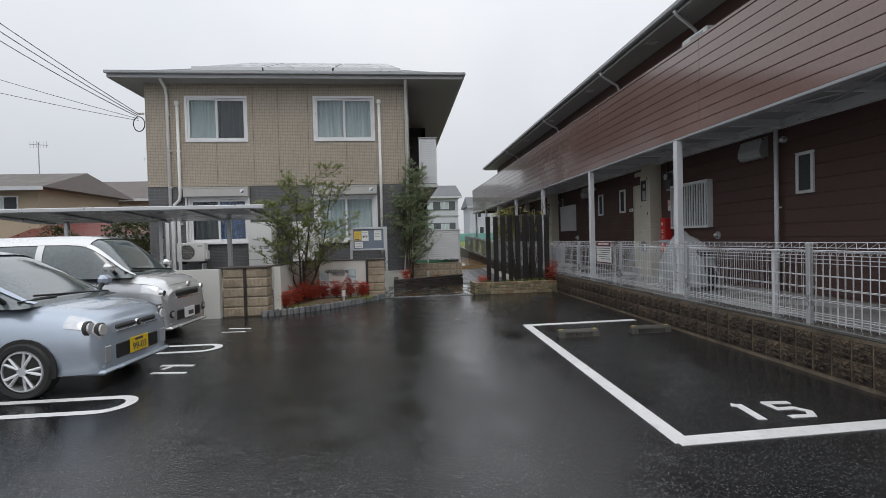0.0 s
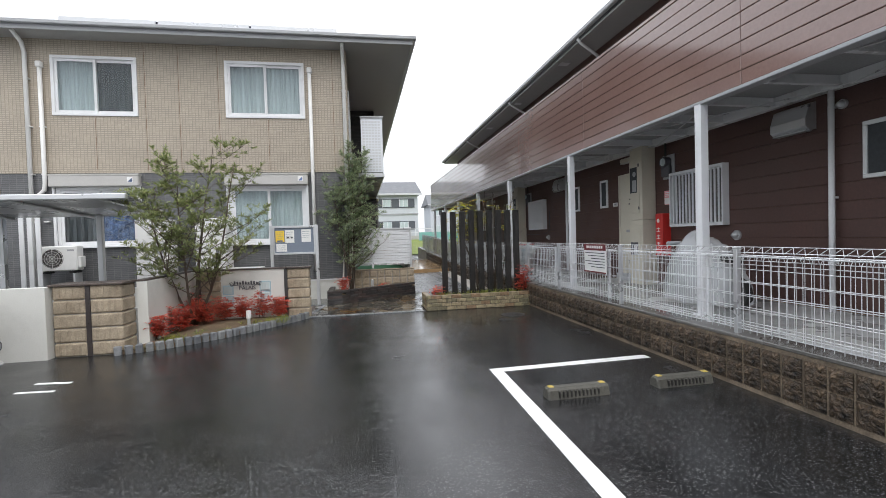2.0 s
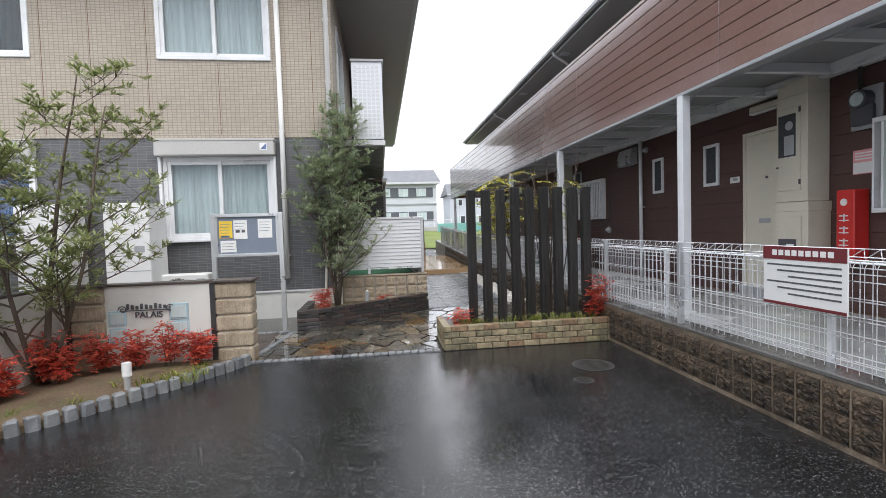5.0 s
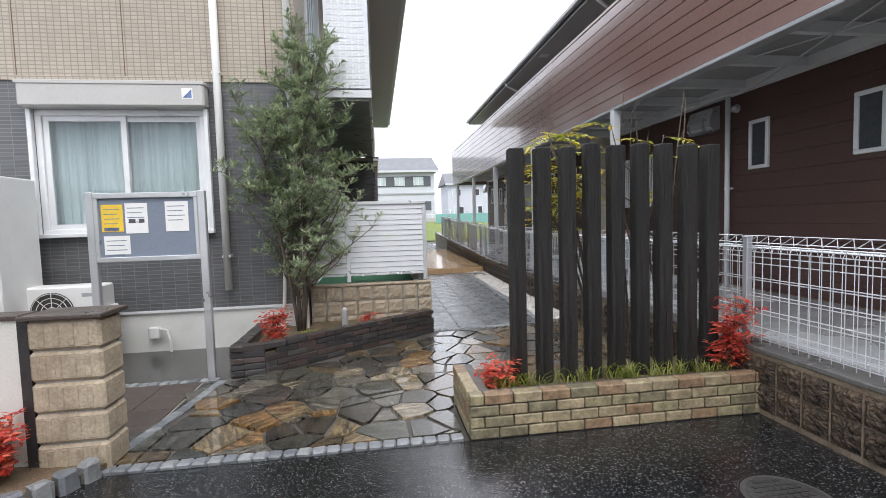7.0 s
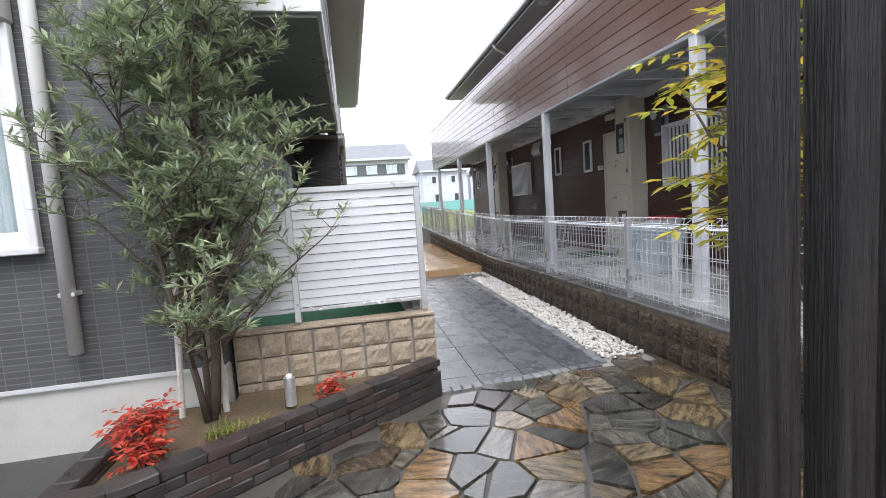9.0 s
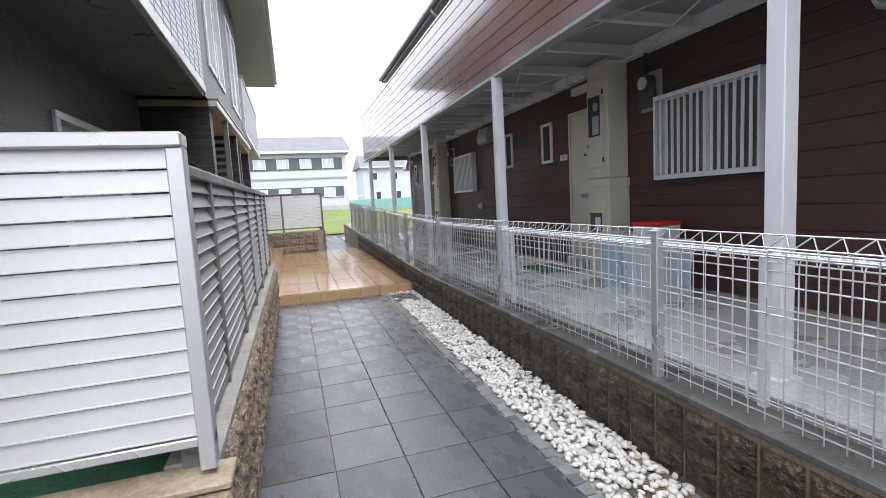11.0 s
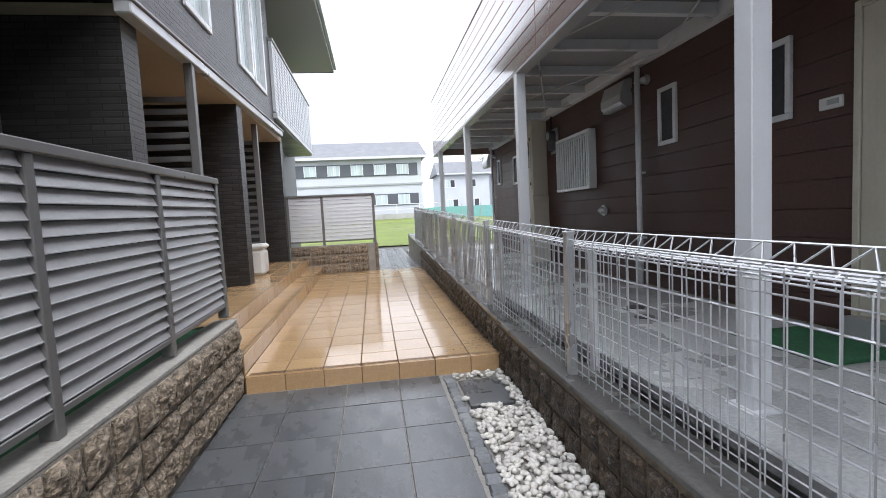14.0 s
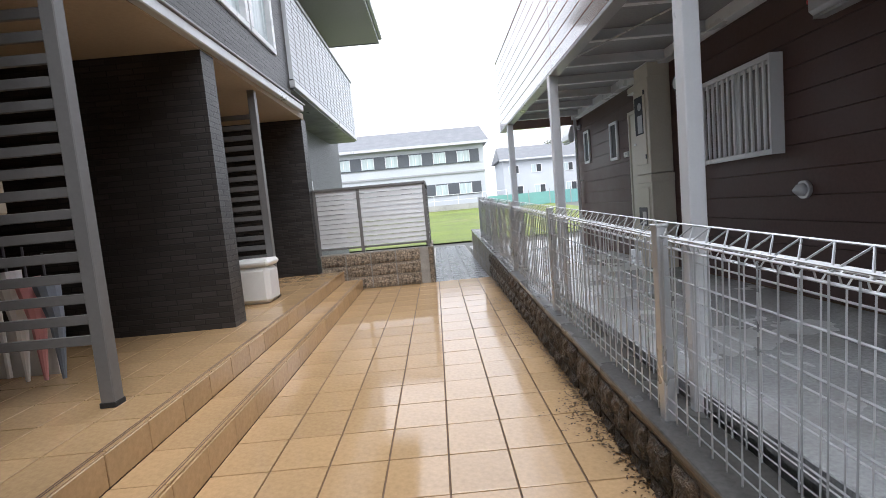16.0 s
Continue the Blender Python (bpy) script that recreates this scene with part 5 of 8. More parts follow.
# ---- house windows ----
def sliding_window(x0, x1, z0, z1, shutter, curtain_a, curtain_b):
    w = thing("sliding_window", "white-framed sliding window with curtains in the tiled house wall", "window", "house windows", at=pose(0, HY0, 0))
    f = 0.06
    fr = MB()
    fr.box(x0 - 0.05, x1 + 0.05, -0.03, 0.08, z0 - 0.05, z0 + 0.02, 0.006).box(x0 - 0.05, x1 + 0.05, -0.03, 0.08, z1 - 0.02, z1 + 0.05, 0.006)
    fr.box(x0 - 0.05, x0 + 0.02, -0.03, 0.08, z0 + 0.02, z1 - 0.02, 0.006).box(x1 - 0.02, x1 + 0.05, -0.03, 0.08, z0 + 0.02, z1 - 0.02, 0.006)
    part("window_frame", fr, M_WHITEMETAL, w)
    xm = (x0 + x1) / 2
    for k, (a, b) in enumerate(((x0 + 0.02, xm + 0.03), (xm - 0.03, x1 - 0.02))):
        yy = 0.0 if k == 0 else 0.035
        s = MB()
        s.box(a, b, yy, yy + 0.03, z0 + 0.02, z0 + 0.02 + f).box(a, b, yy, yy + 0.03, z1 - 0.02 - f, z1 - 0.02)
        s.box(a, a + f, yy, yy + 0.03, z0 + 0.02 + f, z1 - 0.02 - f).box(b - f, b, yy, yy + 0.03, z0 + 0.02 + f, z1 - 0.02 - f)
        sash = part("sash", s, M_WHITEMETAL, w)
        g = part("pane", MB().box(a + f, b - f, yy + 0.012, yy + 0.018, z0 + 0.02 + f, z1 - 0.02 - f), M_GLASS, sash)
        g.visible_shadow = False
        cm = MB()
        n = 40
        vs = []
        for i in range(n + 1):
            xx = a + (b - a) * i / n
            vs += [(xx, 0.12 + 0.012 * math.sin(i * 1.3) + 0.006 * math.sin(i * 2.9), z0 + 0.02), (xx, 0.12 + 0.012 * math.sin(i * 1.3 + 0.3), z1)]
        cm.add(vs, [(2 * i, 2 * i + 2, 2 * i + 3, 2 * i + 1) for i in range(n)])
        # With M_DARKROOM the folded sheet is no cloth but painted room darkness.
        part("curtain", cm, (curtain_a, curtain_b)[k], w)
    # Dark sheet added to paint the unlit room behind the sashes.
    part("room_dark_sheet", MB().box(x0 - 0.02, x1 + 0.02, 0.19, 0.20, z0 - 0.02, z1 + 0.02), M_DARKROOM, w)
    if shutter:
        part("shutter_box", MB().box(x0 - 0.12, x1 + 0.10, -0.19, -0.002, z1 + 0.05, z1 + 0.33, 0.02).box(x0 - 0.13, x1 + 0.11, -0.2, -0.002, z1 + 0.30, z1 + 0.345, 0.006), M_BEIGETRIM, w)
        for xx in (x0 - 0.10, x1 + 0.045):
            part("shutter_rail", MB().box(xx, xx + 0.05, -0.09, -0.031, z0 - 0.05, z1 + 0.05, 0.006), M_WHITEMETAL, w)
        part("sill", MB().box(x0 - 0.11, x1 + 0.10, -0.1, -0.031, z0 - 0.075, z0 - 0.03, 0.006), M_WHITEMETAL, w)
        part("maker_sticker", MB().box(x1 - 0.14, x1 - 0.02, -0.193, -0.19, z1 + 0.14, z1 + 0.26), M_PAPER, w)
        part("sticker_print", MB().add([(x1 - 0.13, -0.194, z1 + 0.15), (x1 - 0.03, -0.194, z1 + 0.15), (x1 - 0.03, -0.194, z1 + 0.25)], [(0, 1, 2)]), M_NAVY, w)


sliding_window(UP[0][0], UP[0][1], UP[0][2], UP[0][3], False, M_CURTAIN, M_DARKROOM)
sliding_window(UP[1][0], UP[1][1], UP[1][2], UP[1][3], False, M_CURTAIN, M_CURTAIN)
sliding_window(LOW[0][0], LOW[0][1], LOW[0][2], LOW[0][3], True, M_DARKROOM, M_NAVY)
sliding_window(LOW[1][0], LOW[1][1], LOW[1][2], LOW[1][3], True, M_CURTAIN, M_CURTAIN)


def bay_window(y0, y1, z0, z1, x, label):
    w = thing("tall_window", label, "window", "bay windows")
    fr = MB()
    f = 0.06
    fr.box(x - 0.06, x + 0.03, y0 - 0.03, y1 + 0.03, z0 - 0.04, z0 + 0.03, 0.005).box(x - 0.06, x + 0.03, y0 - 0.03, y1 + 0.03, z1 - 0.03, z1 + 0.04, 0.005)
    fr.box(x - 0.06, x + 0.03, y0 - 0.03, y0 + f, z0 + 0.03, z1 - 0.03, 0.005).box(x - 0.06, x + 0.03, y1 - f, y1 + 0.03, z0 + 0.03, z1 - 0.03, 0.005)
    part("window_frame", fr, M_WHITEMETAL, w)
    part("pane", MB().box(x - 0.05, x - 0.04, y0 + f, y1 - f, z0 + 0.03, z1 - 0.03), M_FROST, w)


for h_ in BAY:
    bay_window(*h_, 1.13, "white-framed tall frosted window in the charcoal wall")
for h_ in SIDE_HOLES[:2]:
    bay_window(h_[0], h_[1], h_[2], h_[3], HX1, "white-framed terrace window under the balcony")
bay_window(*SIDE_HOLES[2], HX1, "white-framed balcony window of the upper storey")
bay_window(28.2, 29.6, 1.0, 2.3, 0.5, "white-framed window past the porches")


# ---- downpipes of the house ----
def house_pipe(pts, r=0.045, strap=True):
    p = thing("downpipe", "off-white rain downpipe on the tiled house wall", "downpipe", "house downpipes")
    part("pipe", MB().tube(pts, r, 12), M_WHITE, p, smooth=True)
    zs = [q[2] for q in pts]
    z = min(zs) + 0.4
    while z < max(zs) - 0.3:
        part("strap", MB().box(pts[0][0] - r - 0.006, pts[0][0] + r + 0.006, HY0 - 0.10, HY0, z, z + 0.03, 0.003), M_WHITE, p)
        z += 1.1


py = HY0 - 0.07
house_pipe([(-0.66, py, 5.75), (-0.66, py, 0.72)])
house_pipe([(-6.95, EY0 + 0.1, 6.35), (-6.96, py - 0.1, 6.2), (-6.97, py, 6.0), (-6.97, py, 0.6)])
house_pipe([(-6.68, py, 5.7), (-6.68, py, 3.0), (-6.7, py, 2.85), (-6.85, py, 2.7), (-6.88, py, 2.5), (-6.88, py, 0.6)])
house_pipe([(0.18, EY0 + 0.1, 6.35), (0.18, py - 0.1, 6.2), (0.18, py, 6.0), (0.18, py, 0.5)])
for x, z in ((-0.66, 5.78), (-6.68, 5.73)):
    c_ = thing("pipe_cowl", "off-white vent cowl at the top of the pipe", "cowl", "pipe cowls")
    part("cowl", MB().box(x - 0.06, x + 0.06, HY0 - 0.14, HY0, z - 0.06, z + 0.08, 0.02), M_WHITE, c_)
# panel joints of the upper cladding
for x, a, b in ((-5.6, 3.3, 4.55), (-3.75, 3.3, 6.3), (-1.7, 3.3, 4.55), (-2.85, 3.3, 6.3), (-4.5, 3.3, 6.3), (-0.1, 3.3, 6.3)):
    structure("trim_joint", MB().box(x - 0.005, x + 0.005, HY0 - 0.004, HY0 + 0.01, a, b), M_GROUT, "narrow sealed joint between cladding panels", "trim")
structure("gutter_east", MB().box(5.60, 5.70, -9, 31.05, 6.08, 6.19, 0.02), M_GREYMETAL, "grey rain gutter of the walkway roof", "gutter")
for y in (3.0, 9.2, 12.8, 18.0, 24.4):
    g_ = thing("gutter_outlet", "white slanting drain pipe under the eaves", "pipe", "eaves pipes")
    part("pipe", MB().tube([(5.66, y, 6.06), (5.75, y + 0.02, 5.97), (6.3, y + 0.25, 5.78), (6.38, y + 0.28, 5.6), (6.38, y + 0.28, 4.6)], 0.035, 10), M_WHITEMETAL, g_, smooth=True)
for y in (6.9, 10.6, 14.2, 17.9, 21.5):
    q_ = thing("eaves_lamp", "small dark lamp and vent under the walkway eaves", "lamp", "eaves lamps")
    part("plate", MB().box(5.85, 6.1, y - 0.12, y + 0.12, 5.985, 6.0, 0.004), M_LOUVRE, q_)
ac2 = thing("wall_unit", "white air-conditioner unit on the upper walkway", "air conditioner")
part("casing", MB().box(5.95, 6.25, 8.6, 9.4, 4.9, 5.5, 0.02), M_WHITE, ac2)
part("grille", MB().box(5.94, 5.95, 8.7, 9.1, 4.95, 5.45), M_GREYMETAL, ac2)

# solar panels
for k in range(3):
    sp = thing("solar_panel", "dark framed solar panel on the slate roof", "solar panel", "solar panels")
    x0 = -6.2 + k * 2.1
    y0_, y1_ = 14.7, 17.6
    za, zb = 6.50 + (y0_ - EY0) * 0.425 + 0.07, 6.50 + (y1_ - EY0) * 0.425 + 0.07
    part("panel", MB().add([(x0, y0_, za), (x0 + 2.05, y0_, za), (x0 + 1.6 if k == 2 else x0 + 2.05, y1_, zb), (x0 + (0.9 if k == 0 else 0), y1_, zb),
                           (x0, y0_, za + 0.05), (x0 + 2.05, y0_, za + 0.05), (x0 + 1.6 if k == 2 else x0 + 2.05, y1_, zb + 0.05), (x0 + (0.9 if k == 0 else 0), y1_, zb + 0.05)],
                          [(4, 5, 6, 7), (0, 1, 5, 4), (1, 2, 6, 5), (2, 3, 7, 6), (3, 0, 4, 7), (3, 2, 1, 0)]), M_SOLAR, sp)
    part("frame", MB().box(x0, x0 + 2.05, y0_ - 0.04, y0_, za - 0.05, za + 0.06), M_ALU, sp)

# ---- balconies ----
def balcony(y0, y1, xf, xb, z0, z1, label, lattice):
    b_ = thing("balcony", label, "balcony")
    part("slab", MB().box(xb, xf - 0.02, y0 + 0.02, y1, z0, z0 + 0.16), M_LOUVREGREY, b_)
    part("edge_trim", MB().box(xb, xf + 0.02, y0 - 0.02, y1, z0 + 0.03, z0 + 0.13, 0.006), M_LOUVRE, b_)
    part("front_panel", MB().box(xf - 0.03, xf, y0, y1, z0 + 0.16, z1), M_BALC, b_)
    part("end_panel", MB().box(xb + 0.32, xf - 0.03, y0, y0 + 0.03, z0 + 0.16, z1), M_BALC, b_)
    part("handrail", MB().box(xf - 0.07, xf + 0.03, y0 - 0.03, y1, z1, z1 + 0.05, 0.008).box(xb + 0.3, xf - 0.07, y0 - 0.03, y0 + 0.06, z1, z1 + 0.05, 0.008), M_GREYMETAL, b_)
    n = int((y1 - y0) / 0.3)
    for i in range(1, n):
        part("panel_joint", MB().box(xf, xf + 0.006, y0 + i * (y1 - y0) / n - 0.004, y0 + i * (y1 - y0) / n + 0.004, z0 + 0.17, z1), M_GREYMETAL, b_)
    k = 0
    while z0 + 0.2 + k * 0.075 < z1 - 0.05:
        z = z0 + 0.2 + k * 0.075
        part("perforated_strip", MB().box(xf, xf + 0.005, y0 + 0.02, y1 - 0.02, z, z + 0.009), M_GREYMETAL, b_)
        for c_ in range(6):
            w = (xf - xb - 0.4) / 6
            part("perforation", MB().box(xb + 0.35 + c_ * w + 0.012, xb + 0.35 + (c_ + 1) * w - 0.012, y0 - 0.004, y0, z, z + 0.045), M_LOUVRE, b_)
        k += 1


balcony(15.12, 20.55, 1.15, HX1, 3.12, 4.72, "white perforated-panel balcony over the side yard", True)
balcony(26.6, 32.0, 1.19, 0.5, 3.45, 4.95, "white perforated-panel balcony at the far end", True)

# ---- louvre screens ----
def louvre(label, at, length, z0, z1, posts, slat_mat, pitch=0.078, lean=0.022, frame_mat=None):
    s = thing("louvre_screen", label, "louvre screen", at=at)
    frame_mat = frame_mat or M_LOUVREGREY
    for x in posts:
        part("post", MB().box(x - 0.025, x + 0.025, -0.03, 0.035, z0 - 0.11, z1, 0.004), frame_mat, s)
    part("top_rail", MB().box(0, length, -0.04, 0.045, z1, z1 + 0.045, 0.006), frame_mat, s)
    part("bottom_rail", MB().box(0, length, -0.025, 0.03, z0 - 0.03, z0, 0.004), frame_mat, s)
    n = int((z1 - z0) / pitch)
    for a, b in zip(posts[:-1], posts[1:]):
        w_ = b - a - 0.05
        h_ = (z1 - z0) / n
        sec = [(lean - 0.014, h_ - 0.007), (lean - 0.019, h_ - 0.005), (-0.020, 0.006), (-0.024, 0.004), (-0.024, 0.0), (-0.018, 0.0)]
        q_ = len(sec)
        me = MB().add([(xx, yy, zz) for xx in (0, w_) for yy, zz in sec],
                      [tuple(range(q_)), tuple(range(2 * q_ - 1, q_ - 1, -1))] + [(i, (i + 1) % q_, q_ + (i + 1) % q_, q_ + i) for i in range(q_)]).mesh("slat")
        me.materials.append(slat_mat)
        for k in range(n):
            ob = new("slat", me)
            ob.parent = s
            ob.matrix_basis = pose(a + 0.025, 0, z0 + 0.008 + k * (z1 - z0) / n)
    return s


louvre("white horizontal louvre screen on the low block wall", pose(0.28, 15.02, 0), 1.55, 0.82, 1.73, [0.025, 0.50, 1.525], M_LOUVRE, 0.066, 0.006, M_ALU)
# These slats take the copy with shade painted in; the front screen doesn't.
louvre("horizontal louvre screen beside the paved path, slats coloured darker for shade", pose(1.745, 15.08, -0.04, 0, 0, 90) @ pose(0, 0, 0, 0, -0.9), 5.69, 0.79, 1.70, [0.025, 0.80, 1.77, 2.74, 3.71, 4.69, 5.665], M_SLATSHADED, 0.058, 0.018)
louvre("grey horizontal louvre screen at the end of the terrace", pose(1.17, 27.0, 0), 1.80, 1.02, 1.93, [0.025, 0.72, 1.775], M_LOUVRE, 0.07, 0.012)
louvre("grey horizontal louvre screen beside the far path", pose(2.94, 27.05, 0, 0, 0, 90), 1.6, 1.02, 1.93, [0.025, 0.8, 1.575], M_LOUVRE, 0.07, 0.012)
yd = thing("artificial_turf", "bright green artificial turf behind the louvre screen", "turf")
part("turf", MB().box(0.3, 1.68, 15.12, 20.7, 0.62, 0.66, 0.005), M_GREENMAT, yd)

# ---- porch posts, lattices, lamps, bin ----
def porch_post(x, y):
    p = thing("porch_post", "brown-grey metal post at the edge of the porch", "post", "porch posts", at=pose(x, y, tz(y)))
    part("shaft", MB().box(-0.04, 0.04, -0.04, 0.04, 0.50, 3.06 - tz(y), 0.005), M_LOUVREGREY, p)
    part("base", MB().box(-0.045, 0.045, -0.045, 0.045, 0.50, 0.53, 0.003), M_BLACK, p)


porch_post(1.20, 22.05)
porch_post(1.10, 25.06)


def lattice(x0, x1, y, label):
    l = thing("slat_lattice", label, "lattice", "porch lattices", at=pose(0, y, tz(y)))
    part("upright", MB().box(x0, x0 + 0.04, -0.02, 0.02, 0.5, 2.9, 0.003), M_LOUVREGREY, l)
    me = MB().box(x0, x1, -0.012, 0.012, 0, 0.055, 0.003).mesh("slat")
    me.materials.append(M_LOUVREGREY)
    for k in range(16):
        ob = new("slat", me)
        ob.parent = l
        ob.matrix_basis = pose(0, 0, 0.85 + k * 0.118)


lattice(0.05, 1.16, 22.07, "grey horizontal-slat lattice beside the porch post")
lattice(0.1, 1.06, 25.08, "grey horizontal-slat lattice beside the far porch post")
for y in (21.9, 24.4):
    pl = thing("ceiling_lamp", "round white lamp on the porch soffit", "lamp", "porch lamps", at=pose(0.45, y, 3.06))
    part("base", MB().tube([(0, 0, 0), (0, 0, -0.02)], 0.085, 20), M_GREYMETAL, pl)
    part("shade", MB().tube([(0, 0, -0.02), (0, 0, -0.07)], 0.075, 20, 0.06), M_WHITE, pl, smooth=False)
tb = thing("pedal_bin", "cream plastic lidded bin on the porch", "bin", at=pose(0.98, 24.85, 0.50 + tz(24.85)))
part("tub", MB().box(-0.2, 0.2, -0.18, 0.18, 0, 0.42, 0.05), M_WHITE, tb)
part("lid", MB().box(-0.215, 0.215, -0.195, 0.195, 0.42, 0.50, 0.03), M_WHITE, tb)
um = thing("umbrella", "folded umbrellas hanging on the porch lattice", "umbrella", at=pose(0.32, 22.5, 0.5))
for k in range(3):
    part("folded_canopy", MB().tube([(k * 0.12, 0, 0.85 - 0.05 * k), (k * 0.12 + 0.03, 0, 0.5), (k * 0.12 + 0.02, 0, 0.12)], 0.075, 10, 0.012), (M_PAPER, M_PINK, M_BLUEFELT)[k], um)
    part("shaft", MB().tube([(k * 0.12, 0, 0.85 - 0.05 * k), (k * 0.12, 0, 1.05 - 0.05 * k)], 0.008, 6), M_INK, um)
wb2 = thing("white_rack", "white tiled low rack on the porch floor", "rack")
part("panel", MB().box(-0.1, 0.35, 22.75, 22.8, 0.53, 0.95, 0.01), M_WHITE, wb2)

hb_ = thing("heater_box", "cream gas heater casing high on the porch wall", "gas heater", at=pose(0.05, 22.62, 1.72))
part("casing", MB().box(-0.16, 0.16, -0.1, 0.1, 0, 0.62, 0.02), M_DOOR, hb_)
part("flue_window", MB().box(-0.1, 0.1, -0.106, -0.1, 0.42, 0.55, 0.004), M_DARKROOM, hb_)
part("seam", MB().box(-0.158, 0.158, -0.103, -0.1, 0.28, 0.288), M_GREYMETAL, hb_)
for xx in (-0.08, 0.06):
    part("pipe", MB().tube([(xx, 0, 0.0), (xx, 0, -1.1)], 0.018, 8), M_WHITE, hb_)

# ---- clothes pole bracket on the dark pier ----
cp_ = thing("clothes_bracket", "grey metal clothes-pole bracket standing behind the screen", "bracket")
part("arm", MB().box(0.05, 0.42, 20.45, 20.47, 2.20, 2.225, 0.004).tube([(0.25, 20.46, 1.3), (0.25, 20.46, 2.2)], 0.014, 8), M_ALU, cp_)

# ---- garden wall and pillars ----
gw = structure("wall_garden", MB().box(-2.62, -1.0, 11.85, 11.99, 0, 0.97).box(-2.76, -2.62, 9.9, 11.99, 0, 0.97).box(-5.2, -3.68, 9.45, 9.6, 0, 0.97), M_PLASTER, "off-white rendered garden wall", "wall")
part("coping", MB().box(-2.64, -1.0, 11.83, 12.01, 0.97, 1.0, 0.005).box(-2.78, -2.64, 9.9, 12.01, 0.97, 1.0, 0.005), M_PAVER, gw)


def brick_pillar(x0, x1, y0, y1, H, label, courses=5):
    p = thing("block_pillar", label, "pillar", "garden pillars")
    part("core", MB().box(x0 + 0.02, x1 - 0.02, y0 + 0.02, y1 - 0.02, 0, H - 0.03), M_MORTAR, p)
    h_ = (H - 0.03) / courses
    xm = x0 + (x1 - x0) * 0.5
    for c_ in range(courses):
        rows = ((x0, xm - 0.03), (xm + 0.03, x1)) if x1 - x0 > 0.6 else ((x0, x1),)
        for a, b in rows:
            part("block", MB().box(a, b, y0, y1, c_ * h_ + 0.005, (c_ + 1) * h_ - 0.005, 0.018), M_BLOCKLIGHT, p)
            nv = max(2, int((b - a) / 0.075))
            fl = MB()
            for i in range(1, nv):
                xx = a + (b - a) * i / nv
                fl.box(xx - 0.018, xx + 0.018, y0 - 0.006, y0 + 0.01, c_ * h_ + 0.03, (c_ + 1) * h_ - 0.03, 0.004)
            part("fluting", fl, M_BLOCKLIGHT, p)
    if x1 - x0 > 0.6:
        part("dark_groove", MB().box(xm - 0.03, xm + 0.03, y0 + 0.008, y1 - 0.03, 0, H - 0.03), M_DARKBRICK, p)
    else:
        part("dark_groove", MB().box(x0 - 0.06, x0, y0 + 0.02, y1 - 0.02, 0, H - 0.03), M_DARKBRICK, p)
    part("cap", MB().box(x0 - 0.03, x1 + 0.03, y0 - 0.03, y1 + 0.03, H - 0.03, H, 0.006), M_PAVER, p)


brick_pillar(-3.66, -2.80, 9.55, 9.95, 1.0, "tan fluted block pillar with a dark stained groove by the flower bed")
brick_pillar(-0.94, -0.53, 11.80, 12.05, 1.0, "tan fluted block pillar at the end of the garden wall")
brick_pillar(-2.5, -2.15, 11.80, 11.93, 1.0, "tan block pillar in the garden wall behind the red shrubs")

for z in (0.36, 0.56):
    gb = thing("glass_block", "patterned glass block set in the white garden wall", "glass block", "glass blocks")
    part("frame", MB().box(-1.46, -1.25, 11.835, 11.86, z, z + 0.19, 0.004), M_BLUEBIN, gb)
    part("glass", MB().box(-1.44, -1.27, 11.825, 11.84, z + 0.02, z + 0.17, 0.008), M_FROST, gb)
    gb = thing("glass_block", "patterned glass block in the garden wall behind the shrubs", "glass block", "glass blocks")
    part("frame", MB().box(-2.12, -1.93, 11.835, 11.86, z - 0.05, z + 0.13, 0.004), M_BLUEBIN, gb)
    part("glass", MB().box(-2.10, -1.95, 11.825, 11.84, z - 0.03, z + 0.11, 0.008), M_FROST, gb)
ns = thing("house_name_sign", "black iron lettering with scrolls on the white garden wall", "name sign")
tm = text_mesh("PALAIS", 0.10, 0.006)
tm.materials.append(M_INK)
part("lettering", tm, M_INK, ns, at=pose(-1.68, 11.835, 0.60, 90))
sb = MB()
for k in range(9):
    sb.box(-1.92 + k * 0.05, -1.89 + k * 0.05, 11.828, 11.84, 0.70, 0.765 - (k % 3) * 0.012, 0.003)
part("upper_lettering", sb, M_INK, ns)
for xx, s_ in ((-1.96, -1), (-1.45, 1)):
    part("scroll", MB().tube([(xx + s_ * 0.05 * (1 - t_ / 14) * math.cos(t_ * 0.8), 11.832, 0.70 + 0.05 * (1 - t_ / 14) * math.sin(t_ * 0.8)) for t_ in range(13)], 0.006, 5), M_INK, ns)
part("bar", MB().box(-1.98, -1.42, 11.828, 11.838, 0.682, 0.692), M_INK, ns)

# ---- flower bed with sett edging ----
EDGE = [(-2.86, 9.50), (-2.45, 9.66), (-2.05, 9.95), (-1.68, 10.30), (-1.32, 10.72), (-0.98, 11.15), (-0.70, 11.55), (-0.55, 11.80)]
bedp = EDGE + [(-0.95, 11.86), (-2.62, 11.86), (-2.70, 9.9)]
bm_ = MB()
vs = [(-1.9, 10.9, 0.13)] + [(x, y, 0.055) for x, y in bedp]
bm_.add(vs, [(0, i, i % (len(vs) - 1) + 1) for i in range(1, len(vs))])
bm_.add([(x, y, -0.05) for x, y in bedp] + [(x, y, 0.055) for x, y in bedp], [(i, (i + 1) % len(bedp), len(bedp) + (i + 1) % len(bedp), len(bedp) + i) for i in range(len(bedp))])
bed = structure("flower_bed", bm_, M_SOIL, "damp mossy soil of the flower bed", "flower bed")


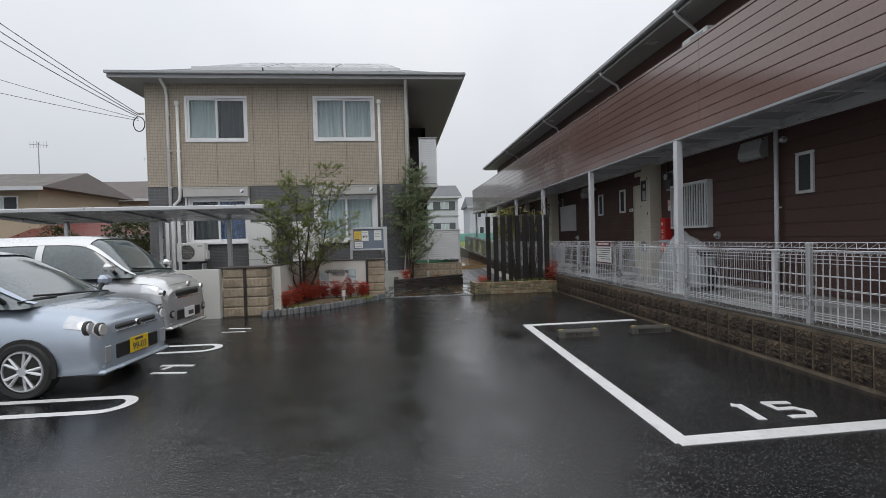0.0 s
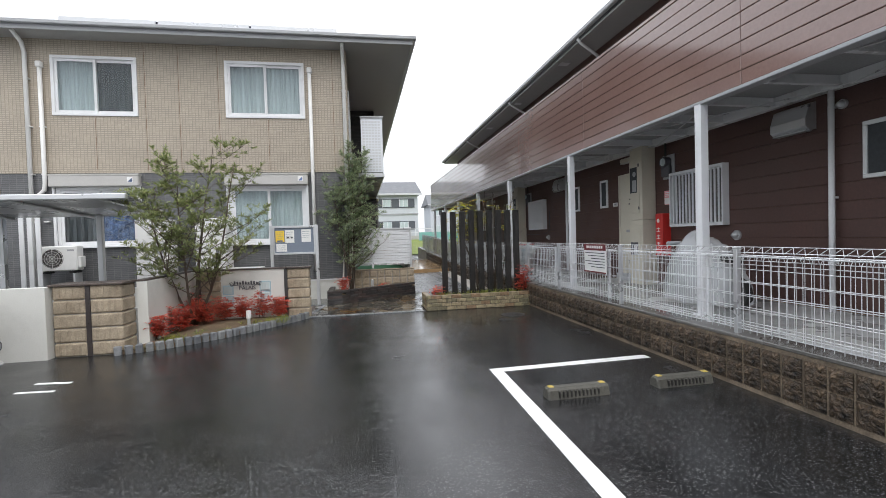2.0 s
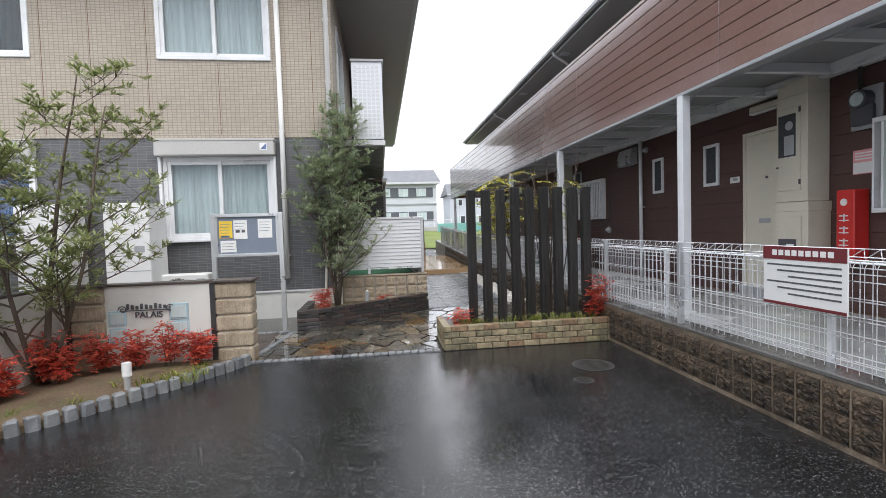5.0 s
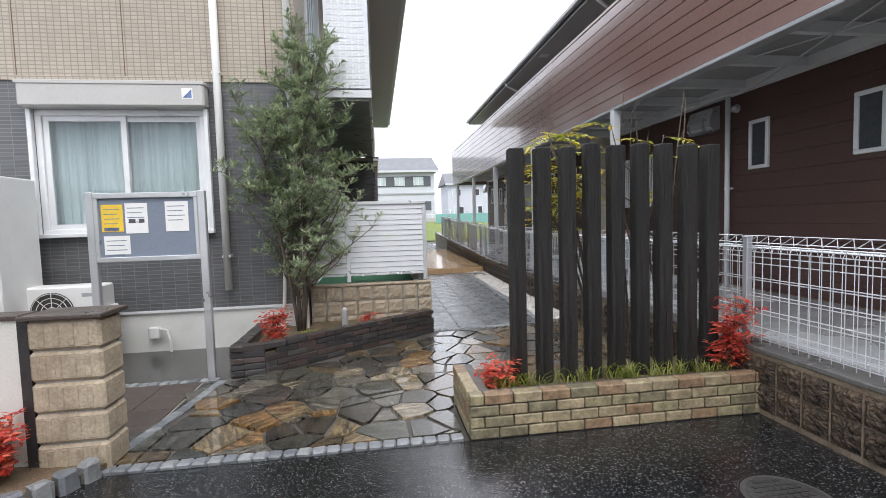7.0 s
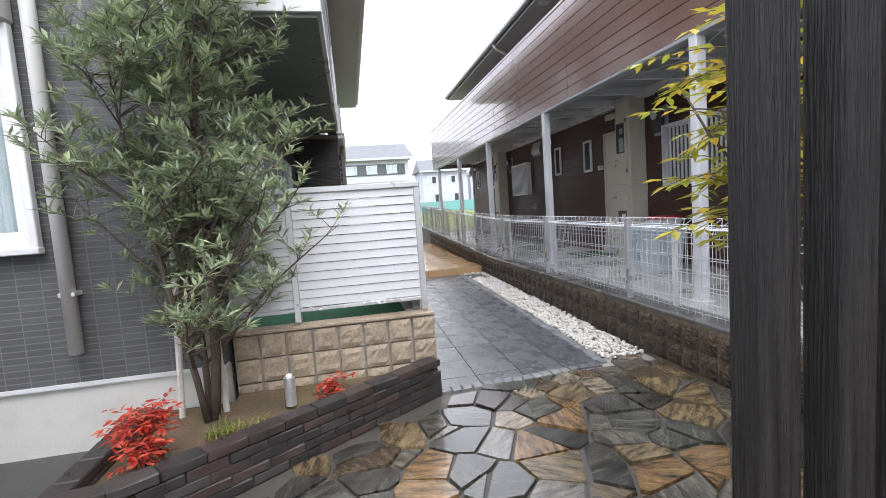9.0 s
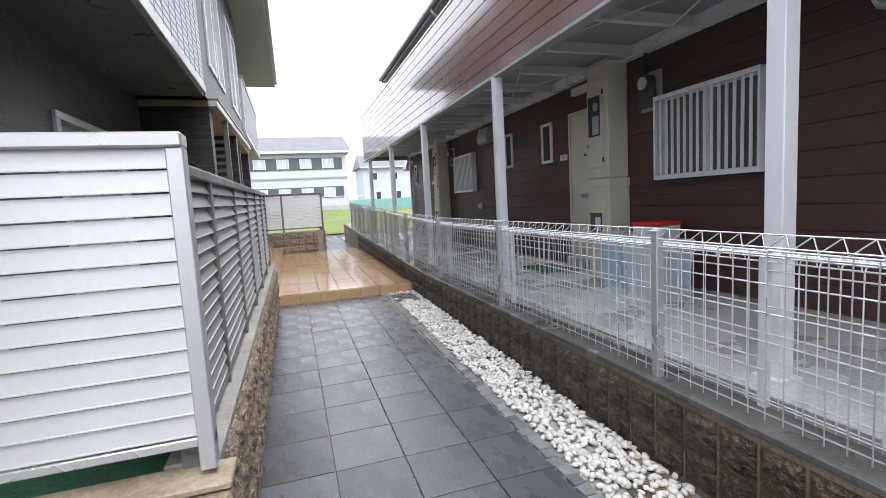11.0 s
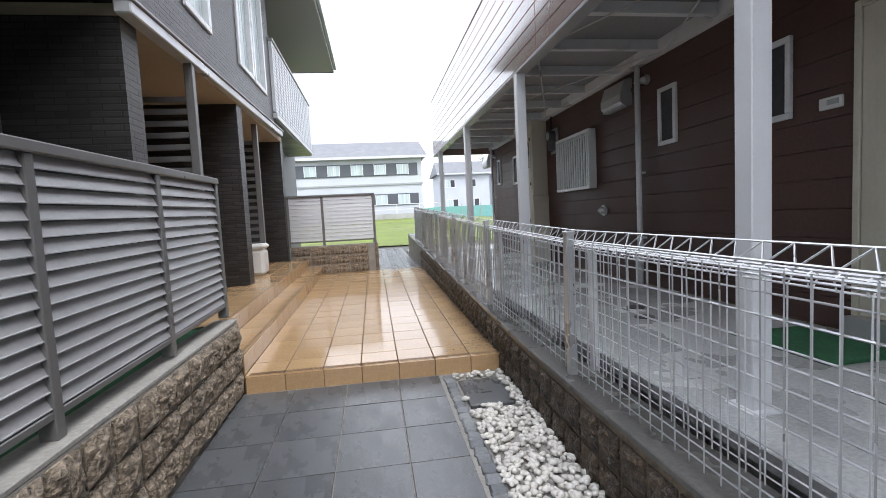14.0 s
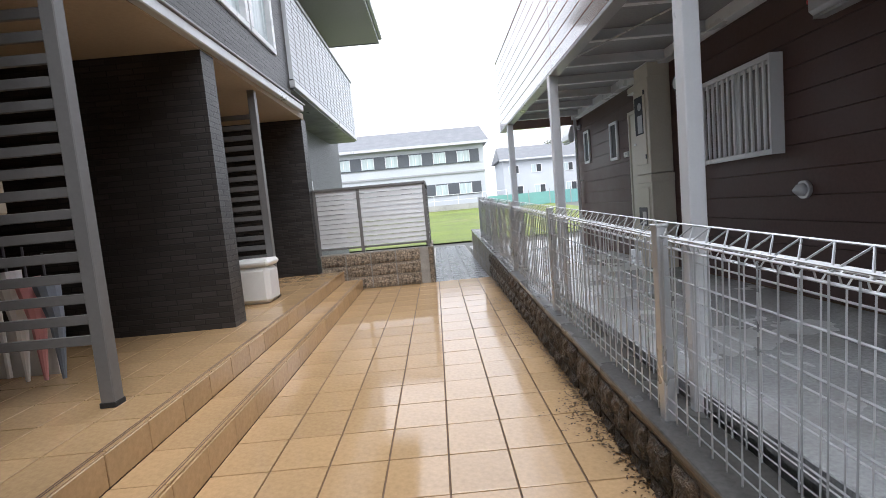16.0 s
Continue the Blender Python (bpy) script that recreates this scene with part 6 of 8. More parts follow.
def resample(pts, step):
    out, carry = [], 0.0
    for (x0, y0), (x1, y1) in zip(pts[:-1], pts[1:]):
        d = math.hypot(x1 - x0, y1 - y0)
        t_ = carry
        while t_ < d:
            out.append((x0 + (x1 - x0) * t_ / d, y0 + (y1 - y0) * t_ / d, math.degrees(math.atan2(y1 - y0, x1 - x0))))
            t_ += step
        carry = t_ - d
    return out


stones = []
for s_ in range(5):
    rnd = random.Random(s_)
    mb = MB().box(-0.048, 0.048, -0.05, 0.05, -0.03, 0.12, 0.016)
    mb.v = [(x + rnd.uniform(-0.006, 0.006), y + rnd.uniform(-0.008, 0.008), z + rnd.uniform(-0.008, 0.008)) for x, y, z in mb.v]
    me = mb.mesh("edging_stone")
    me.materials.append(M_COBBLE)
    stones.append(me)
for x, y, a in resample(EDGE, 0.124):
    ob = new("edging_stone", random.choice(stones))
    ob.parent = bed
    ob.matrix_basis = pose(x, y, 0, 0, 0, a + random.uniform(-6, 6))

# garden lights
gl = thing("garden_light", "short white garden bollard light in the flower bed", "garden light", at=pose(-1.45, 10.85, 0.06))
part("stem", MB().tube([(0, 0, 0), (0, 0, 0.14)], 0.03, 12), M_ALU, gl)
part("head", MB().tube([(0, 0, 0.14), (0, 0, 0.27)], 0.042, 16), M_WHITE, gl)
gl = thing("garden_light", "short steel garden bollard light in the stone planter", "garden light", at=pose(0.74, 14.50, 0.24))
part("stem", MB().tube([(0, 0, 0), (0, 0, 0.20)], 0.038, 16), M_ALU, gl)
part("head", MB().tube([(0, 0, 0.20), (0, 0, 0.212), (0, 0, 0.222)], 0.028, 16, 0.018), M_WHITE, gl, smooth=True)

# ---- brick planter ----
bp_ = structure("planter_brick", MB().box(1.79, 3.93, 11.76, 11.86, -0.05, 0.30).box(1.80, 1.9, 11.86, 12.45, -0.05, 0.30), M_FLAGJOINT, "dark mortar core of the tan brick planter", "planter")
structure("planter_soil", MB().box(1.9, 3.93, 11.86, 12.45, -0.05, 0.25), M_SOIL, "dark soil in the brick planter", "soil")
bl, bh = 0.205, 0.078
brm = MB().box(0.004, bl - 0.004, 0, 0.09, 0.004, bh - 0.004, 0.006).mesh("brick")
brm.materials.append(M_BRICKTAN)
half = MB().box(0.004, bl / 2 - 0.004, 0, 0.09, 0.004, bh - 0.004, 0.006).mesh("brick")
half.materials.append(M_BRICKTAN)
for c_ in range(4):
    x = 1.745
    first = True
    while x < 3.9:
        use = half if (c_ % 2 and first) or x + bl > 3.93 else brm
        ob = new("brick", use)
        ob.parent = bp_
        ob.matrix_basis = pose(x, 11.735 + random.uniform(-0.003, 0.003), c_ * bh)
        x += bl / 2 if use is half else bl
        first = False
    for k in range(3):
        ob = new("brick", brm)
        ob.parent = bp_
        ob.matrix_basis = pose(1.745, 12.45 - k * bl, c_ * bh, 0, 0, -90)

# ---- dark stone planter ----
DP = [(-0.32, 14.66), (-0.32, 13.50), (0.01, 13.55), (1.88, 14.86)]
dpl = structure("planter_stone", MB().prism([(-0.30, 14.7), (-0.29, 13.53), (0.0, 13.58), (1.86, 14.9), (1.86, 14.94), (0.3, 14.94), (0.3, 14.78), (-0.3, 14.78)], -0.05, 0.215), M_SOIL, "soil and moss in the dark stone planter", "planter")
pc = 0.062
seg_mesh = {}
for c_ in range(5):
    for (x0, y0), (x1, y1) in zip(DP[:-1], DP[1:]):
        d = math.hypot(x1 - x0, y1 - y0)
        ang = math.degrees(math.atan2(y1 - y0, x1 - x0))
        n = max(1, round(d / 0.24))
        L = d / n
        kk = round(L, 3)
        if kk not in seg_mesh:
            lst = []
            for s_ in range(3):
                rnd = random.Random(s_ + 9)
                mb = MB().box(0.002, L - 0.002, 0, 0.13, 0.002, pc - 0.002, 0.007)
                mb.v = [(x, y + (rnd.uniform(-0.008, 0.006) if y < 0.05 else 0), z + rnd.uniform(-0.002, 0.002)) for x, y, z in mb.v]
                me = mb.mesh("stone")
                me.materials.append(M_DARKBRICK)
                lst.append(me)
            seg_mesh[kk] = lst
        for i in range(n):
            sh = (0.5 if c_ % 2 else 0) * L
            if c_ % 2 and i == n - 1:
                sh = 0.25 * L if n > 1 else 0
            if c_ % 2 and n > 1 and i == n - 1:
                continue
            ob = new("stone", random.choice(seg_mesh[kk]))
            ob.parent = dpl
            ob.matrix_basis = pose(x0, y0, 0, 0, 0, ang) @ pose(i * L + sh, 0, c_ * pc)
structure("planter_stone_backing", MB().prism([(x + (0.02 if x < 0.2 else 0), y + 0.02) for x, y in DP] + [(1.86, 14.93), (-0.2, 14.78)], -0.05, 0.20), M_DARKBRICK, "dark backing of the stone planter", "planter")

# ---- notice board ----
nb_ = thing("notice_board", "aluminium-framed notice board with posters on two legs", "notice board", at=pose(-1.02, 13.6, 0))
for x in (-0.5, 0.5):
    part("leg", MB().box(x - 0.035, x + 0.035, -0.03, 0.03, -0.02, 1.86, 0.006), M_ALU, nb_)
part("backing", MB().box(-0.46, 0.46, -0.005, 0.02, 1.22, 1.81), M_BLUEFELT, nb_)
part("frame", MB().box(-0.465, 0.465, -0.03, 0.02, 1.80, 1.85, 0.004).box(-0.465, 0.465, -0.03, 0.02, 1.19, 1.235, 0.004).box(-0.465, -0.43, -0.03, 0.02, 1.235, 1.80, 0.004).box(0.43, 0.465, -0.03, 0.02, 1.235, 1.80, 0.004), M_ALU, nb_)
for x0, x1, z0, z1, m_ in ((-0.41, -0.22, 1.48, 1.74, M_ORANGE), (-0.20, 0.0, 1.46, 1.75, M_PAPER), (-0.40, -0.17, 1.26, 1.44, M_PAPER), (0.16, 0.37, 1.47, 1.76, M_PAPER)):
    pp = part("poster", MB().box(x0, x1, -0.009, -0.006, z0, z1), m_, nb_)
    for k in range(4):
        part("text_line", MB().box(x0 + 0.02, x1 - 0.03 - 0.02 * (k % 2), -0.0105, -0.009, z1 - 0.05 - k * 0.045, z1 - 0.042 - k * 0.045), M_BLUEFELT, pp)
part("print", MB().box(-0.39, -0.26, -0.011, -0.009, 1.49, 1.52), M_NAVY, nb_)
part("print", MB().box(-0.17, -0.11, -0.011, -0.009, 1.56, 1.60).box(-0.08, -0.03, -0.011, -0.009, 1.56, 1.60), M_INK, nb_)

# ---- air conditioners and cabinets ----
def air_con(x, y, z, label):
    a = thing("air_conditioner", label, "air conditioner", "air conditioners", at=pose(x, y, z))
    part("casing", MB().box(-0.39, 0.39, -0.14, 0.14, 0.06, 0.62, 0.02), M_WHITE, a)
    part("fan_opening", MB().tube([(-0.1, -0.14, 0.34), (-0.1, -0.146, 0.34)], 0.22, 28), M_IRON, a)
    for k in range(4):
        r = 0.06 + 0.05 * k
        part("grille_ring", MB().tube([(-0.1 + r * math.cos(q * 0.3491), -0.15, 0.34 + r * math.sin(q * 0.3491)) for q in range(19)], 0.004, 5), M_WHITE, a)
    for q in range(8):
        part("grille_spoke", MB().tube([(-0.1, -0.15, 0.34), (-0.1 + 0.22 * math.cos(q * 0.785), -0.15, 0.34 + 0.22 * math.sin(q * 0.785))], 0.004, 5), M_WHITE, a)
    part("label_plate", MB().box(0.2, 0.34, -0.143, -0.14, 0.5, 0.54), M_GREYMETAL, a)
    for xx in (-0.28, 0.28):
        part("foot", MB().box(xx - 0.04, xx + 0.04, -0.17, 0.17, 0, 0.06, 0.005), M_BLACK, a)
    part("valve_cover", MB().box(0.39, 0.45, -0.1, 0.1, 0.12, 0.38, 0.015), M_WHITE, a)


air_con(-2.25, 14.42, 0.28, "white air-conditioner outdoor unit beside the house plinth")
air_con(-6.25, 14.42, 0.92, "white air-conditioner outdoor unit raised on a stand")
st_ = thing("unit_stand", "grey concrete stand under the outdoor unit", "stand")
part("stand", MB().box(-2.65, -1.85, 14.3, 14.56, -0.02, 0.28, 0.01), M_CONCRETE, st_)
st_ = thing("unit_stand", "grey steel stand under the raised outdoor unit", "stand")
for xx in (-6.6, -5.95):
    part("leg", MB().box(xx, xx + 0.04, 14.28, 14.56, -0.02, 0.92), M_ALU, st_)
bx = thing("outlet_box", "white outdoor socket box with a hose on the plinth", "outlet box")
part("box", MB().box(-1.62, -1.50, 14.74, 14.82, 0.16, 0.30, 0.01), M_WHITE, bx)
part("hose", MB().tube([(-1.52, 14.78, 0.28), (-1.40, 14.74, 0.26), (-1.36, 14.72, 0.12), (-1.36, 14.72, 0.0)], 0.015, 8), M_WHITE, bx)


def tank(x, label):
    c_ = thing("heater_cabinet", label, "water heater", "water heaters", at=pose(x, 14.25, 0))
    part("casing", MB().box(-0.33, 0.33, -0.3, 0.3, 0.1, 2.08, 0.012), M_WHITE, c_)
    part("cover_seam", MB().box(-0.325, 0.325, -0.304, -0.3, 1.0, 1.012), M_GREYMETAL, c_)
    part("label_plate", MB().box(0.1, 0.25, -0.303, -0.3, 1.3, 1.4), M_GREYMETAL, c_)
    for xx in (-0.28, 0.28):
        part("foot", MB().box(xx - 0.04, xx + 0.04, -0.25, 0.25, -0.02, 0.1), M_GREYMETAL, c_)


tank(-4.17, "tall off-white water heater cabinet against the house")
tank(-2.92, "tall off-white water heater cabinet beside the window")

# ---- cycle shelter ----
cs = thing("cycle_shelter", "grey polycarbonate cantilever shelter roof by the house", "shelter")
mb = MB()
n = 10
vs = []
for i in range(n + 1):
    y = 10.35 + 2.6 * i / n
    z = 2.27 - 0.16 * (i / n) ** 1.3
    vs += [(-9.5, y, z), (-3.05 - 0.35 * (i / n), y, z), (-9.5, y, z + 0.02), (-3.05 - 0.35 * (i / n), y, z + 0.02)]
for i in range(n):
    a = 4 * i
    mb.f += [[a, a + 4, a + 5, a + 1], [a + 2, a + 3, a + 7, a + 6], [a + 1, a + 5, a + 7, a + 3], [a, a + 2, a + 6, a + 4]]
mb.v = vs
mb.f += [[0, 1, 3, 2], [4 * n, 4 * n + 2, 4 * n + 3, 4 * n + 1]]
part("roof_sheet", mb, M_POLY, cs)
part("front_gutter", MB().box(-9.5, -3.02, 10.28, 10.36, 2.21, 2.30, 0.015), M_ALU, cs)
for x in (-9.0, -7.6, -6.2, -4.8, -3.5):
    part("rafter", MB().tube([(x, 10.35 + 2.6 * i / n, 2.245 - 0.16 * (i / n) ** 1.3) for i in range(n + 1)], 0.025, 6), M_ALU, cs)
for x in (-8.6, -6.3, -4.6):
    part("post", MB().box(x - 0.05, x + 0.05, 12.7, 12.8, 0, 2.13, 0.008), M_ALU, cs)
# vertical white slats at the shelter's end
for k in range(3):
    t_ = thing("screen_slat", "white vertical screen slat beside the downpipe", "slat", "screen slats")
    part("slat", MB().box(-6.75 + k * 0.16, -6.66 + k * 0.16, 13.9, 13.93, 0.0, 2.2, 0.004), M_WHITEMETAL, t_)

# ---- flagstones, setts, pebbles ----
def clip(poly, a, b, c):
    out = []
    for i in range(len(poly)):
        p, q = poly[i], poly[(i + 1) % len(poly)]
        fp, fq = a * p[0] + b * p[1] - c, a * q[0] + b * q[1] - c
        if fp <= 0:
            out.append(p)
        if fp * fq < 0:
            t_ = fp / (fp - fq)
            out.append((p[0] + (q[0] - p[0]) * t_, p[1] + (q[1] - p[1]) * t_))
    return out


def inset(poly, d):
    area = sum(p[0] * q[1] - q[0] * p[1] for p, q in zip(poly, poly[1:] + poly[:1]))
    out = poly
    for i in range(len(poly)):
        p, q = poly[i], poly[(i + 1) % len(poly)]
        L = math.hypot(q[0] - p[0], q[1] - p[1])
        if L < 1e-6:
            continue
        nx, ny = (q[1] - p[1]) / L, -(q[0] - p[0]) / L
        if area < 0:
            nx, ny = -nx, -ny
        out = clip(out, nx, ny, nx * p[0] + ny * p[1] - d)
        if len(out) < 3:
            return []
    return out


def inside_flags(x, y):
    if y < 11.78 or y > 15.05 + 0.10 * math.sin(x * 2):
        return False
    if x > 1.72 and y < 12.5:
        return False
    if x > 3.90 or x < -0.62 + max(0, (y - 11.8)) * 0.15:
        return False
    if y > 13.46 and x < 1.9:
        if y > 13.55 + (x - 0.01) * 0.70 - 0.05 and x > -0.32:
            return False
        if x <= -0.32:
            return False
    if y > 14.92 and x < 3.42:
        return False
    return True


flag_bed = structure("flagstone_bed", MB().prism([(-0.6, 11.76), (1.74, 11.76), (1.74, 12.5), (3.93, 12.5), (3.93, 15.2), (1.87, 14.96), (0.0, 13.5), (-0.36, 13.48)], -0.03, -0.004), M_FLAGJOINT, "dark mortar bed of the crazy paving", "paving")
rnd = random.Random(5)
cell = 0.28
pts = []
heavy = []
for i in range(-4, 17):
    for j in range(-1, 16):
        pts.append((-0.2 + (i + rnd.uniform(-0.55, 0.55) + 0.5 * (j % 2)) * cell, 11.7 + (j + rnd.uniform(-0.55, 0.55)) * cell * 0.82))
        heavy.append(rnd.uniform(0, 0.03))
for i, (px, py_) in enumerate(pts):
    if not inside_flags(px, py_):
        continue
    poly = [(px - 0.6, py_ - 0.6), (px + 0.6, py_ - 0.6), (px + 0.6, py_ + 0.6), (px - 0.6, py_ + 0.6)]
    for k, (qx, qy) in enumerate(pts):
        if k != i and (qx - px) ** 2 + (qy - py_) ** 2 < 1.2:
            a, b = qx - px, qy - py_
            poly = clip(poly, a, b, (qx * qx + qy * qy - px * px - py_ * py_ + heavy[i] - heavy[k]) / 2)
    # keep to the edges of the paved area
    poly = clip(poly, 0, -1, -11.84)
    poly = clip(poly, 1, 0, 3.92)
    if px < 1.72:
        poly = clip(poly, 1, 0, 1.73) if py_ < 12.5 else poly
    elif py_ < 13:
        poly = clip(poly, 0, -1, -12.5)
    if px < 1.9:
        poly = clip(poly, -0.70, 1, 13.55 - 0.007 + 0.0)
    if py_ < 14.95 and px < 3.42 and px > 1.5:
        poly = clip(poly, 0, 1, 14.93)
    if len(poly) >= 3:
        poly = inset(poly, 0.005 + rnd.uniform(0, 0.006))
    if len(poly) < 3:
        continue
    jit = [(x - px + rnd.uniform(-0.008, 0.008), y - py_ + rnd.uniform(-0.008, 0.008)) for x, y in poly]
    turn = rnd.uniform(0, 360)
    ct, st2 = math.cos(math.radians(-turn)), math.sin(math.radians(-turn))
    jit = [(x * ct - y * st2, x * st2 + y * ct) for x, y in jit]
    me = MB().prism(jit, -0.02, 0.010 + rnd.uniform(0, 0.012), 0.008).mesh("flagstone")
    me.materials.append(M_FLAG)
    ob = new("flagstone", me)
    ob.parent = flag_bed
    ob.matrix_basis = pose(px, py_, 0, rnd.uniform(-1.0, 1.0), rnd.uniform(-1.0, 1.0), turn)

setts = []
for s_ in range(4):
    r2 = random.Random(s_ + 40)
    mb = MB().box(-0.042, 0.042, -0.042, 0.042, -0.03, 0.022, 0.01)
    mb.v = [(x + r2.uniform(-0.005, 0.005), y + r2.uniform(-0.005, 0.005), z + r2.uniform(-0.004, 0.004)) for x, y, z in mb.v]
    me = mb.mesh("sett")
    me.materials.append(M_COBBLE)
    setts.append(me)


def sett_row(parent, pts_, step=0.092, z=0.0, slope=0.0):
    for x, y, a in resample(pts_, step):
        ob = new("sett", random.choice(setts))
        ob.parent = parent
        ob.matrix_basis = pose(x, y, z + slope * (y - 15), 0, 0, a + random.uniform(-6, 6))


sett_row(flag_bed, [(-0.55, 11.79), (1.72, 11.79)])
sett_row(flag_bed, [(-0.60, 11.9), (-0.52, 12.4), (-0.42, 12.95), (-0.36, 13.42)])
sett_row(flag_bed, [(1.92, 14.93), (2.6, 14.94), (3.38, 15.02)])
pb = bpy.data.objects["path_bed"]
sett_row(pb, [(3.435, 15.06), (3.46, 20.74)], z=0.0, slope=PS)
pavers = structure("paver_bed", MB().box(-2.2, -0.55, 12.1, 13.42, -0.03, -0.005), M_MORTAR, "bedding of the brown pavers", "paving")
slab_grid(pavers, "paver", -2.2, -0.56, 12.12, 13.42, 0.008, 0.30, 0.30, M_PAVER)
sett_row(pavers, [(-2.2, 13.47), (-0.40, 13.47)], z=-0.005)
slab_grid(bpy.data.objects["ground"], "paving_slab", 3.0, 3.92, 27.1, 34.6, 0.26, 0.3, 0.3, M_SLAB)
structure("far_path_bed", MB().box(2.95, 3.95, 27.02, 35.0, -0.1, 0.245), M_MORTAR, "bedding of the far path", "path")
structure("far_yard", MB().box(4.1, 8, 30.2, 35.0, -0.1, 0.20), M_CONCRETE, "concrete apron past the end of the corridor", "floor")

pebs = MB()
ico = bmesh.new()
bmesh.ops.create_icosphere(ico, subdivisions=1, radius=1.0)
iv = [v.co.copy() for v in ico.verts]
ifc = [[v.index for v in f.verts] for f in ico.faces]
ico.free()
rnd = random.Random(11)


def pebble(mb, x, y, z, s):
    m = pose(x, y, z, rnd.uniform(-25, 25), rnd.uniform(-25, 25), rnd.uniform(0, 360))
    a, b, c_ = s * rnd.uniform(0.9, 1.35), s * rnd.uniform(0.7, 1.0), s * rnd.uniform(0.45, 0.7)
    mb.add([tuple(m @ Vector((v.x * a, v.y * b, v.z * c_))) for v in iv], ifc)


for k in range(2600):
    x, y = rnd.uniform(3.50, 3.92), rnd.uniform(15.1, 20.70)
    if y > 20.0 and 3.5 < x < 3.85 and y < 20.62:
        continue
    pebble(pebs, x, y, 0.012 + PS * (y - 15) + rnd.uniform(0, 0.028), rnd.uniform(0.015, 0.03))
pbo = part("white_pebbles", pebs, M_PEBBLE, smooth=True)
tagged(pbo, "rounded white pebbles in a strip beside the path", "pebbles", kind="stuff")
lp = MB()
for k in range(14):
    a = rnd.uniform(0, 6.28)
    pebble(lp, 3.68 + 0.2 * math.cos(a), 20.3 + 0.3 * math.sin(a), 0.115, rnd.uniform(0.02, 0.032))
tagged(part("white_pebbles", lp, M_PEBBLE, smooth=True), "loose white pebbles round the pit cover", "pebbles", kind="stuff")
ic = thing("pit_cover", "square grey inspection cover among the white pebbles", "inspection cover")
part("lid", MB().box(3.52, 3.84, 20.06, 20.56, 0.0, 0.105, 0.006), M_SLAB, ic)
part("slot", MB().box(3.64, 3.72, 20.26, 20.275, 0.105, 0.107), M_BLACK, ic)


# ---- plants ----
def leaf_mat(name, a, b, c):
    m, nt, nn, ll, bs = shader(name)
    geo = nn.new("ShaderNodeNewGeometry")
    ll.new(ramp_node(nt, geo.outputs["Random Per Island"], [(0.0, a), (0.55, b), (1.0, c)]), bs.inputs["Base Color"])
    bs.inputs["Roughness"].default_value = 0.32
    bs.inputs["Subsurface Weight"].default_value = 0.0
    bs.inputs["Transmission Weight"].default_value = 0.0
    tr = nn.new("ShaderNodeBsdfTranslucent")
    ll.new(ramp_node(nt, geo.outputs["Random Per Island"], [(0.0, a), (1.0, c)]), tr.inputs[0])
    mx = nn.new("ShaderNodeMixShader")
    mx.inputs[0].default_value = 0.42
    ll.new(bs.outputs[0], mx.inputs[1])
    ll.new(tr.outputs[0], mx.inputs[2])
    ll.new(mx.outputs[0], nn["Material Output"].inputs[0])
    return m


M_OLIVE = leaf_mat("olive_leaf", (0.15, 0.19, 0.07), (0.25, 0.30, 0.11), (0.38, 0.40, 0.17))
M_DEEPLEAF = leaf_mat("grey_green_leaf", (0.18, 0.24, 0.15), (0.31, 0.38, 0.24), (0.46, 0.52, 0.29))
M_REDLEAF = leaf_mat("red_nandina_leaf", (0.42, 0.03, 0.025), (0.68, 0.09, 0.06), (0.80, 0.24, 0.14))
M_YELLOWLEAF = leaf_mat("yellow_green_leaf", (0.30, 0.38, 0.05), (0.50, 0.50, 0.07), (0.60, 0.42, 0.05))
M_GRASS = leaf_mat("grass_blade", (0.12, 0.18, 0.03), (0.24, 0.28, 0.05), (0.40, 0.38, 0.09))
M_FARLEAF = leaf_mat("far_foliage", (0.04, 0.06, 0.025), (0.07, 0.09, 0.035), (0.12, 0.12, 0.05))
M_BARK = surf("grey_brown_bark", (0.11, 0.085, 0.065), 0.85, 0.3, 6, 60, 0.8, stretch=(3, 3, 0.6))


def leaf(mb, p, d, up, length, width):
    """A pointed leaf of four faces, folded along its rib."""
    d = d.normalized()
    s = d.cross(up)
    s = s.normalized() if s.length > 1e-4 else Vector((1, 0, 0))
    n = s.cross(d)
    q = p + d * length * 0.45 - n * width * 0.1
    n0 = len(mb.v)
    mb.v += [tuple(p), tuple(q + s * width / 2 + n * width * 0.15), tuple(p + d * length + n * length * -0.08), tuple(q - s * width / 2 + n * width * 0.15)]
    mb.f += [[n0, n0 + 1, n0 + 2], [n0, n0 + 2, n0 + 3]]


def curve_pts(rnd, p, d, length, n, wobble, lift):
    pts = [p.copy()]
    d = d.normalized()
    for i in range(n):
        d = (d + Vector((rnd.uniform(-1, 1), rnd.uniform(-1, 1), rnd.uniform(-1, 1))) * wobble + Vector((0, 0, lift))).normalized()
        pts.append(pts[-1] + d * length / n)
    return pts


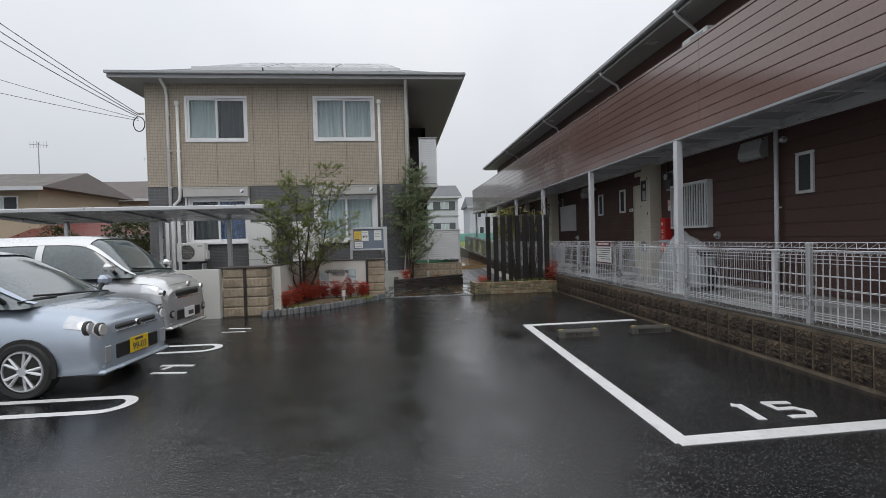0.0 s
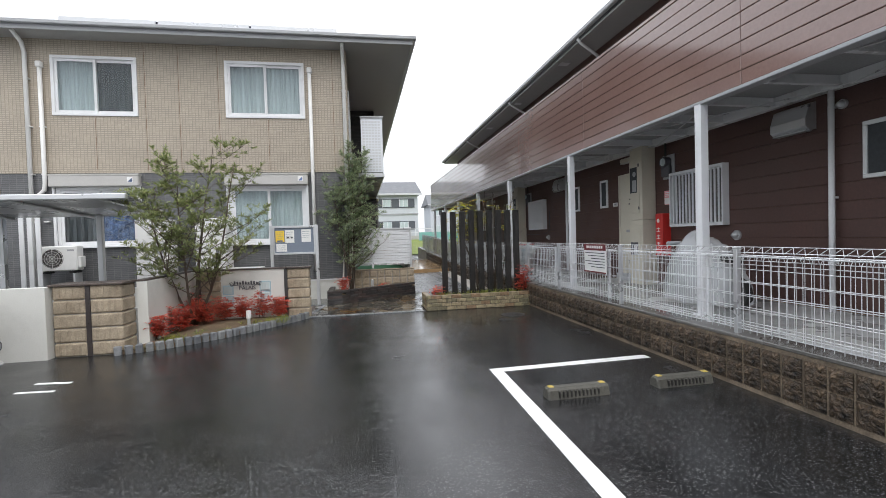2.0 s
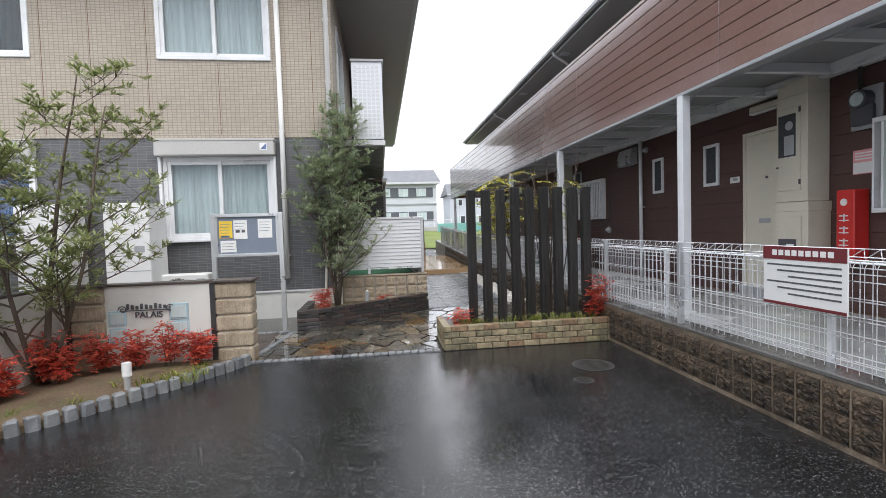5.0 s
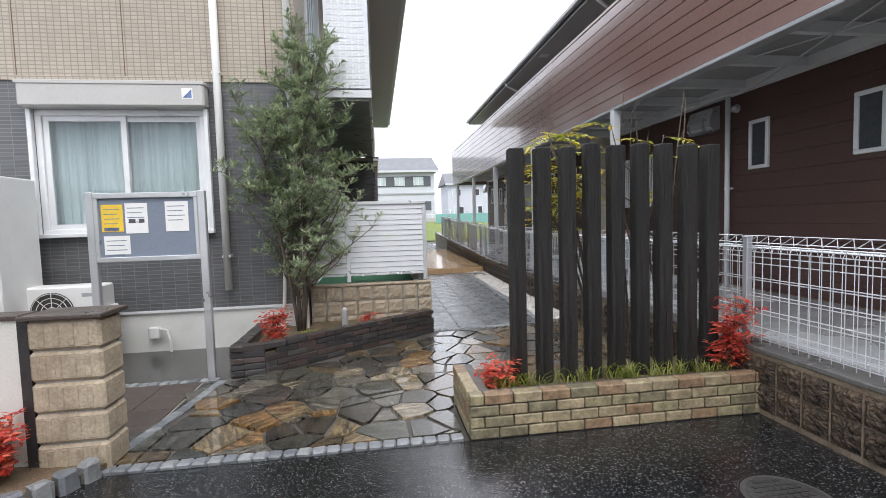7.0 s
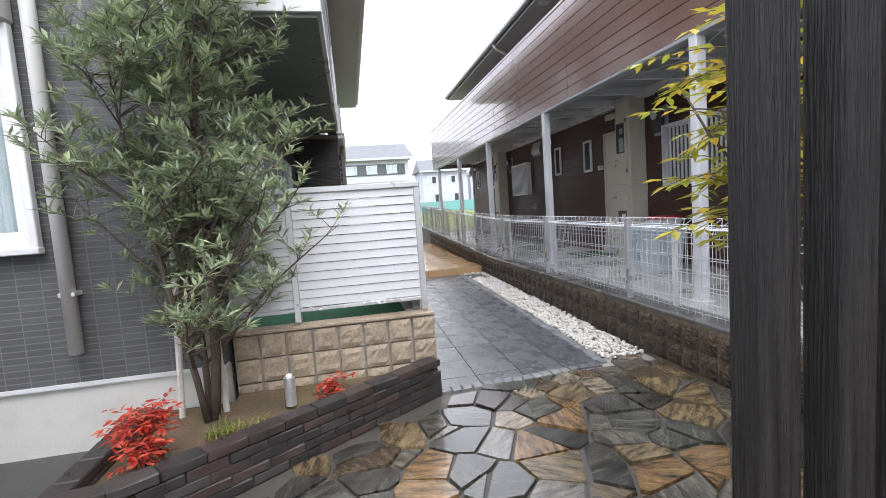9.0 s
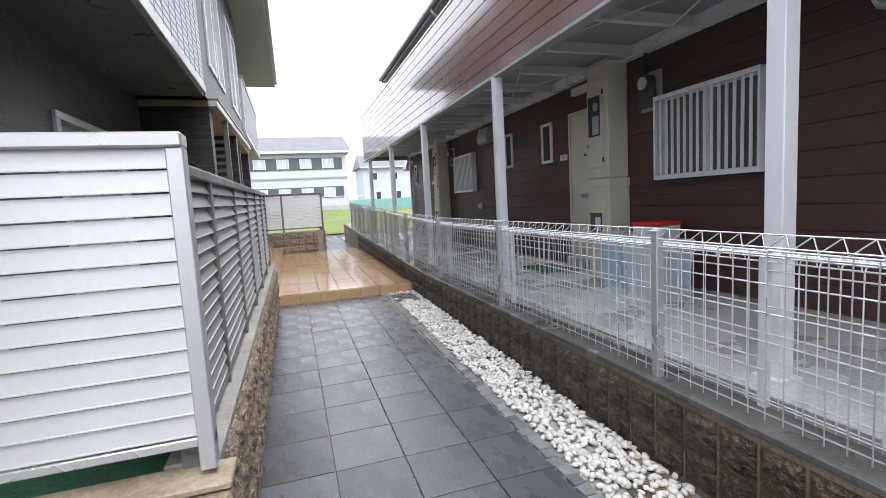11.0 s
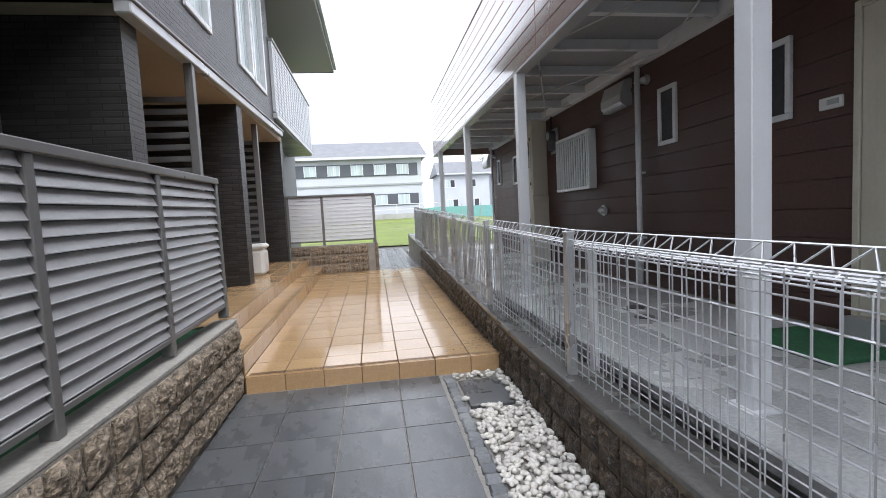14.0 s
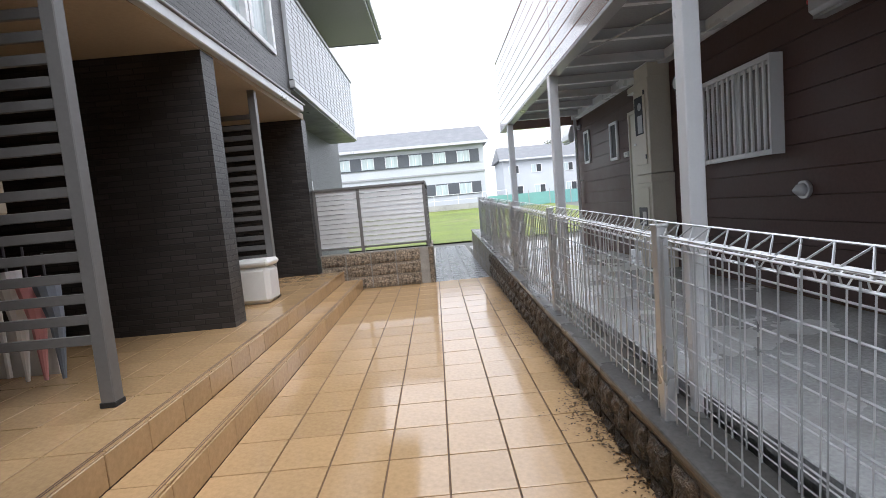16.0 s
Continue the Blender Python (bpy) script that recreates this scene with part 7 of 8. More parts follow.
def tree(label, at, stems, height, limb_len, limbs, twigs, leaves, ll_, lw, leafm, seed, low=0.25, lift=0.06, spread=0.35, trunk_r=0.045, sway=0.0):
    rnd = random.Random(seed)
    t = thing("tree", label, "tree", at=at)
    wood, crown = MB(), MB()
    stem_list = []
    for k in range(stems):
        a = rnd.uniform(0, 6.28)
        lean = spread * (0.35 if k == 0 else 1.0)
        pts = curve_pts(rnd, Vector((0.03 * math.cos(a), 0.03 * math.sin(a), -0.02)), Vector((math.cos(a) * lean + 0.12 * sway, math.sin(a) * lean, 1)), height * (1.0 if k == 0 else rnd.uniform(0.7, 0.92)), 9, 0.06, 0.10)
        stem_list.append(pts)
        part("trunk", MB().tube(pts, trunk_r * (1 if k == 0 else 0.7), 8, 0.006), M_BARK, t, smooth=True)
    for i in range(limbs):
        pts = rnd.choice(stem_list)
        f = low + (0.97 - low) * (i + rnd.random()) / limbs
        x = f * (len(pts) - 1)
        j = min(int(x), len(pts) - 2)
        p = pts[j].lerp(pts[j + 1], x - j)
        a = rnd.uniform(0, 6.28)
        L = limb_len * (1.15 - 0.75 * f) * rnd.uniform(0.7, 1.2)
        lp_ = curve_pts(rnd, p, Vector((math.cos(a) + sway, math.sin(a), rnd.uniform(0.3, 0.9))), L * (0.8 if sway and math.cos(a) < -0.3 else 1.0), 6, 0.12, lift)
        wood.tube(lp_, 0.012 * (1.2 - f), 5, 0.003, caps=False)
        for k in range(twigs):
            u = rnd.uniform(0.25, 1.0) * (len(lp_) - 1)
            j2 = min(int(u), len(lp_) - 2)
            q = lp_[j2].lerp(lp_[j2 + 1], u - j2)
            b = rnd.uniform(0, 6.28)
            tp_ = curve_pts(rnd, q, Vector((math.cos(b), math.sin(b), rnd.uniform(0.0, 1.0))), rnd.uniform(0.12, 0.30), 4, 0.15, lift)
            wood.tube(tp_, 0.0035, 3, 0.0015, caps=False)
            for m_ in range(leaves):
                w = rnd.uniform(0.3, 1.0) ** 0.6 * (len(tp_) - 1)
                j3 = min(int(w), len(tp_) - 2)
                r_ = tp_[j3].lerp(tp_[j3 + 1], w - j3)
                dd = (tp_[j3 + 1] - tp_[j3]).normalized()
                c_ = rnd.uniform(0, 6.28)
                side = Vector((math.cos(c_), math.sin(c_), rnd.uniform(-0.3, 0.6)))
                leaf(crown, r_, dd * 0.7 + side * 0.8, Vector((rnd.uniform(-0.4, 0.4), rnd.uniform(-0.4, 0.4), 1)), ll_ * rnd.uniform(0.7, 1.2), lw * rnd.uniform(0.8, 1.2))
    part("twig_work", wood, M_BARK, t)
    part("crown", crown, leafm, t)
    return t


tree("slender multi-stem tree with sparse olive leaves in the flower bed", pose(-2.42, 11.2, 0.10), 4, 3.2, 1.3, 62, 13, 16, 0.085, 0.022, M_OLIVE, 3, 0.16, 0.03, 0.45, 0.035, 0.2)
t2 = tree("bushy evergreen tree with narrow grey-green leaves in the stone planter", pose(0.23, 14.47, 0.22), 3, 3.75, 0.98, 88, 12, 15, 0.095, 0.020, M_DEEPLEAF, 8, 0.12, 0.05, 0.24, 0.036, 0.45)
for x0, x1 in ((0.05, 0.12), (0.34, 0.28)):
    sk = thing("tree_stake", "pale bamboo stake propping up the planter tree", "stake", "tree stakes")
    part("pole", MB().tube([(x0 - 0.06, 14.62, 0.2), (x1, 14.5, 1.9)], 0.022, 8), M_PEBBLE, sk)


def nandina(label, at, h, r, n, mat_=M_REDLEAF, leafl=0.058, seed=0, lo=0.25):
    rnd = random.Random(seed)
    s = thing("nandina_shrub", label, "shrub", "nandina shrubs", at=at)
    wood, lf = MB(), MB()
    for k in range(n):
        a = rnd.uniform(0, 6.28)
        pts = curve_pts(rnd, Vector((rnd.uniform(-0.04, 0.04), rnd.uniform(-0.04, 0.04), -0.02)), Vector((math.cos(a) * r / h * 0.8, math.sin(a) * r / h * 0.8, 1)), h * rnd.uniform(0.6, 1.0), 5, 0.08, 0.05)
        wood.tube(pts, 0.005, 4, 0.002, caps=False)
        for j in range(16):
            u = rnd.uniform(lo, 1.0) * (len(pts) - 1)
            i = min(int(u), len(pts) - 2)
            p = pts[i].lerp(pts[i + 1], u - i)
            b = rnd.uniform(0, 6.28)
            d = Vector((math.cos(b), math.sin(b), rnd.uniform(-0.1, 0.5)))
            tip = curve_pts(rnd, p, d, rnd.uniform(0.06, 0.16), 3, 0.15, -0.05)
            wood.tube(tip, 0.002, 3, 0.001, caps=False)
            for q in tip[1:]:
                for m_ in range(3):
                    c_ = rnd.uniform(0, 6.28)
                    leaf(lf, q, Vector((math.cos(c_), math.sin(c_), rnd.uniform(-0.5, 0.3))) + d * 0.5, Vector((rnd.uniform(-0.5, 0.5), rnd.uniform(-0.5, 0.5), 1)), leafl * rnd.uniform(0.7, 1.2), leafl * 0.38)
    part("stem_work", wood, M_BARK, s)
    part("foliage", lf, mat_, s)


RED = "low nandina shrub with bright red leaves in the flower bed"
for k, (x, y, h_, r_, n_) in enumerate(((-2.62, 10.1, 0.42, 0.20, 9), (-2.45, 10.65, 0.50, 0.24, 10), (-2.22, 11.1, 0.55, 0.22, 9), (-2.5, 11.45, 0.6, 0.2, 8), (-2.0, 11.5, 0.50, 0.18, 8),
                                        (-1.72, 11.58, 0.48, 0.17, 8), (-1.40, 11.62, 0.55, 0.10, 6), (-1.08, 11.58, 0.45, 0.18, 9))):
    nandina(RED, pose(x, y, 0.07), h_, r_, n_, seed=k)
nandina("small nandina with bright red leaves in the stone planter", pose(0.02, 13.88, 0.2), 0.46, 0.10, 5, seed=21)
nandina("tiny red nandina sprig by the block wall", pose(1.05, 14.72, 0.2), 0.15, 0.03, 1, seed=22)
nandina("tiny red nandina sprig beside the timber posts", pose(2.0, 12.05, 0.23), 0.26, 0.06, 3, seed=23)
nandina("red nandina shrub beside the timber posts and fence", pose(3.84, 11.97, 0.23), 0.66, 0.10, 7, seed=24)


def pinnate_shrub(label, at, limbs, seed, sprays):
    """A shrub of long bare limbs that end in sprays of compound leaves; limbs: (dx, dy, height) of each tip."""
    rnd = random.Random(seed)
    sh = thing("leafy_shrub", label, "shrub", "yellowing shrubs", at=at)
    wood, lf = MB(), MB()
    for dx, dy, h_ in limbs:
        n = 9
        pts = [Vector((dx * (k / n) ** 1.4 + rnd.uniform(-0.015, 0.015), dy * (k / n) ** 1.4 + rnd.uniform(-0.015, 0.015), h_ * (k / n) ** 0.85 - 0.03)) for k in range(n + 1)]
        part("limb", MB().tube(pts, 0.014, 6, 0.004), M_BARK, sh, smooth=True)
        for k in range(sprays):
            u = rnd.uniform(0.68, 1.0) * n
            j = min(int(u), n - 1)
            p = pts[j].lerp(pts[j + 1], u - j)
            a = rnd.uniform(0, 6.28)
            stalk = curve_pts(rnd, p, Vector((math.cos(a), math.sin(a), rnd.uniform(-0.1, 0.8))), rnd.uniform(0.22, 0.38), 6, 0.08, -0.10)
            wood.tube(stalk, 0.003, 4, 0.0012, caps=False)
            for i in range(1, 7):
                d = (stalk[i] - stalk[i - 1]).normalized()
                side = d.cross(Vector((0, 0, 1)))
                for sg_ in (-1, 1):
                    leaf(lf, stalk[i], d * 0.55 + side * sg_ + Vector((0, 0, rnd.uniform(-0.35, 0.1))), Vector((rnd.uniform(-0.3, 0.3), rnd.uniform(-0.3, 0.3), 1)), rnd.uniform(0.065, 0.10), rnd.uniform(0.026, 0.036))
            leaf(lf, stalk[-1], stalk[-1] - stalk[-2], Vector((0, 0, 1)), 0.09, 0.034)
    part("stalk_work", wood, M_BARK, sh)
    part("foliage", lf, M_YELLOWLEAF, sh)


pinnate_shrub("yellow-green shrub with compound leaves behind the timber posts", pose(3.0, 12.43, 0.22), [(-0.35, 0.25, 1.8), (-0.50, 0.12, 1.62), (-0.25, 0.35, 1.95), (-0.48, 0.30, 1.72), (-0.15, 0.20, 2.05), (-0.40, 0.05, 2.0)], 31, 12)
pinnate_shrub("thin yellowing shrub rising above the timber posts", pose(3.38, 12.43, 0.22), [(0.12, 0.05, 1.98), (-0.22, 0.04, 2.08), (0.3, 0.1, 2.0)], 32, 3)
bt = thing("bare_branch", "bare grey branches above the timber posts", "branch")
rnd = random.Random(4)
bw = MB()
for k in range(5):
    pts = curve_pts(rnd, Vector((3.3 + 0.1 * k, 12.42, 0.22)), Vector((rnd.uniform(-0.15, 0.15), rnd.uniform(-0.05, 0.1), 1)), rnd.uniform(2.1, 2.5), 8, 0.08, 0.04)
    bw.tube(pts, 0.011, 5, 0.003, caps=False)
    for j in (4, 5, 6):
        bw.tube(curve_pts(rnd, pts[j], Vector((rnd.uniform(-1, 1), rnd.uniform(-0.5, 0.5), 0.8)), 0.35, 4, 0.15, 0.02), 0.005, 4, 0.002, caps=False)
part("twig_work", bw, M_BARK, bt)


def tufts(name, label, spots, h_, n, seed):
    rnd = random.Random(seed)
    mb = MB()
    for x, y, z in spots:
        for k in range(n):
            a = rnd.uniform(0, 6.28)
            p = Vector((x + rnd.uniform(-0.05, 0.05), y + rnd.uniform(-0.05, 0.05), z))
            d = Vector((math.cos(a) * 0.6, math.sin(a) * 0.6, 1)).normalized()
            L = h_ * rnd.uniform(0.5, 1.2)
            s = d.cross(Vector((0, 0, 1))).normalized() * 0.0035
            m_ = p + d * L * 0.6
            e = p + d * L * 0.9 + Vector((math.cos(a), math.sin(a), -0.35)) * L * 0.3
            n0 = len(mb.v)
            mb.v += [tuple(p - s), tuple(p + s), tuple(m_ + s), tuple(m_ - s), tuple(e)]
            mb.f += [[n0, n0 + 1, n0 + 2, n0 + 3], [n0 + 3, n0 + 2, n0 + 4]]
    tagged(part(name, mb, M_GRASS), label, "grass", kind="stuff")


rnd = random.Random(17)
tufts("grass_tufts", "yellow-green grass tufts along the brick planter", [(rnd.uniform(2.0, 3.85), rnd.uniform(11.88, 12.02), 0.25) for k in range(34)], 0.16, 14, 1)
tufts("grass_tufts", "pale grass tufts along the flower bed edging", [(-2.3 + 0.3 * k * 0.9 + rnd.uniform(-0.1, 0.1), 9.95 + 0.27 * k + rnd.uniform(-0.05, 0.15), 0.07) for k in range(6)] + [(rnd.uniform(-1.4, -0.85), rnd.uniform(10.9, 11.3), 0.08) for k in range(14)] + [(rnd.uniform(-2.5, -2.1), rnd.uniform(9.85, 10.1), 0.07) for k in range(8)], 0.13, 14, 2)
tufts("grass_tufts", "small green grass tufts in the stone planter", [(rnd.uniform(0.2, 0.55), rnd.uniform(14.1, 14.35), 0.22) for k in range(9)], 0.08, 14, 3)
lawn_rnd = random.Random(3)
tufts("lawn_grass", "short grass of the lawn behind the path", [(lawn_rnd.uniform(1.5, 6), 35.3 + lawn_rnd.random() ** 2 * 12, 0.3) for k in range(500)], 0.10, 6, 5)
# fallen wet leaves on the terrace edge
M_LITTER = leaf_mat("wet_leaf_litter", (0.05, 0.03, 0.015), (0.09, 0.055, 0.025), (0.14, 0.085, 0.035))
lt = MB()
for k in range(2600):
    y = 20.9 + 6 * rnd.random()
    clump = 0.5 + 0.5 * math.sin(y * 3.1) * math.sin(y * 1.3)
    x = 3.925 - abs(rnd.gauss(0, 0.035 + 0.17 * max(0, 2 * clump - 0.8)))
    leaf(lt, Vector((x, y, 0.184 + tz(y) + rnd.uniform(0, 0.008))), Vector((rnd.uniform(-1, 1), rnd.uniform(-1, 1), 0.05)), Vector((0, 0, 1)), rnd.uniform(0.008, 0.03), rnd.uniform(0.006, 0.014))
tagged(part("leaf_litter", lt, M_LITTER), "wet brown leaf litter along the terrace edge", "leaf litter", kind="stuff")
lt = MB()
for k in range(160):
    a, b = rnd.uniform(-2.6, -0.8), rnd.uniform(10.0, 11.8)
    if b > 9.7 + (a + 2.8) * 1.05:
        leaf(lt, Vector((a, b, 0.11)), Vector((rnd.uniform(-1, 1), rnd.uniform(-1, 1), 0.05)), Vector((0, 0, 1)), rnd.uniform(0.03, 0.06), rnd.uniform(0.012, 0.02))
tagged(part("leaf_litter", lt, M_LITTER), "brown leaf litter on the flower bed soil", "leaf litter", kind="stuff")


# ---- cars ----
def car_paint(name, base, rough=0.25):
    return surf(name, base, rough, 0.03, 1, 60, 0.0, metal=0.5, rvary=0.05, coat=1.0)


M_SILVERBLUE = car_paint("silver_blue_paint", (0.48, 0.55, 0.64))
M_SILVERGREY = car_paint("grey_silver_paint", (0.50, 0.51, 0.53))
M_PEARL = car_paint("white_pearl_paint", (0.84, 0.85, 0.84))
M_CARGLASS = surf("tinted_car_glass", (0.10, 0.125, 0.13), 0.05, 0.15, 1, 20, 0.0, coat=1.0, spec=1.0)
M_LENS = surf("clear_lamp_lens", (0.72, 0.74, 0.76), 0.08, 0.1, 8, 30, 0.1, metal=0.6)
M_PLATE_Y = surf("yellow_plate", (0.80, 0.56, 0.03), 0.4, 0.03, 3, 50, 0.0)


def keyed(keys, x):
    """Smooth value at x out of (x, value) keys, in falling x."""
    for (xa, va), (xb, vb) in zip(keys[:-1], keys[1:]):
        if xb <= x <= xa:
            t_ = (xa - x) / (xa - xb)
            return va + (vb - va) * t_
    return keys[0][1] if x > keys[0][0] else keys[-1][1]


def skin(fn, xs, ss, cap=False):
    """A patch of the surface fn(x, s)."""
    mb = MB()
    n = len(ss)
    for x in xs:
        mb.v += [tuple(fn(x, s)) for s in ss]
    for i in range(len(xs) - 1):
        for j in range(n - 1):
            p = i * n + j
            mb.f.append([p, p + 1, p + 1 + n, p + n])
    if cap:
        mb.f.append(list(range(n)))
        mb.f.append([(len(xs) - 1) * n + j for j in range(n)])
    return mb


def span(a, b, n):
    return [a + (b - a) * k / n for k in range(n + 1)]


def kei_car(at, label, paint, upper, H, tall, plate_mat, plate_text, round_front):
    """A small car whose nose points to +x; x = 0 is the front bumper, the ground is z = 0."""
    c = thing("car", label, "car", at=at)
    if tall:
        top = [(0.0, 0.60), (-0.03, 0.74), (-0.08, 0.86), (-0.16, 0.935), (-0.3, 0.98), (-0.5, 1.01), (-0.72, 1.03), (-3.3, 1.03), (-3.36, 0.9)]
        roofk = [(-0.52, 1.02), (-0.68, 1.14), (-0.92, 1.38), (-1.08, 1.53), (-1.2, H - 0.035), (-1.4, H - 0.008), (-1.8, H), (-2.8, H - 0.01), (-3.15, H - 0.06), (-3.3, 1.3), (-3.34, 1.02)]
        zb, xw, xr = 1.02, -0.52, -1.16
    else:
        top = [(0.0, 0.57), (-0.03, 0.67), (-0.08, 0.745), (-0.16, 0.795), (-0.35, 0.84), (-0.6, 0.875), (-0.85, 0.90), (-3.3, 0.93), (-3.36, 0.8)]
        roofk = [(-0.66, 0.885), (-0.85, 1.00), (-1.15, 1.19), (-1.4, 1.32), (-1.55, H - 0.04), (-1.75, H - 0.01), (-2.1, H), (-2.8, H - 0.02), (-3.1, H - 0.09), (-3.3, 1.1), (-3.34, 0.92)]
        zb, xw, xr = 0.90, -0.66, -1.52
    wid = [(0.0, 0.56), (-0.03, 0.62), (-0.08, 0.66), (-0.18, 0.70), (-0.35, 0.73), (-0.6, 0.738), (-3.0, 0.735), (-3.36, 0.68)]

    def body(x, s, off=0.0):
        w, zt = keyed(wid, x) + off, keyed(top, x) + off
        z0 = 0.20
        ph = abs(s) * math.pi / 2
        y = w * math.sin(ph) ** 0.42
        z = z0 + (zt - z0) * math.cos(ph) ** 0.38
        y *= 1 - 0.05 * max(0, (0.42 - z) / 0.22)
        return (x + off, math.copysign(y, s), z)

    def cabin(x, s, off=0.0):
        zt = max(zb + 0.002, keyed(roofk, x))
        ph = abs(s) * math.pi / 2
        k = math.cos(ph) ** 0.42
        y = (0.60 + 0.10 * (1 - k)) * math.sin(ph) ** 0.40
        z = (zb - 0.03) + (zt - zb + 0.03) * k + 0.02 * k * (1 - abs(s))
        y, z = y + off * math.sin(ph), z + off * math.cos(ph)
        return (x + off * 0.6, math.copysign(y, s), z)

    bx = span(0, -0.12, 8) + span(-0.14, -0.9, 14) + span(-1.0, -3.36, 12)
    cx = span(xw, xr - 0.1, 14) + span(xr - 0.2, -3.34, 14)
    part("body", skin(body, bx, span(-1, 1, 36), True), paint, c, smooth=True)
    part("glazing", skin(cabin, cx, span(-1, 1, 30), True), M_CARGLASS, c, "dark tinted glass", smooth=True)
    part("roof", skin(lambda x, s: cabin(x, s, 0.012), span(xr, -3.2, 14), span(-0.60, 0.60, 16)), upper, c, smooth=True)
    for s in (-1, 1):
        part("front_pillar", skin(lambda x, q: cabin(x, s * q, 0.012), span(xw + 0.02, xr - 0.02, 10), span(0.50, 0.63, 3)), upper, c, smooth=True)
        part("centre_pillar", skin(lambda x, q: cabin(x, s * q, 0.008), span(-1.78, -1.88, 2), span(0.55, 1.0, 6)), M_BLACK if not tall else upper, c, smooth=True)
        part("rear_pillar", skin(lambda x, q: cabin(x, s * q, 0.012), span(-2.95, -3.25, 3), span(0.5, 1.0, 6)), upper, c, smooth=True)
        mir = part("mirror", MB().box(xw - 0.28, xw - 0.14, s * 0.80 - 0.085, s * 0.80 + 0.085, zb + 0.07, zb + 0.20, 0.045), upper, c)
        part("mirror_arm", MB().tube([(xw - 0.2, s * 0.66, zb + 0.03), (xw - 0.2, s * 0.76, zb + 0.10)], 0.025, 8), M_BLACK, mir)
        if tall:
            head = part("headlight", skin(lambda x, q: body(x, s * q, 0.010), span(-0.03, -0.36, 8), span(0.54, 0.74, 6)), M_LENS, c, "clear almond headlight", smooth=True)
            p = body(-0.09, s * 0.62, 0.0)
            part("lamp_bowl", MB().tube([(p[0] - 0.02, p[1], p[2]), (p[0] + 0.035, p[1] + s * 0.005, p[2])], 0.055, 18, 0.045), M_CHROME, head)
            part("fog_lamp", MB().tube([(-0.06, s * 0.52, 0.40), (0.012, s * 0.52, 0.40)], 0.06, 18), M_BLACK, c)
            part("fog_lens", MB().tube([(0.0, s * 0.52, 0.40), (0.02, s * 0.52, 0.40)], 0.042, 18), M_LENS, c)
        else:
            head = part("headlight", skin(lambda x, q: body(x, s * q, 0.008), span(-0.02, -0.30, 8), span(0.42, 0.70, 6)), M_LENS, c, "clear twin headlight", smooth=True)
            for xx, q in ((-0.035, 0.50), (-0.10, 0.62)):
                p = body(xx, s * q, 0.0)
                part("lamp_bowl", MB().tube([(p[0] - 0.03, p[1], p[2]), (p[0] + 0.03, p[1], p[2] + 0.005)], 0.062, 20, 0.055), M_PEARL, head)
                part("lamp_rim", MB().tube([(p[0] - 0.02, p[1], p[2]), (p[0] + 0.012, p[1], p[2] + 0.002)], 0.072, 20), M_IRON, head)
            part("fog_lamp", MB().box(-0.08, 0.006, s * 0.44, s * 0.56, 0.27, 0.46, 0.02), M_LENS, c)
        for wx in (-0.64, -2.87):
            wheel = thing_part("wheel", c, pose(wx, s * 0.685, 0.275))
            part("tyre", ring_mesh(0.275, 0.21, 0.16), M_BLACK, wheel)
            part("rim", ring_mesh(0.215, 0.18, 0.15), M_LENS, wheel)
            part("hub", MB().tube([(0, s * 0.03, 0), (0, s * 0.078, 0)], 0.045, 14), M_LENS, wheel)
            for q in range(5):
                a = q * 1.2566
                for off in (-0.2, 0.2):
                    part("spoke", MB().tube([(0.035 * math.cos(a), s * 0.066, 0.035 * math.sin(a)), (0.19 * math.cos(a + off), s * 0.06, 0.19 * math.sin(a + off))], 0.016, 6), M_LENS, wheel)
            part("brake_disc", MB().tube([(0, s * -0.02, 0), (0, s * 0.0, 0)], 0.165, 20), M_IRON, wheel)
            part("arch", arch_mesh(0.31, s), M_BLACK, c, at=pose(wx, s * 0.745, 0.275))
    gz = 0.60 if not tall else 0.70
    part("grille", MB().box(-0.10, 0.006, -0.36, 0.36, gz - (0.022 if not tall else 0.05), gz + 0.035, 0.02), M_BLACK, c)
    part("grille_trim", MB().box(-0.08, 0.012, -0.37, 0.37, gz - (0.036 if not tall else 0.072), gz - (0.024 if not tall else 0.052), 0.004), M_CHROME, c)
    part("badge", MB().tube([(-0.01, 0, gz + (0.005 if not tall else 0.13)), (0.02, 0, gz + (0.005 if not tall else 0.13))], 0.042, 16), M_CHROME, c)
    part("lower_grille", MB().box(-0.10, 0.006, -0.40, 0.40, 0.26, 0.46, 0.03), M_BLACK, c)
    part("front_lip", MB().box(-0.30, 0.025, -0.60, 0.60, 0.165, 0.215, 0.02), upper if tall else paint, c)
    if tall:
        part("bonnet_panel", skin(lambda x, s: body(x, s, 0.006), span(-0.035, -0.70, 10), span(-0.52, 0.52, 12)), upper, c, smooth=True)
    plate = part("number_plate", MB().box(0.008, 0.018, -0.165, 0.165, 0.29, 0.455, 0.004), plate_mat, c, "number plate")
    if plate_text:
        tm_ = text_mesh(plate_text, 0.11, 0.001)
        tm_.materials.append(M_INK)
        part("plate_number", tm_, M_INK, plate, at=pose(0.02, 0.0, 0.315, 90, 0, 90))
        part("plate_line", MB().box(0.0185, 0.02, -0.08, 0.06, 0.415, 0.44), M_INK, plate)
    else:
        part("plate_number", MB().box(0.0185, 0.02, -0.05, 0.12, 0.325, 0.39), M_INK, plate)
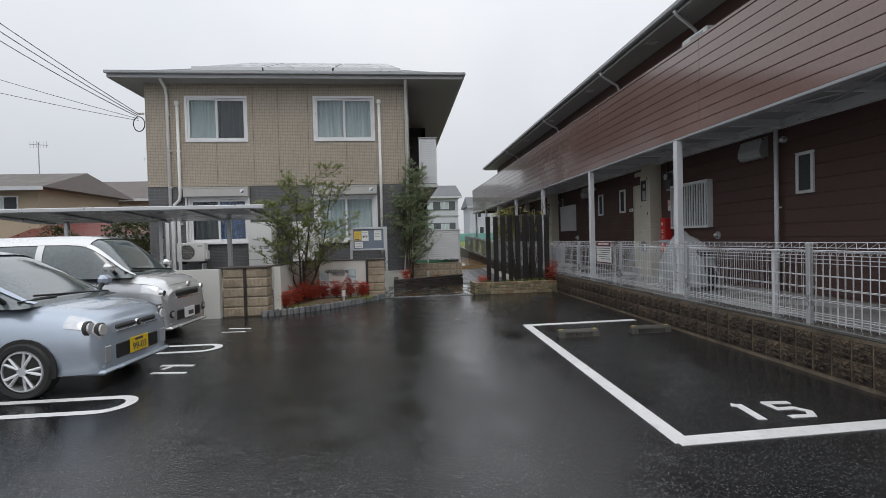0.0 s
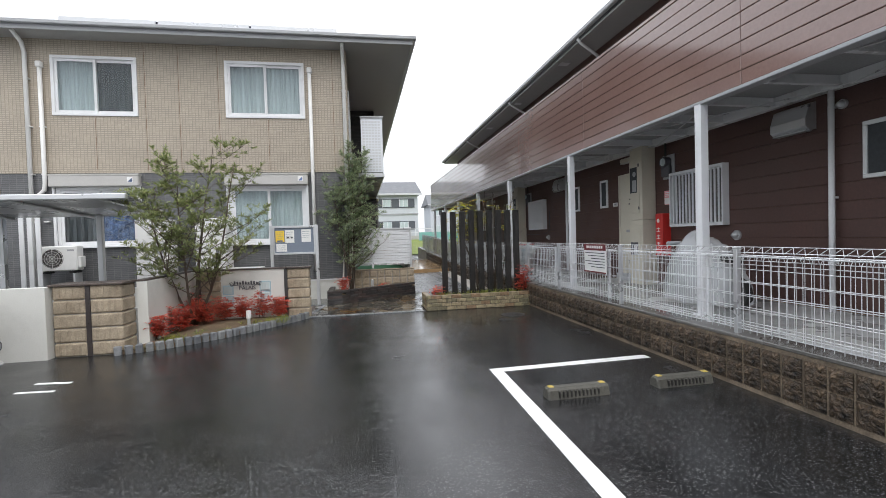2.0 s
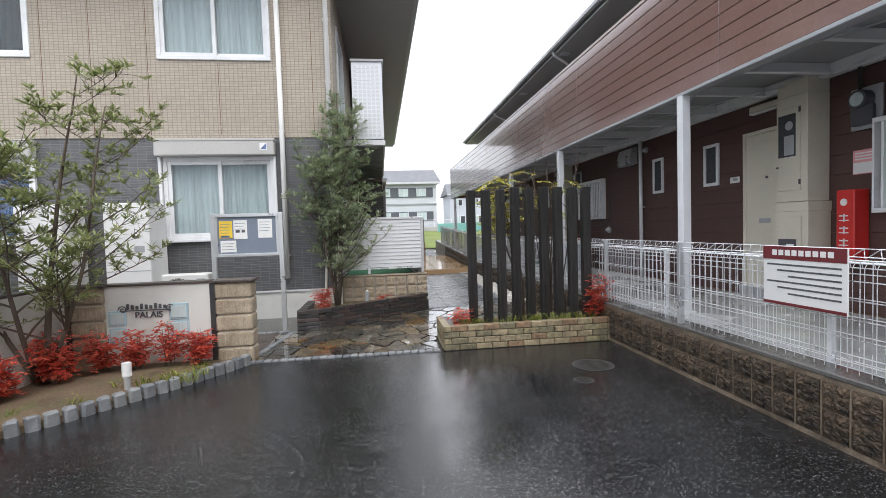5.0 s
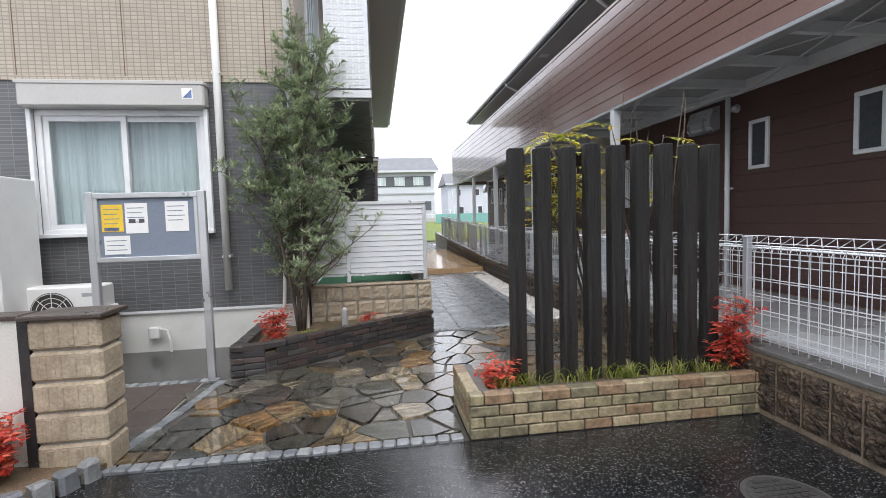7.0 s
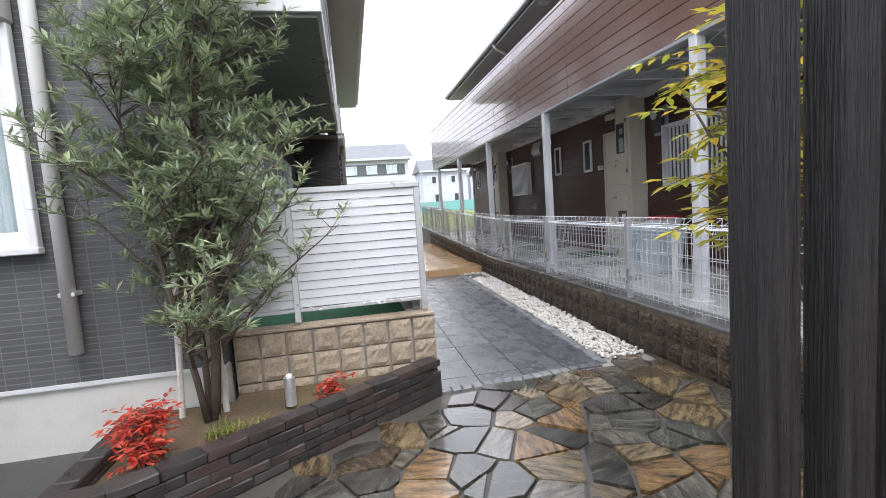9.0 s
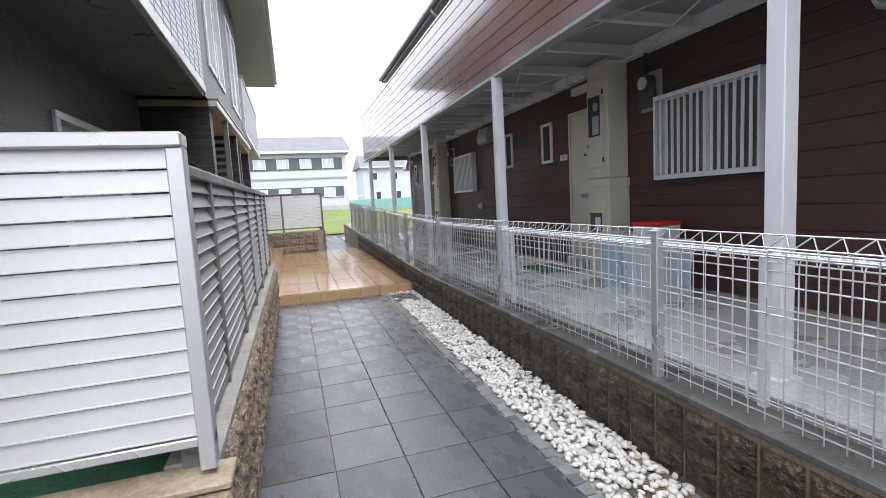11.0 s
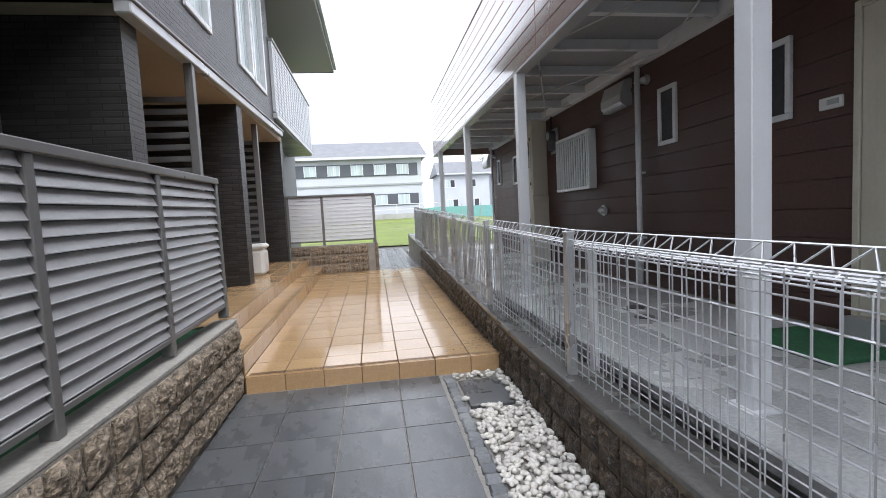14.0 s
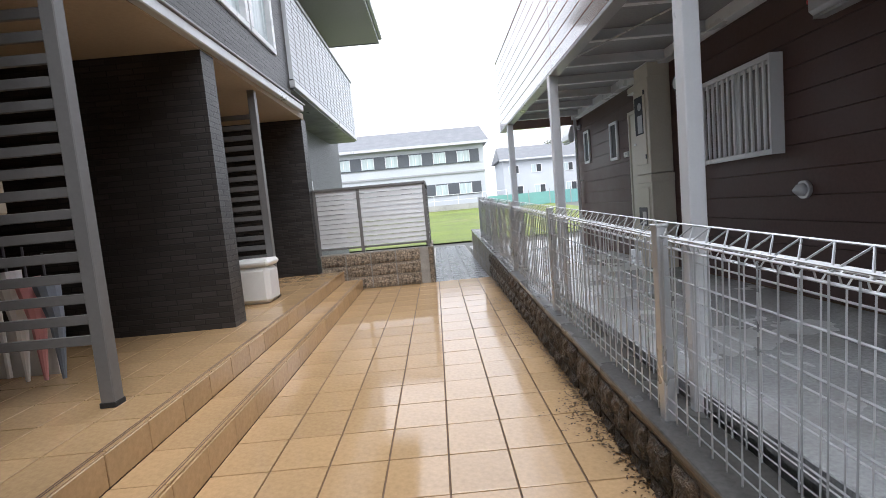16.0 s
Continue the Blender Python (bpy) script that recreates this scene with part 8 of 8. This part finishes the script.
    for ya, yb in ((0.40, -0.22), (-0.05, -0.58)):
        p, q = cabin(xw - 0.03, ya / 0.75, 0.02), cabin(xw - 0.10, yb / 0.75, 0.02)
        part("wiper", MB().tube([p, q], 0.011, 5), M_BLACK, c)
    for xx in (-1.0, -2.0):
        for s in (-1, 1):
            part("door_seam", skin(lambda x, q: body(x, s * q, 0.003), [xx, xx - 0.008], span(0.35, 0.98, 12)), M_BLACK, c)
    return c


def thing_part(name, parent, m):
    ob = part(name, MB().tube([(0, -0.06, 0), (0, 0.02, 0)], 0.06, 12), M_IRON, parent)
    ob.matrix_basis = m
    return ob


def ring_mesh(ro, ri, w):
    mb = MB()
    n = 32
    prof = [(ri, -w / 2), (ro - 0.02, -w / 2), (ro, -w / 2 + 0.025), (ro, w / 2 - 0.025), (ro - 0.02, w / 2), (ri, w / 2)]
    k = len(prof)
    for i in range(n):
        a = 2 * math.pi * i / n
        mb.v += [(r * math.cos(a), y, r * math.sin(a)) for r, y in prof]
    for i in range(n):
        for j in range(k):
            a, b = i * k + j, i * k + (j + 1) % k
            a2, b2 = ((i + 1) % n) * k + j, ((i + 1) % n) * k + (j + 1) % k
            mb.f.append([a, b, b2, a2])
    return mb


def arch_mesh(r, s):
    mb = MB()
    n = 24
    return mb.add([(0, 0, 0)] + [(r * math.cos(2 * math.pi * i / n), 0, max(-0.08, r * math.sin(2 * math.pi * i / n))) for i in range(n)] +
                  [(0, -s * 0.02, 0)] + [(r * math.cos(2 * math.pi * i / n), -s * 0.02, max(-0.08, r * math.sin(2 * math.pi * i / n))) for i in range(n)],
                  [(0, 1 + i, 1 + (i + 1) % n) for i in range(n)] + [(n + 1, n + 2 + (i + 1) % n, n + 2 + i) for i in range(n)] + [(1 + i, 1 + (i + 1) % n, n + 2 + (i + 1) % n, n + 2 + i) for i in range(n)])


kei_car(pose(-3.10, 5.46, 0, 0, 0, -3), "lowered silver-blue small hatchback parked on the wet asphalt", M_SILVERBLUE, M_SILVERBLUE, 1.42, False, M_PLATE_Y, "99-03", False)
kei_car(pose(-3.62, 7.95, 0, 0, 0, -2), "tall two-tone grey and white small car parked by the wall", M_SILVERGREY, M_PEARL, 1.62, True, M_PAPER, "", True)


# ---- distance: houses, net, wires ----
def gable_house(name, label, x0, x1, y0, y1, zb, ze, zr, wallm, storeys, wins, roofm=M_ROOF, ov=0.5):
    hs = thing(name, label, "house")
    part("wall", MB().box(x0, x1, y0, y1, zb, ze), wallm, hs)
    ym = (y0 + y1) / 2
    part("roof", MB().add([(x0 - ov, y0 - ov, ze - 0.05), (x1 + ov, y0 - ov, ze - 0.05), (x1 + ov, y1 + ov, ze - 0.05), (x0 - ov, y1 + ov, ze - 0.05), (x0 - ov * 0.4, ym, zr), (x1 + ov * 0.4, ym, zr)],
                          [(0, 1, 5, 4), (2, 3, 4, 5), (1, 2, 5), (3, 0, 4), (3, 2, 1, 0)]), roofm, hs)
    part("eaves_board", MB().box(x0 - ov, x1 + ov, y0 - ov - 0.05, y0 - ov + 0.05, ze - 0.25, ze - 0.03), M_LOUVRE, hs)
    for (a, b, c_, d) in wins:
        w = part("window", MB().box(a, b, y0 - 0.06, y0 + 0.02, c_, d), M_WHITEMETAL, hs)
        m_ = (a + b) / 2
        part("pane", MB().box(a + 0.08, m_ - 0.04, y0 - 0.08, y0 - 0.06, c_ + 0.08, d - 0.08), M_FROST, w)
        part("pane", MB().box(m_ + 0.04, b - 0.08, y0 - 0.08, y0 - 0.06, c_ + 0.08, d - 0.08), M_DARKROOM, w)
    return hs


M_FARWHITE = surf("white_house_render", (0.54, 0.57, 0.60), 0.8, 0.05, 0.5, 10, 0.05)
M_FARBEIGE = surf("beige_house_render", (0.45, 0.37, 0.27), 0.8, 0.06, 0.5, 10, 0.05)
M_DARKBAND = surf("dark_window_band", (0.09, 0.10, 0.115), 0.5, 0.1, 1, 20, 0.0)
M_BROWNROOF = surf("brown_tile_roof", (0.13, 0.11, 0.10), 0.6, 0.2, 1, 12, 0.4)
far = gable_house("apartment_house", "long white two-storey house with dark window bands past the lawn", -6.0, 7.6, 60, 67, 1.3, 7.0, 8.8, M_FARWHITE, 2, [])
for z0, z1 in ((5.25, 6.35), (2.55, 3.6)):
    part("window_band", MB().box(-5.2, 7.2, 59.93, 60.0, z0, z1), M_DARKBAND, far)
    for k in range(6):
        a = -4.9 + k * 2.05
        w = part("window", MB().box(a, a + 1.0, 59.88, 59.93, z0 + 0.1, z1 - 0.1), M_FROST, far)
        for fa, fb in ((a - 0.04, a), (a + 1.0, a + 1.04)):
            part("jamb", MB().box(fa, fb, 59.86, 59.93, z0 + 0.06, z1 - 0.06), M_WHITEMETAL, w)
        part("mullion", MB().box(a + 0.48, a + 0.52, 59.86, 59.88, z0 + 0.1, z1 - 0.1), M_WHITEMETAL, w)
part("string_course", MB().box(-6.05, 7.65, 59.9, 60.0, 4.4, 4.55), M_GREYMETAL, far)
structure("retaining_wall", MB().box(-20, 9, 58.0, 58.3, 1.0, 1.75), M_CONCRETE, "pale retaining wall past the lawn", "wall")
rl = thing("rail_fence", "thin white rail fence on the retaining wall", "fence")
for k in range(15):
    part("post", MB().box(-19 + 2 * k, -18.93 + 2 * k, 58.1, 58.17, 1.75, 2.6), M_WHITEMETAL, rl)
for z in (2.1, 2.55):
    part("rail", MB().box(-20, 9, 58.12, 58.16, z, z + 0.05), M_WHITEMETAL, rl)
gable_house("house", "white two-storey house with a grey roof in the distance", 12.5, 19.5, 82, 90, 1.3, 7.2, 9.2, M_FARWHITE, 2, [(13.2, 14.6, 5.2, 6.3), (16.2, 17.6, 5.2, 6.3), (13.4, 15.0, 2.2, 3.6), (16.5, 18.0, 2.4, 3.6)])
gable_house("house", "white two-storey house behind the far fence", 21.5, 28, 88, 96, 1.3, 7.6, 9.8, M_FARWHITE, 2, [(22.2, 23.6, 5.4, 6.6), (25.2, 26.4, 5.4, 6.6), (22.4, 24.0, 2.4, 3.8)])
gable_house("house", "orange-brown house in the far distance", 30, 38, 92, 100, 1.3, 6.0, 8.5, M_FARBEIGE, 2, [(31, 32.5, 4, 5.2)])
gable_house("house", "white distant house beyond the lane", 6.0, 11.0, 95, 102, 1.3, 7.0, 9.0, M_FARWHITE, 2, [(6.8, 8.0, 5.0, 6.2), (8.9, 10.1, 5.0, 6.2)])
gable_house("house", "beige two-storey house with a brown tiled roof past the parking lot", -31, -21.5, 30, 38, 0, 5.2, 6.6, M_FARBEIGE, 2, [(-30, -28.4, 3.6, 4.6), (-26.6, -25.0, 3.5, 4.7), (-24.2, -22.6, 3.5, 4.7), (-29, -27, 0.9, 2.4)], M_BROWNROOF, 0.8)
gable_house("house", "pale house with a grey tiled roof behind the carport", -29.0, -19.5, 42, 50, 0, 5.6, 7.6, M_FARBEIGE, 2, [(-27.5, -26, 3.9, 5.0), (-23.4, -21.8, 3.9, 5.0)], M_BROWNROOF, 0.7)
gable_house("house", "low house with a dark red roof behind the cars", -21.5, -14.5, 29, 34, 0, 2.2, 3.3, M_FARBEIGE, 1, [(-20, -18.6, 0.8, 1.9)], surf("dark_red_roof", (0.16, 0.05, 0.04), 0.5, 0.15, 1, 12, 0.3), 0.6)
for x, y, z in ((-23.5, 33, 6.5), (-22.5, 45, 7.6)):
    an = thing("tv_antenna", "thin metal television antenna on a roof", "antenna", "antennas", at=pose(x, y, z))
    part("mast", MB().tube([(0, 0, -0.2), (0, 0, 2.0)], 0.03, 6), M_GREYMETAL, an)
    part("boom", MB().tube([(-0.6, 0, 1.9), (0.6, 0, 1.8)], 0.02, 5), M_GREYMETAL, an)
    for k in range(6):
        part("element", MB().tube([(-0.5 + k * 0.2, 0, 1.65), (-0.5 + k * 0.2, 0, 2.1)], 0.012, 4), M_GREYMETAL, an)
nt_ = thing("net_fence", "teal windbreak net fence past the lawn", "fence")
M_TEAL = surf("teal_net", (0.18, 0.40, 0.38), 0.7, 0.1, 1, 40, 0.1)
for k in range(9):
    part("post", MB().box(7.0 + k * 1.6, 7.06 + k * 1.6, 55.0, 55.06, 1.0, 2.3), M_GREYMETAL, nt_)
    if k < 8:
        part("net", MB().box(7.06 + k * 1.6, 8.6 + k * 1.6, 55.02, 55.04, 1.1, 2.1), M_TEAL, nt_)
ftree = [("tree", "dark distant tree above the far roofs", 25, 104, 11, 2.6, 1), ("tree", "rounded distant tree on the skyline", 33, 108, 12, 3.2, 2), ("tree", "dark garden tree behind the carport", -14.5, 27, 3.0, 1.6, 3), ("tree", "small garden tree beside the beige house", -18, 26, 2.6, 1.3, 4)]
for nm, lb, x, y, h_, r_, sd in ftree:
    rnd = random.Random(sd)
    tr_ = thing(nm, lb, "tree", at=pose(x, y, 1.2 if y > 60 else 0))
    part("trunk", MB().tube([(0, 0, -0.3), (0.1, 0, h_ * 0.5), (0, 0.1, h_ * 0.8)], 0.18, 7, 0.05), M_BARK, tr_)
    cr = MB()
    for k in range(70):
        a, u = rnd.uniform(0, 6.28), rnd.uniform(-1, 1)
        rr = r_ * rnd.uniform(0.4, 1.0)
        c0 = Vector((math.cos(a) * rr * math.sqrt(1 - u * u), math.sin(a) * rr * math.sqrt(1 - u * u), h_ * 0.68 + u * h_ * 0.3))
        for q in range(26):
            p = c0 + Vector((rnd.gauss(0, 0.3), rnd.gauss(0, 0.3), rnd.gauss(0, 0.25))) * r_ * 0.4
            leaf(cr, p, Vector((rnd.uniform(-1, 1), rnd.uniform(-1, 1), rnd.uniform(-1, 1))), Vector((0, 0, 1)), r_ * 0.12, r_ * 0.08)
    part("crown", cr, M_FARLEAF, tr_)


def cable(p, q, sag, r):
    p, q = Vector(p), Vector(q)
    return [tuple(p.lerp(q, k / 16) - Vector((0, 0, sag * 4 * (k / 16) * (1 - k / 16)))) for k in range(17)]


ROOT = Vector((-7.72, 14.6, 5.3))
for k, (q, sag) in enumerate((((-16.0, 11.5, 12.2), 0.25), ((-16.0, 11.5, 11.9), 0.35), ((-16.0, 11.8, 11.5), 0.45), ((-19.0, 12.5, 9.0), 0.2), ((-19.0, 12.5, 8.0), 0.25))):
    w = thing("power_line", "dark overhead service cable running to the house corner", "cable", "service cables")
    part("wire", MB().tube(cable(ROOT + Vector((0, 0, 0.05 * (2 - k))), q, sag, 0), 0.011 if k < 3 else 0.007, 5), M_BLACK, w)
cl_ = thing("cable_loop", "loop of black cable hanging at the house corner", "cable")
part("loop", MB().tube([(-7.72 + 0.16 * math.cos(k * 0.45), 14.62, 5.1 + 0.22 * math.sin(k * 0.45)) for k in range(20)], 0.014, 5), M_BLACK, cl_)
part("insulator", MB().tube([(-7.72, 14.62, 5.4), (-7.66, 14.78, 5.45)], 0.03, 8), M_WHITE, cl_)
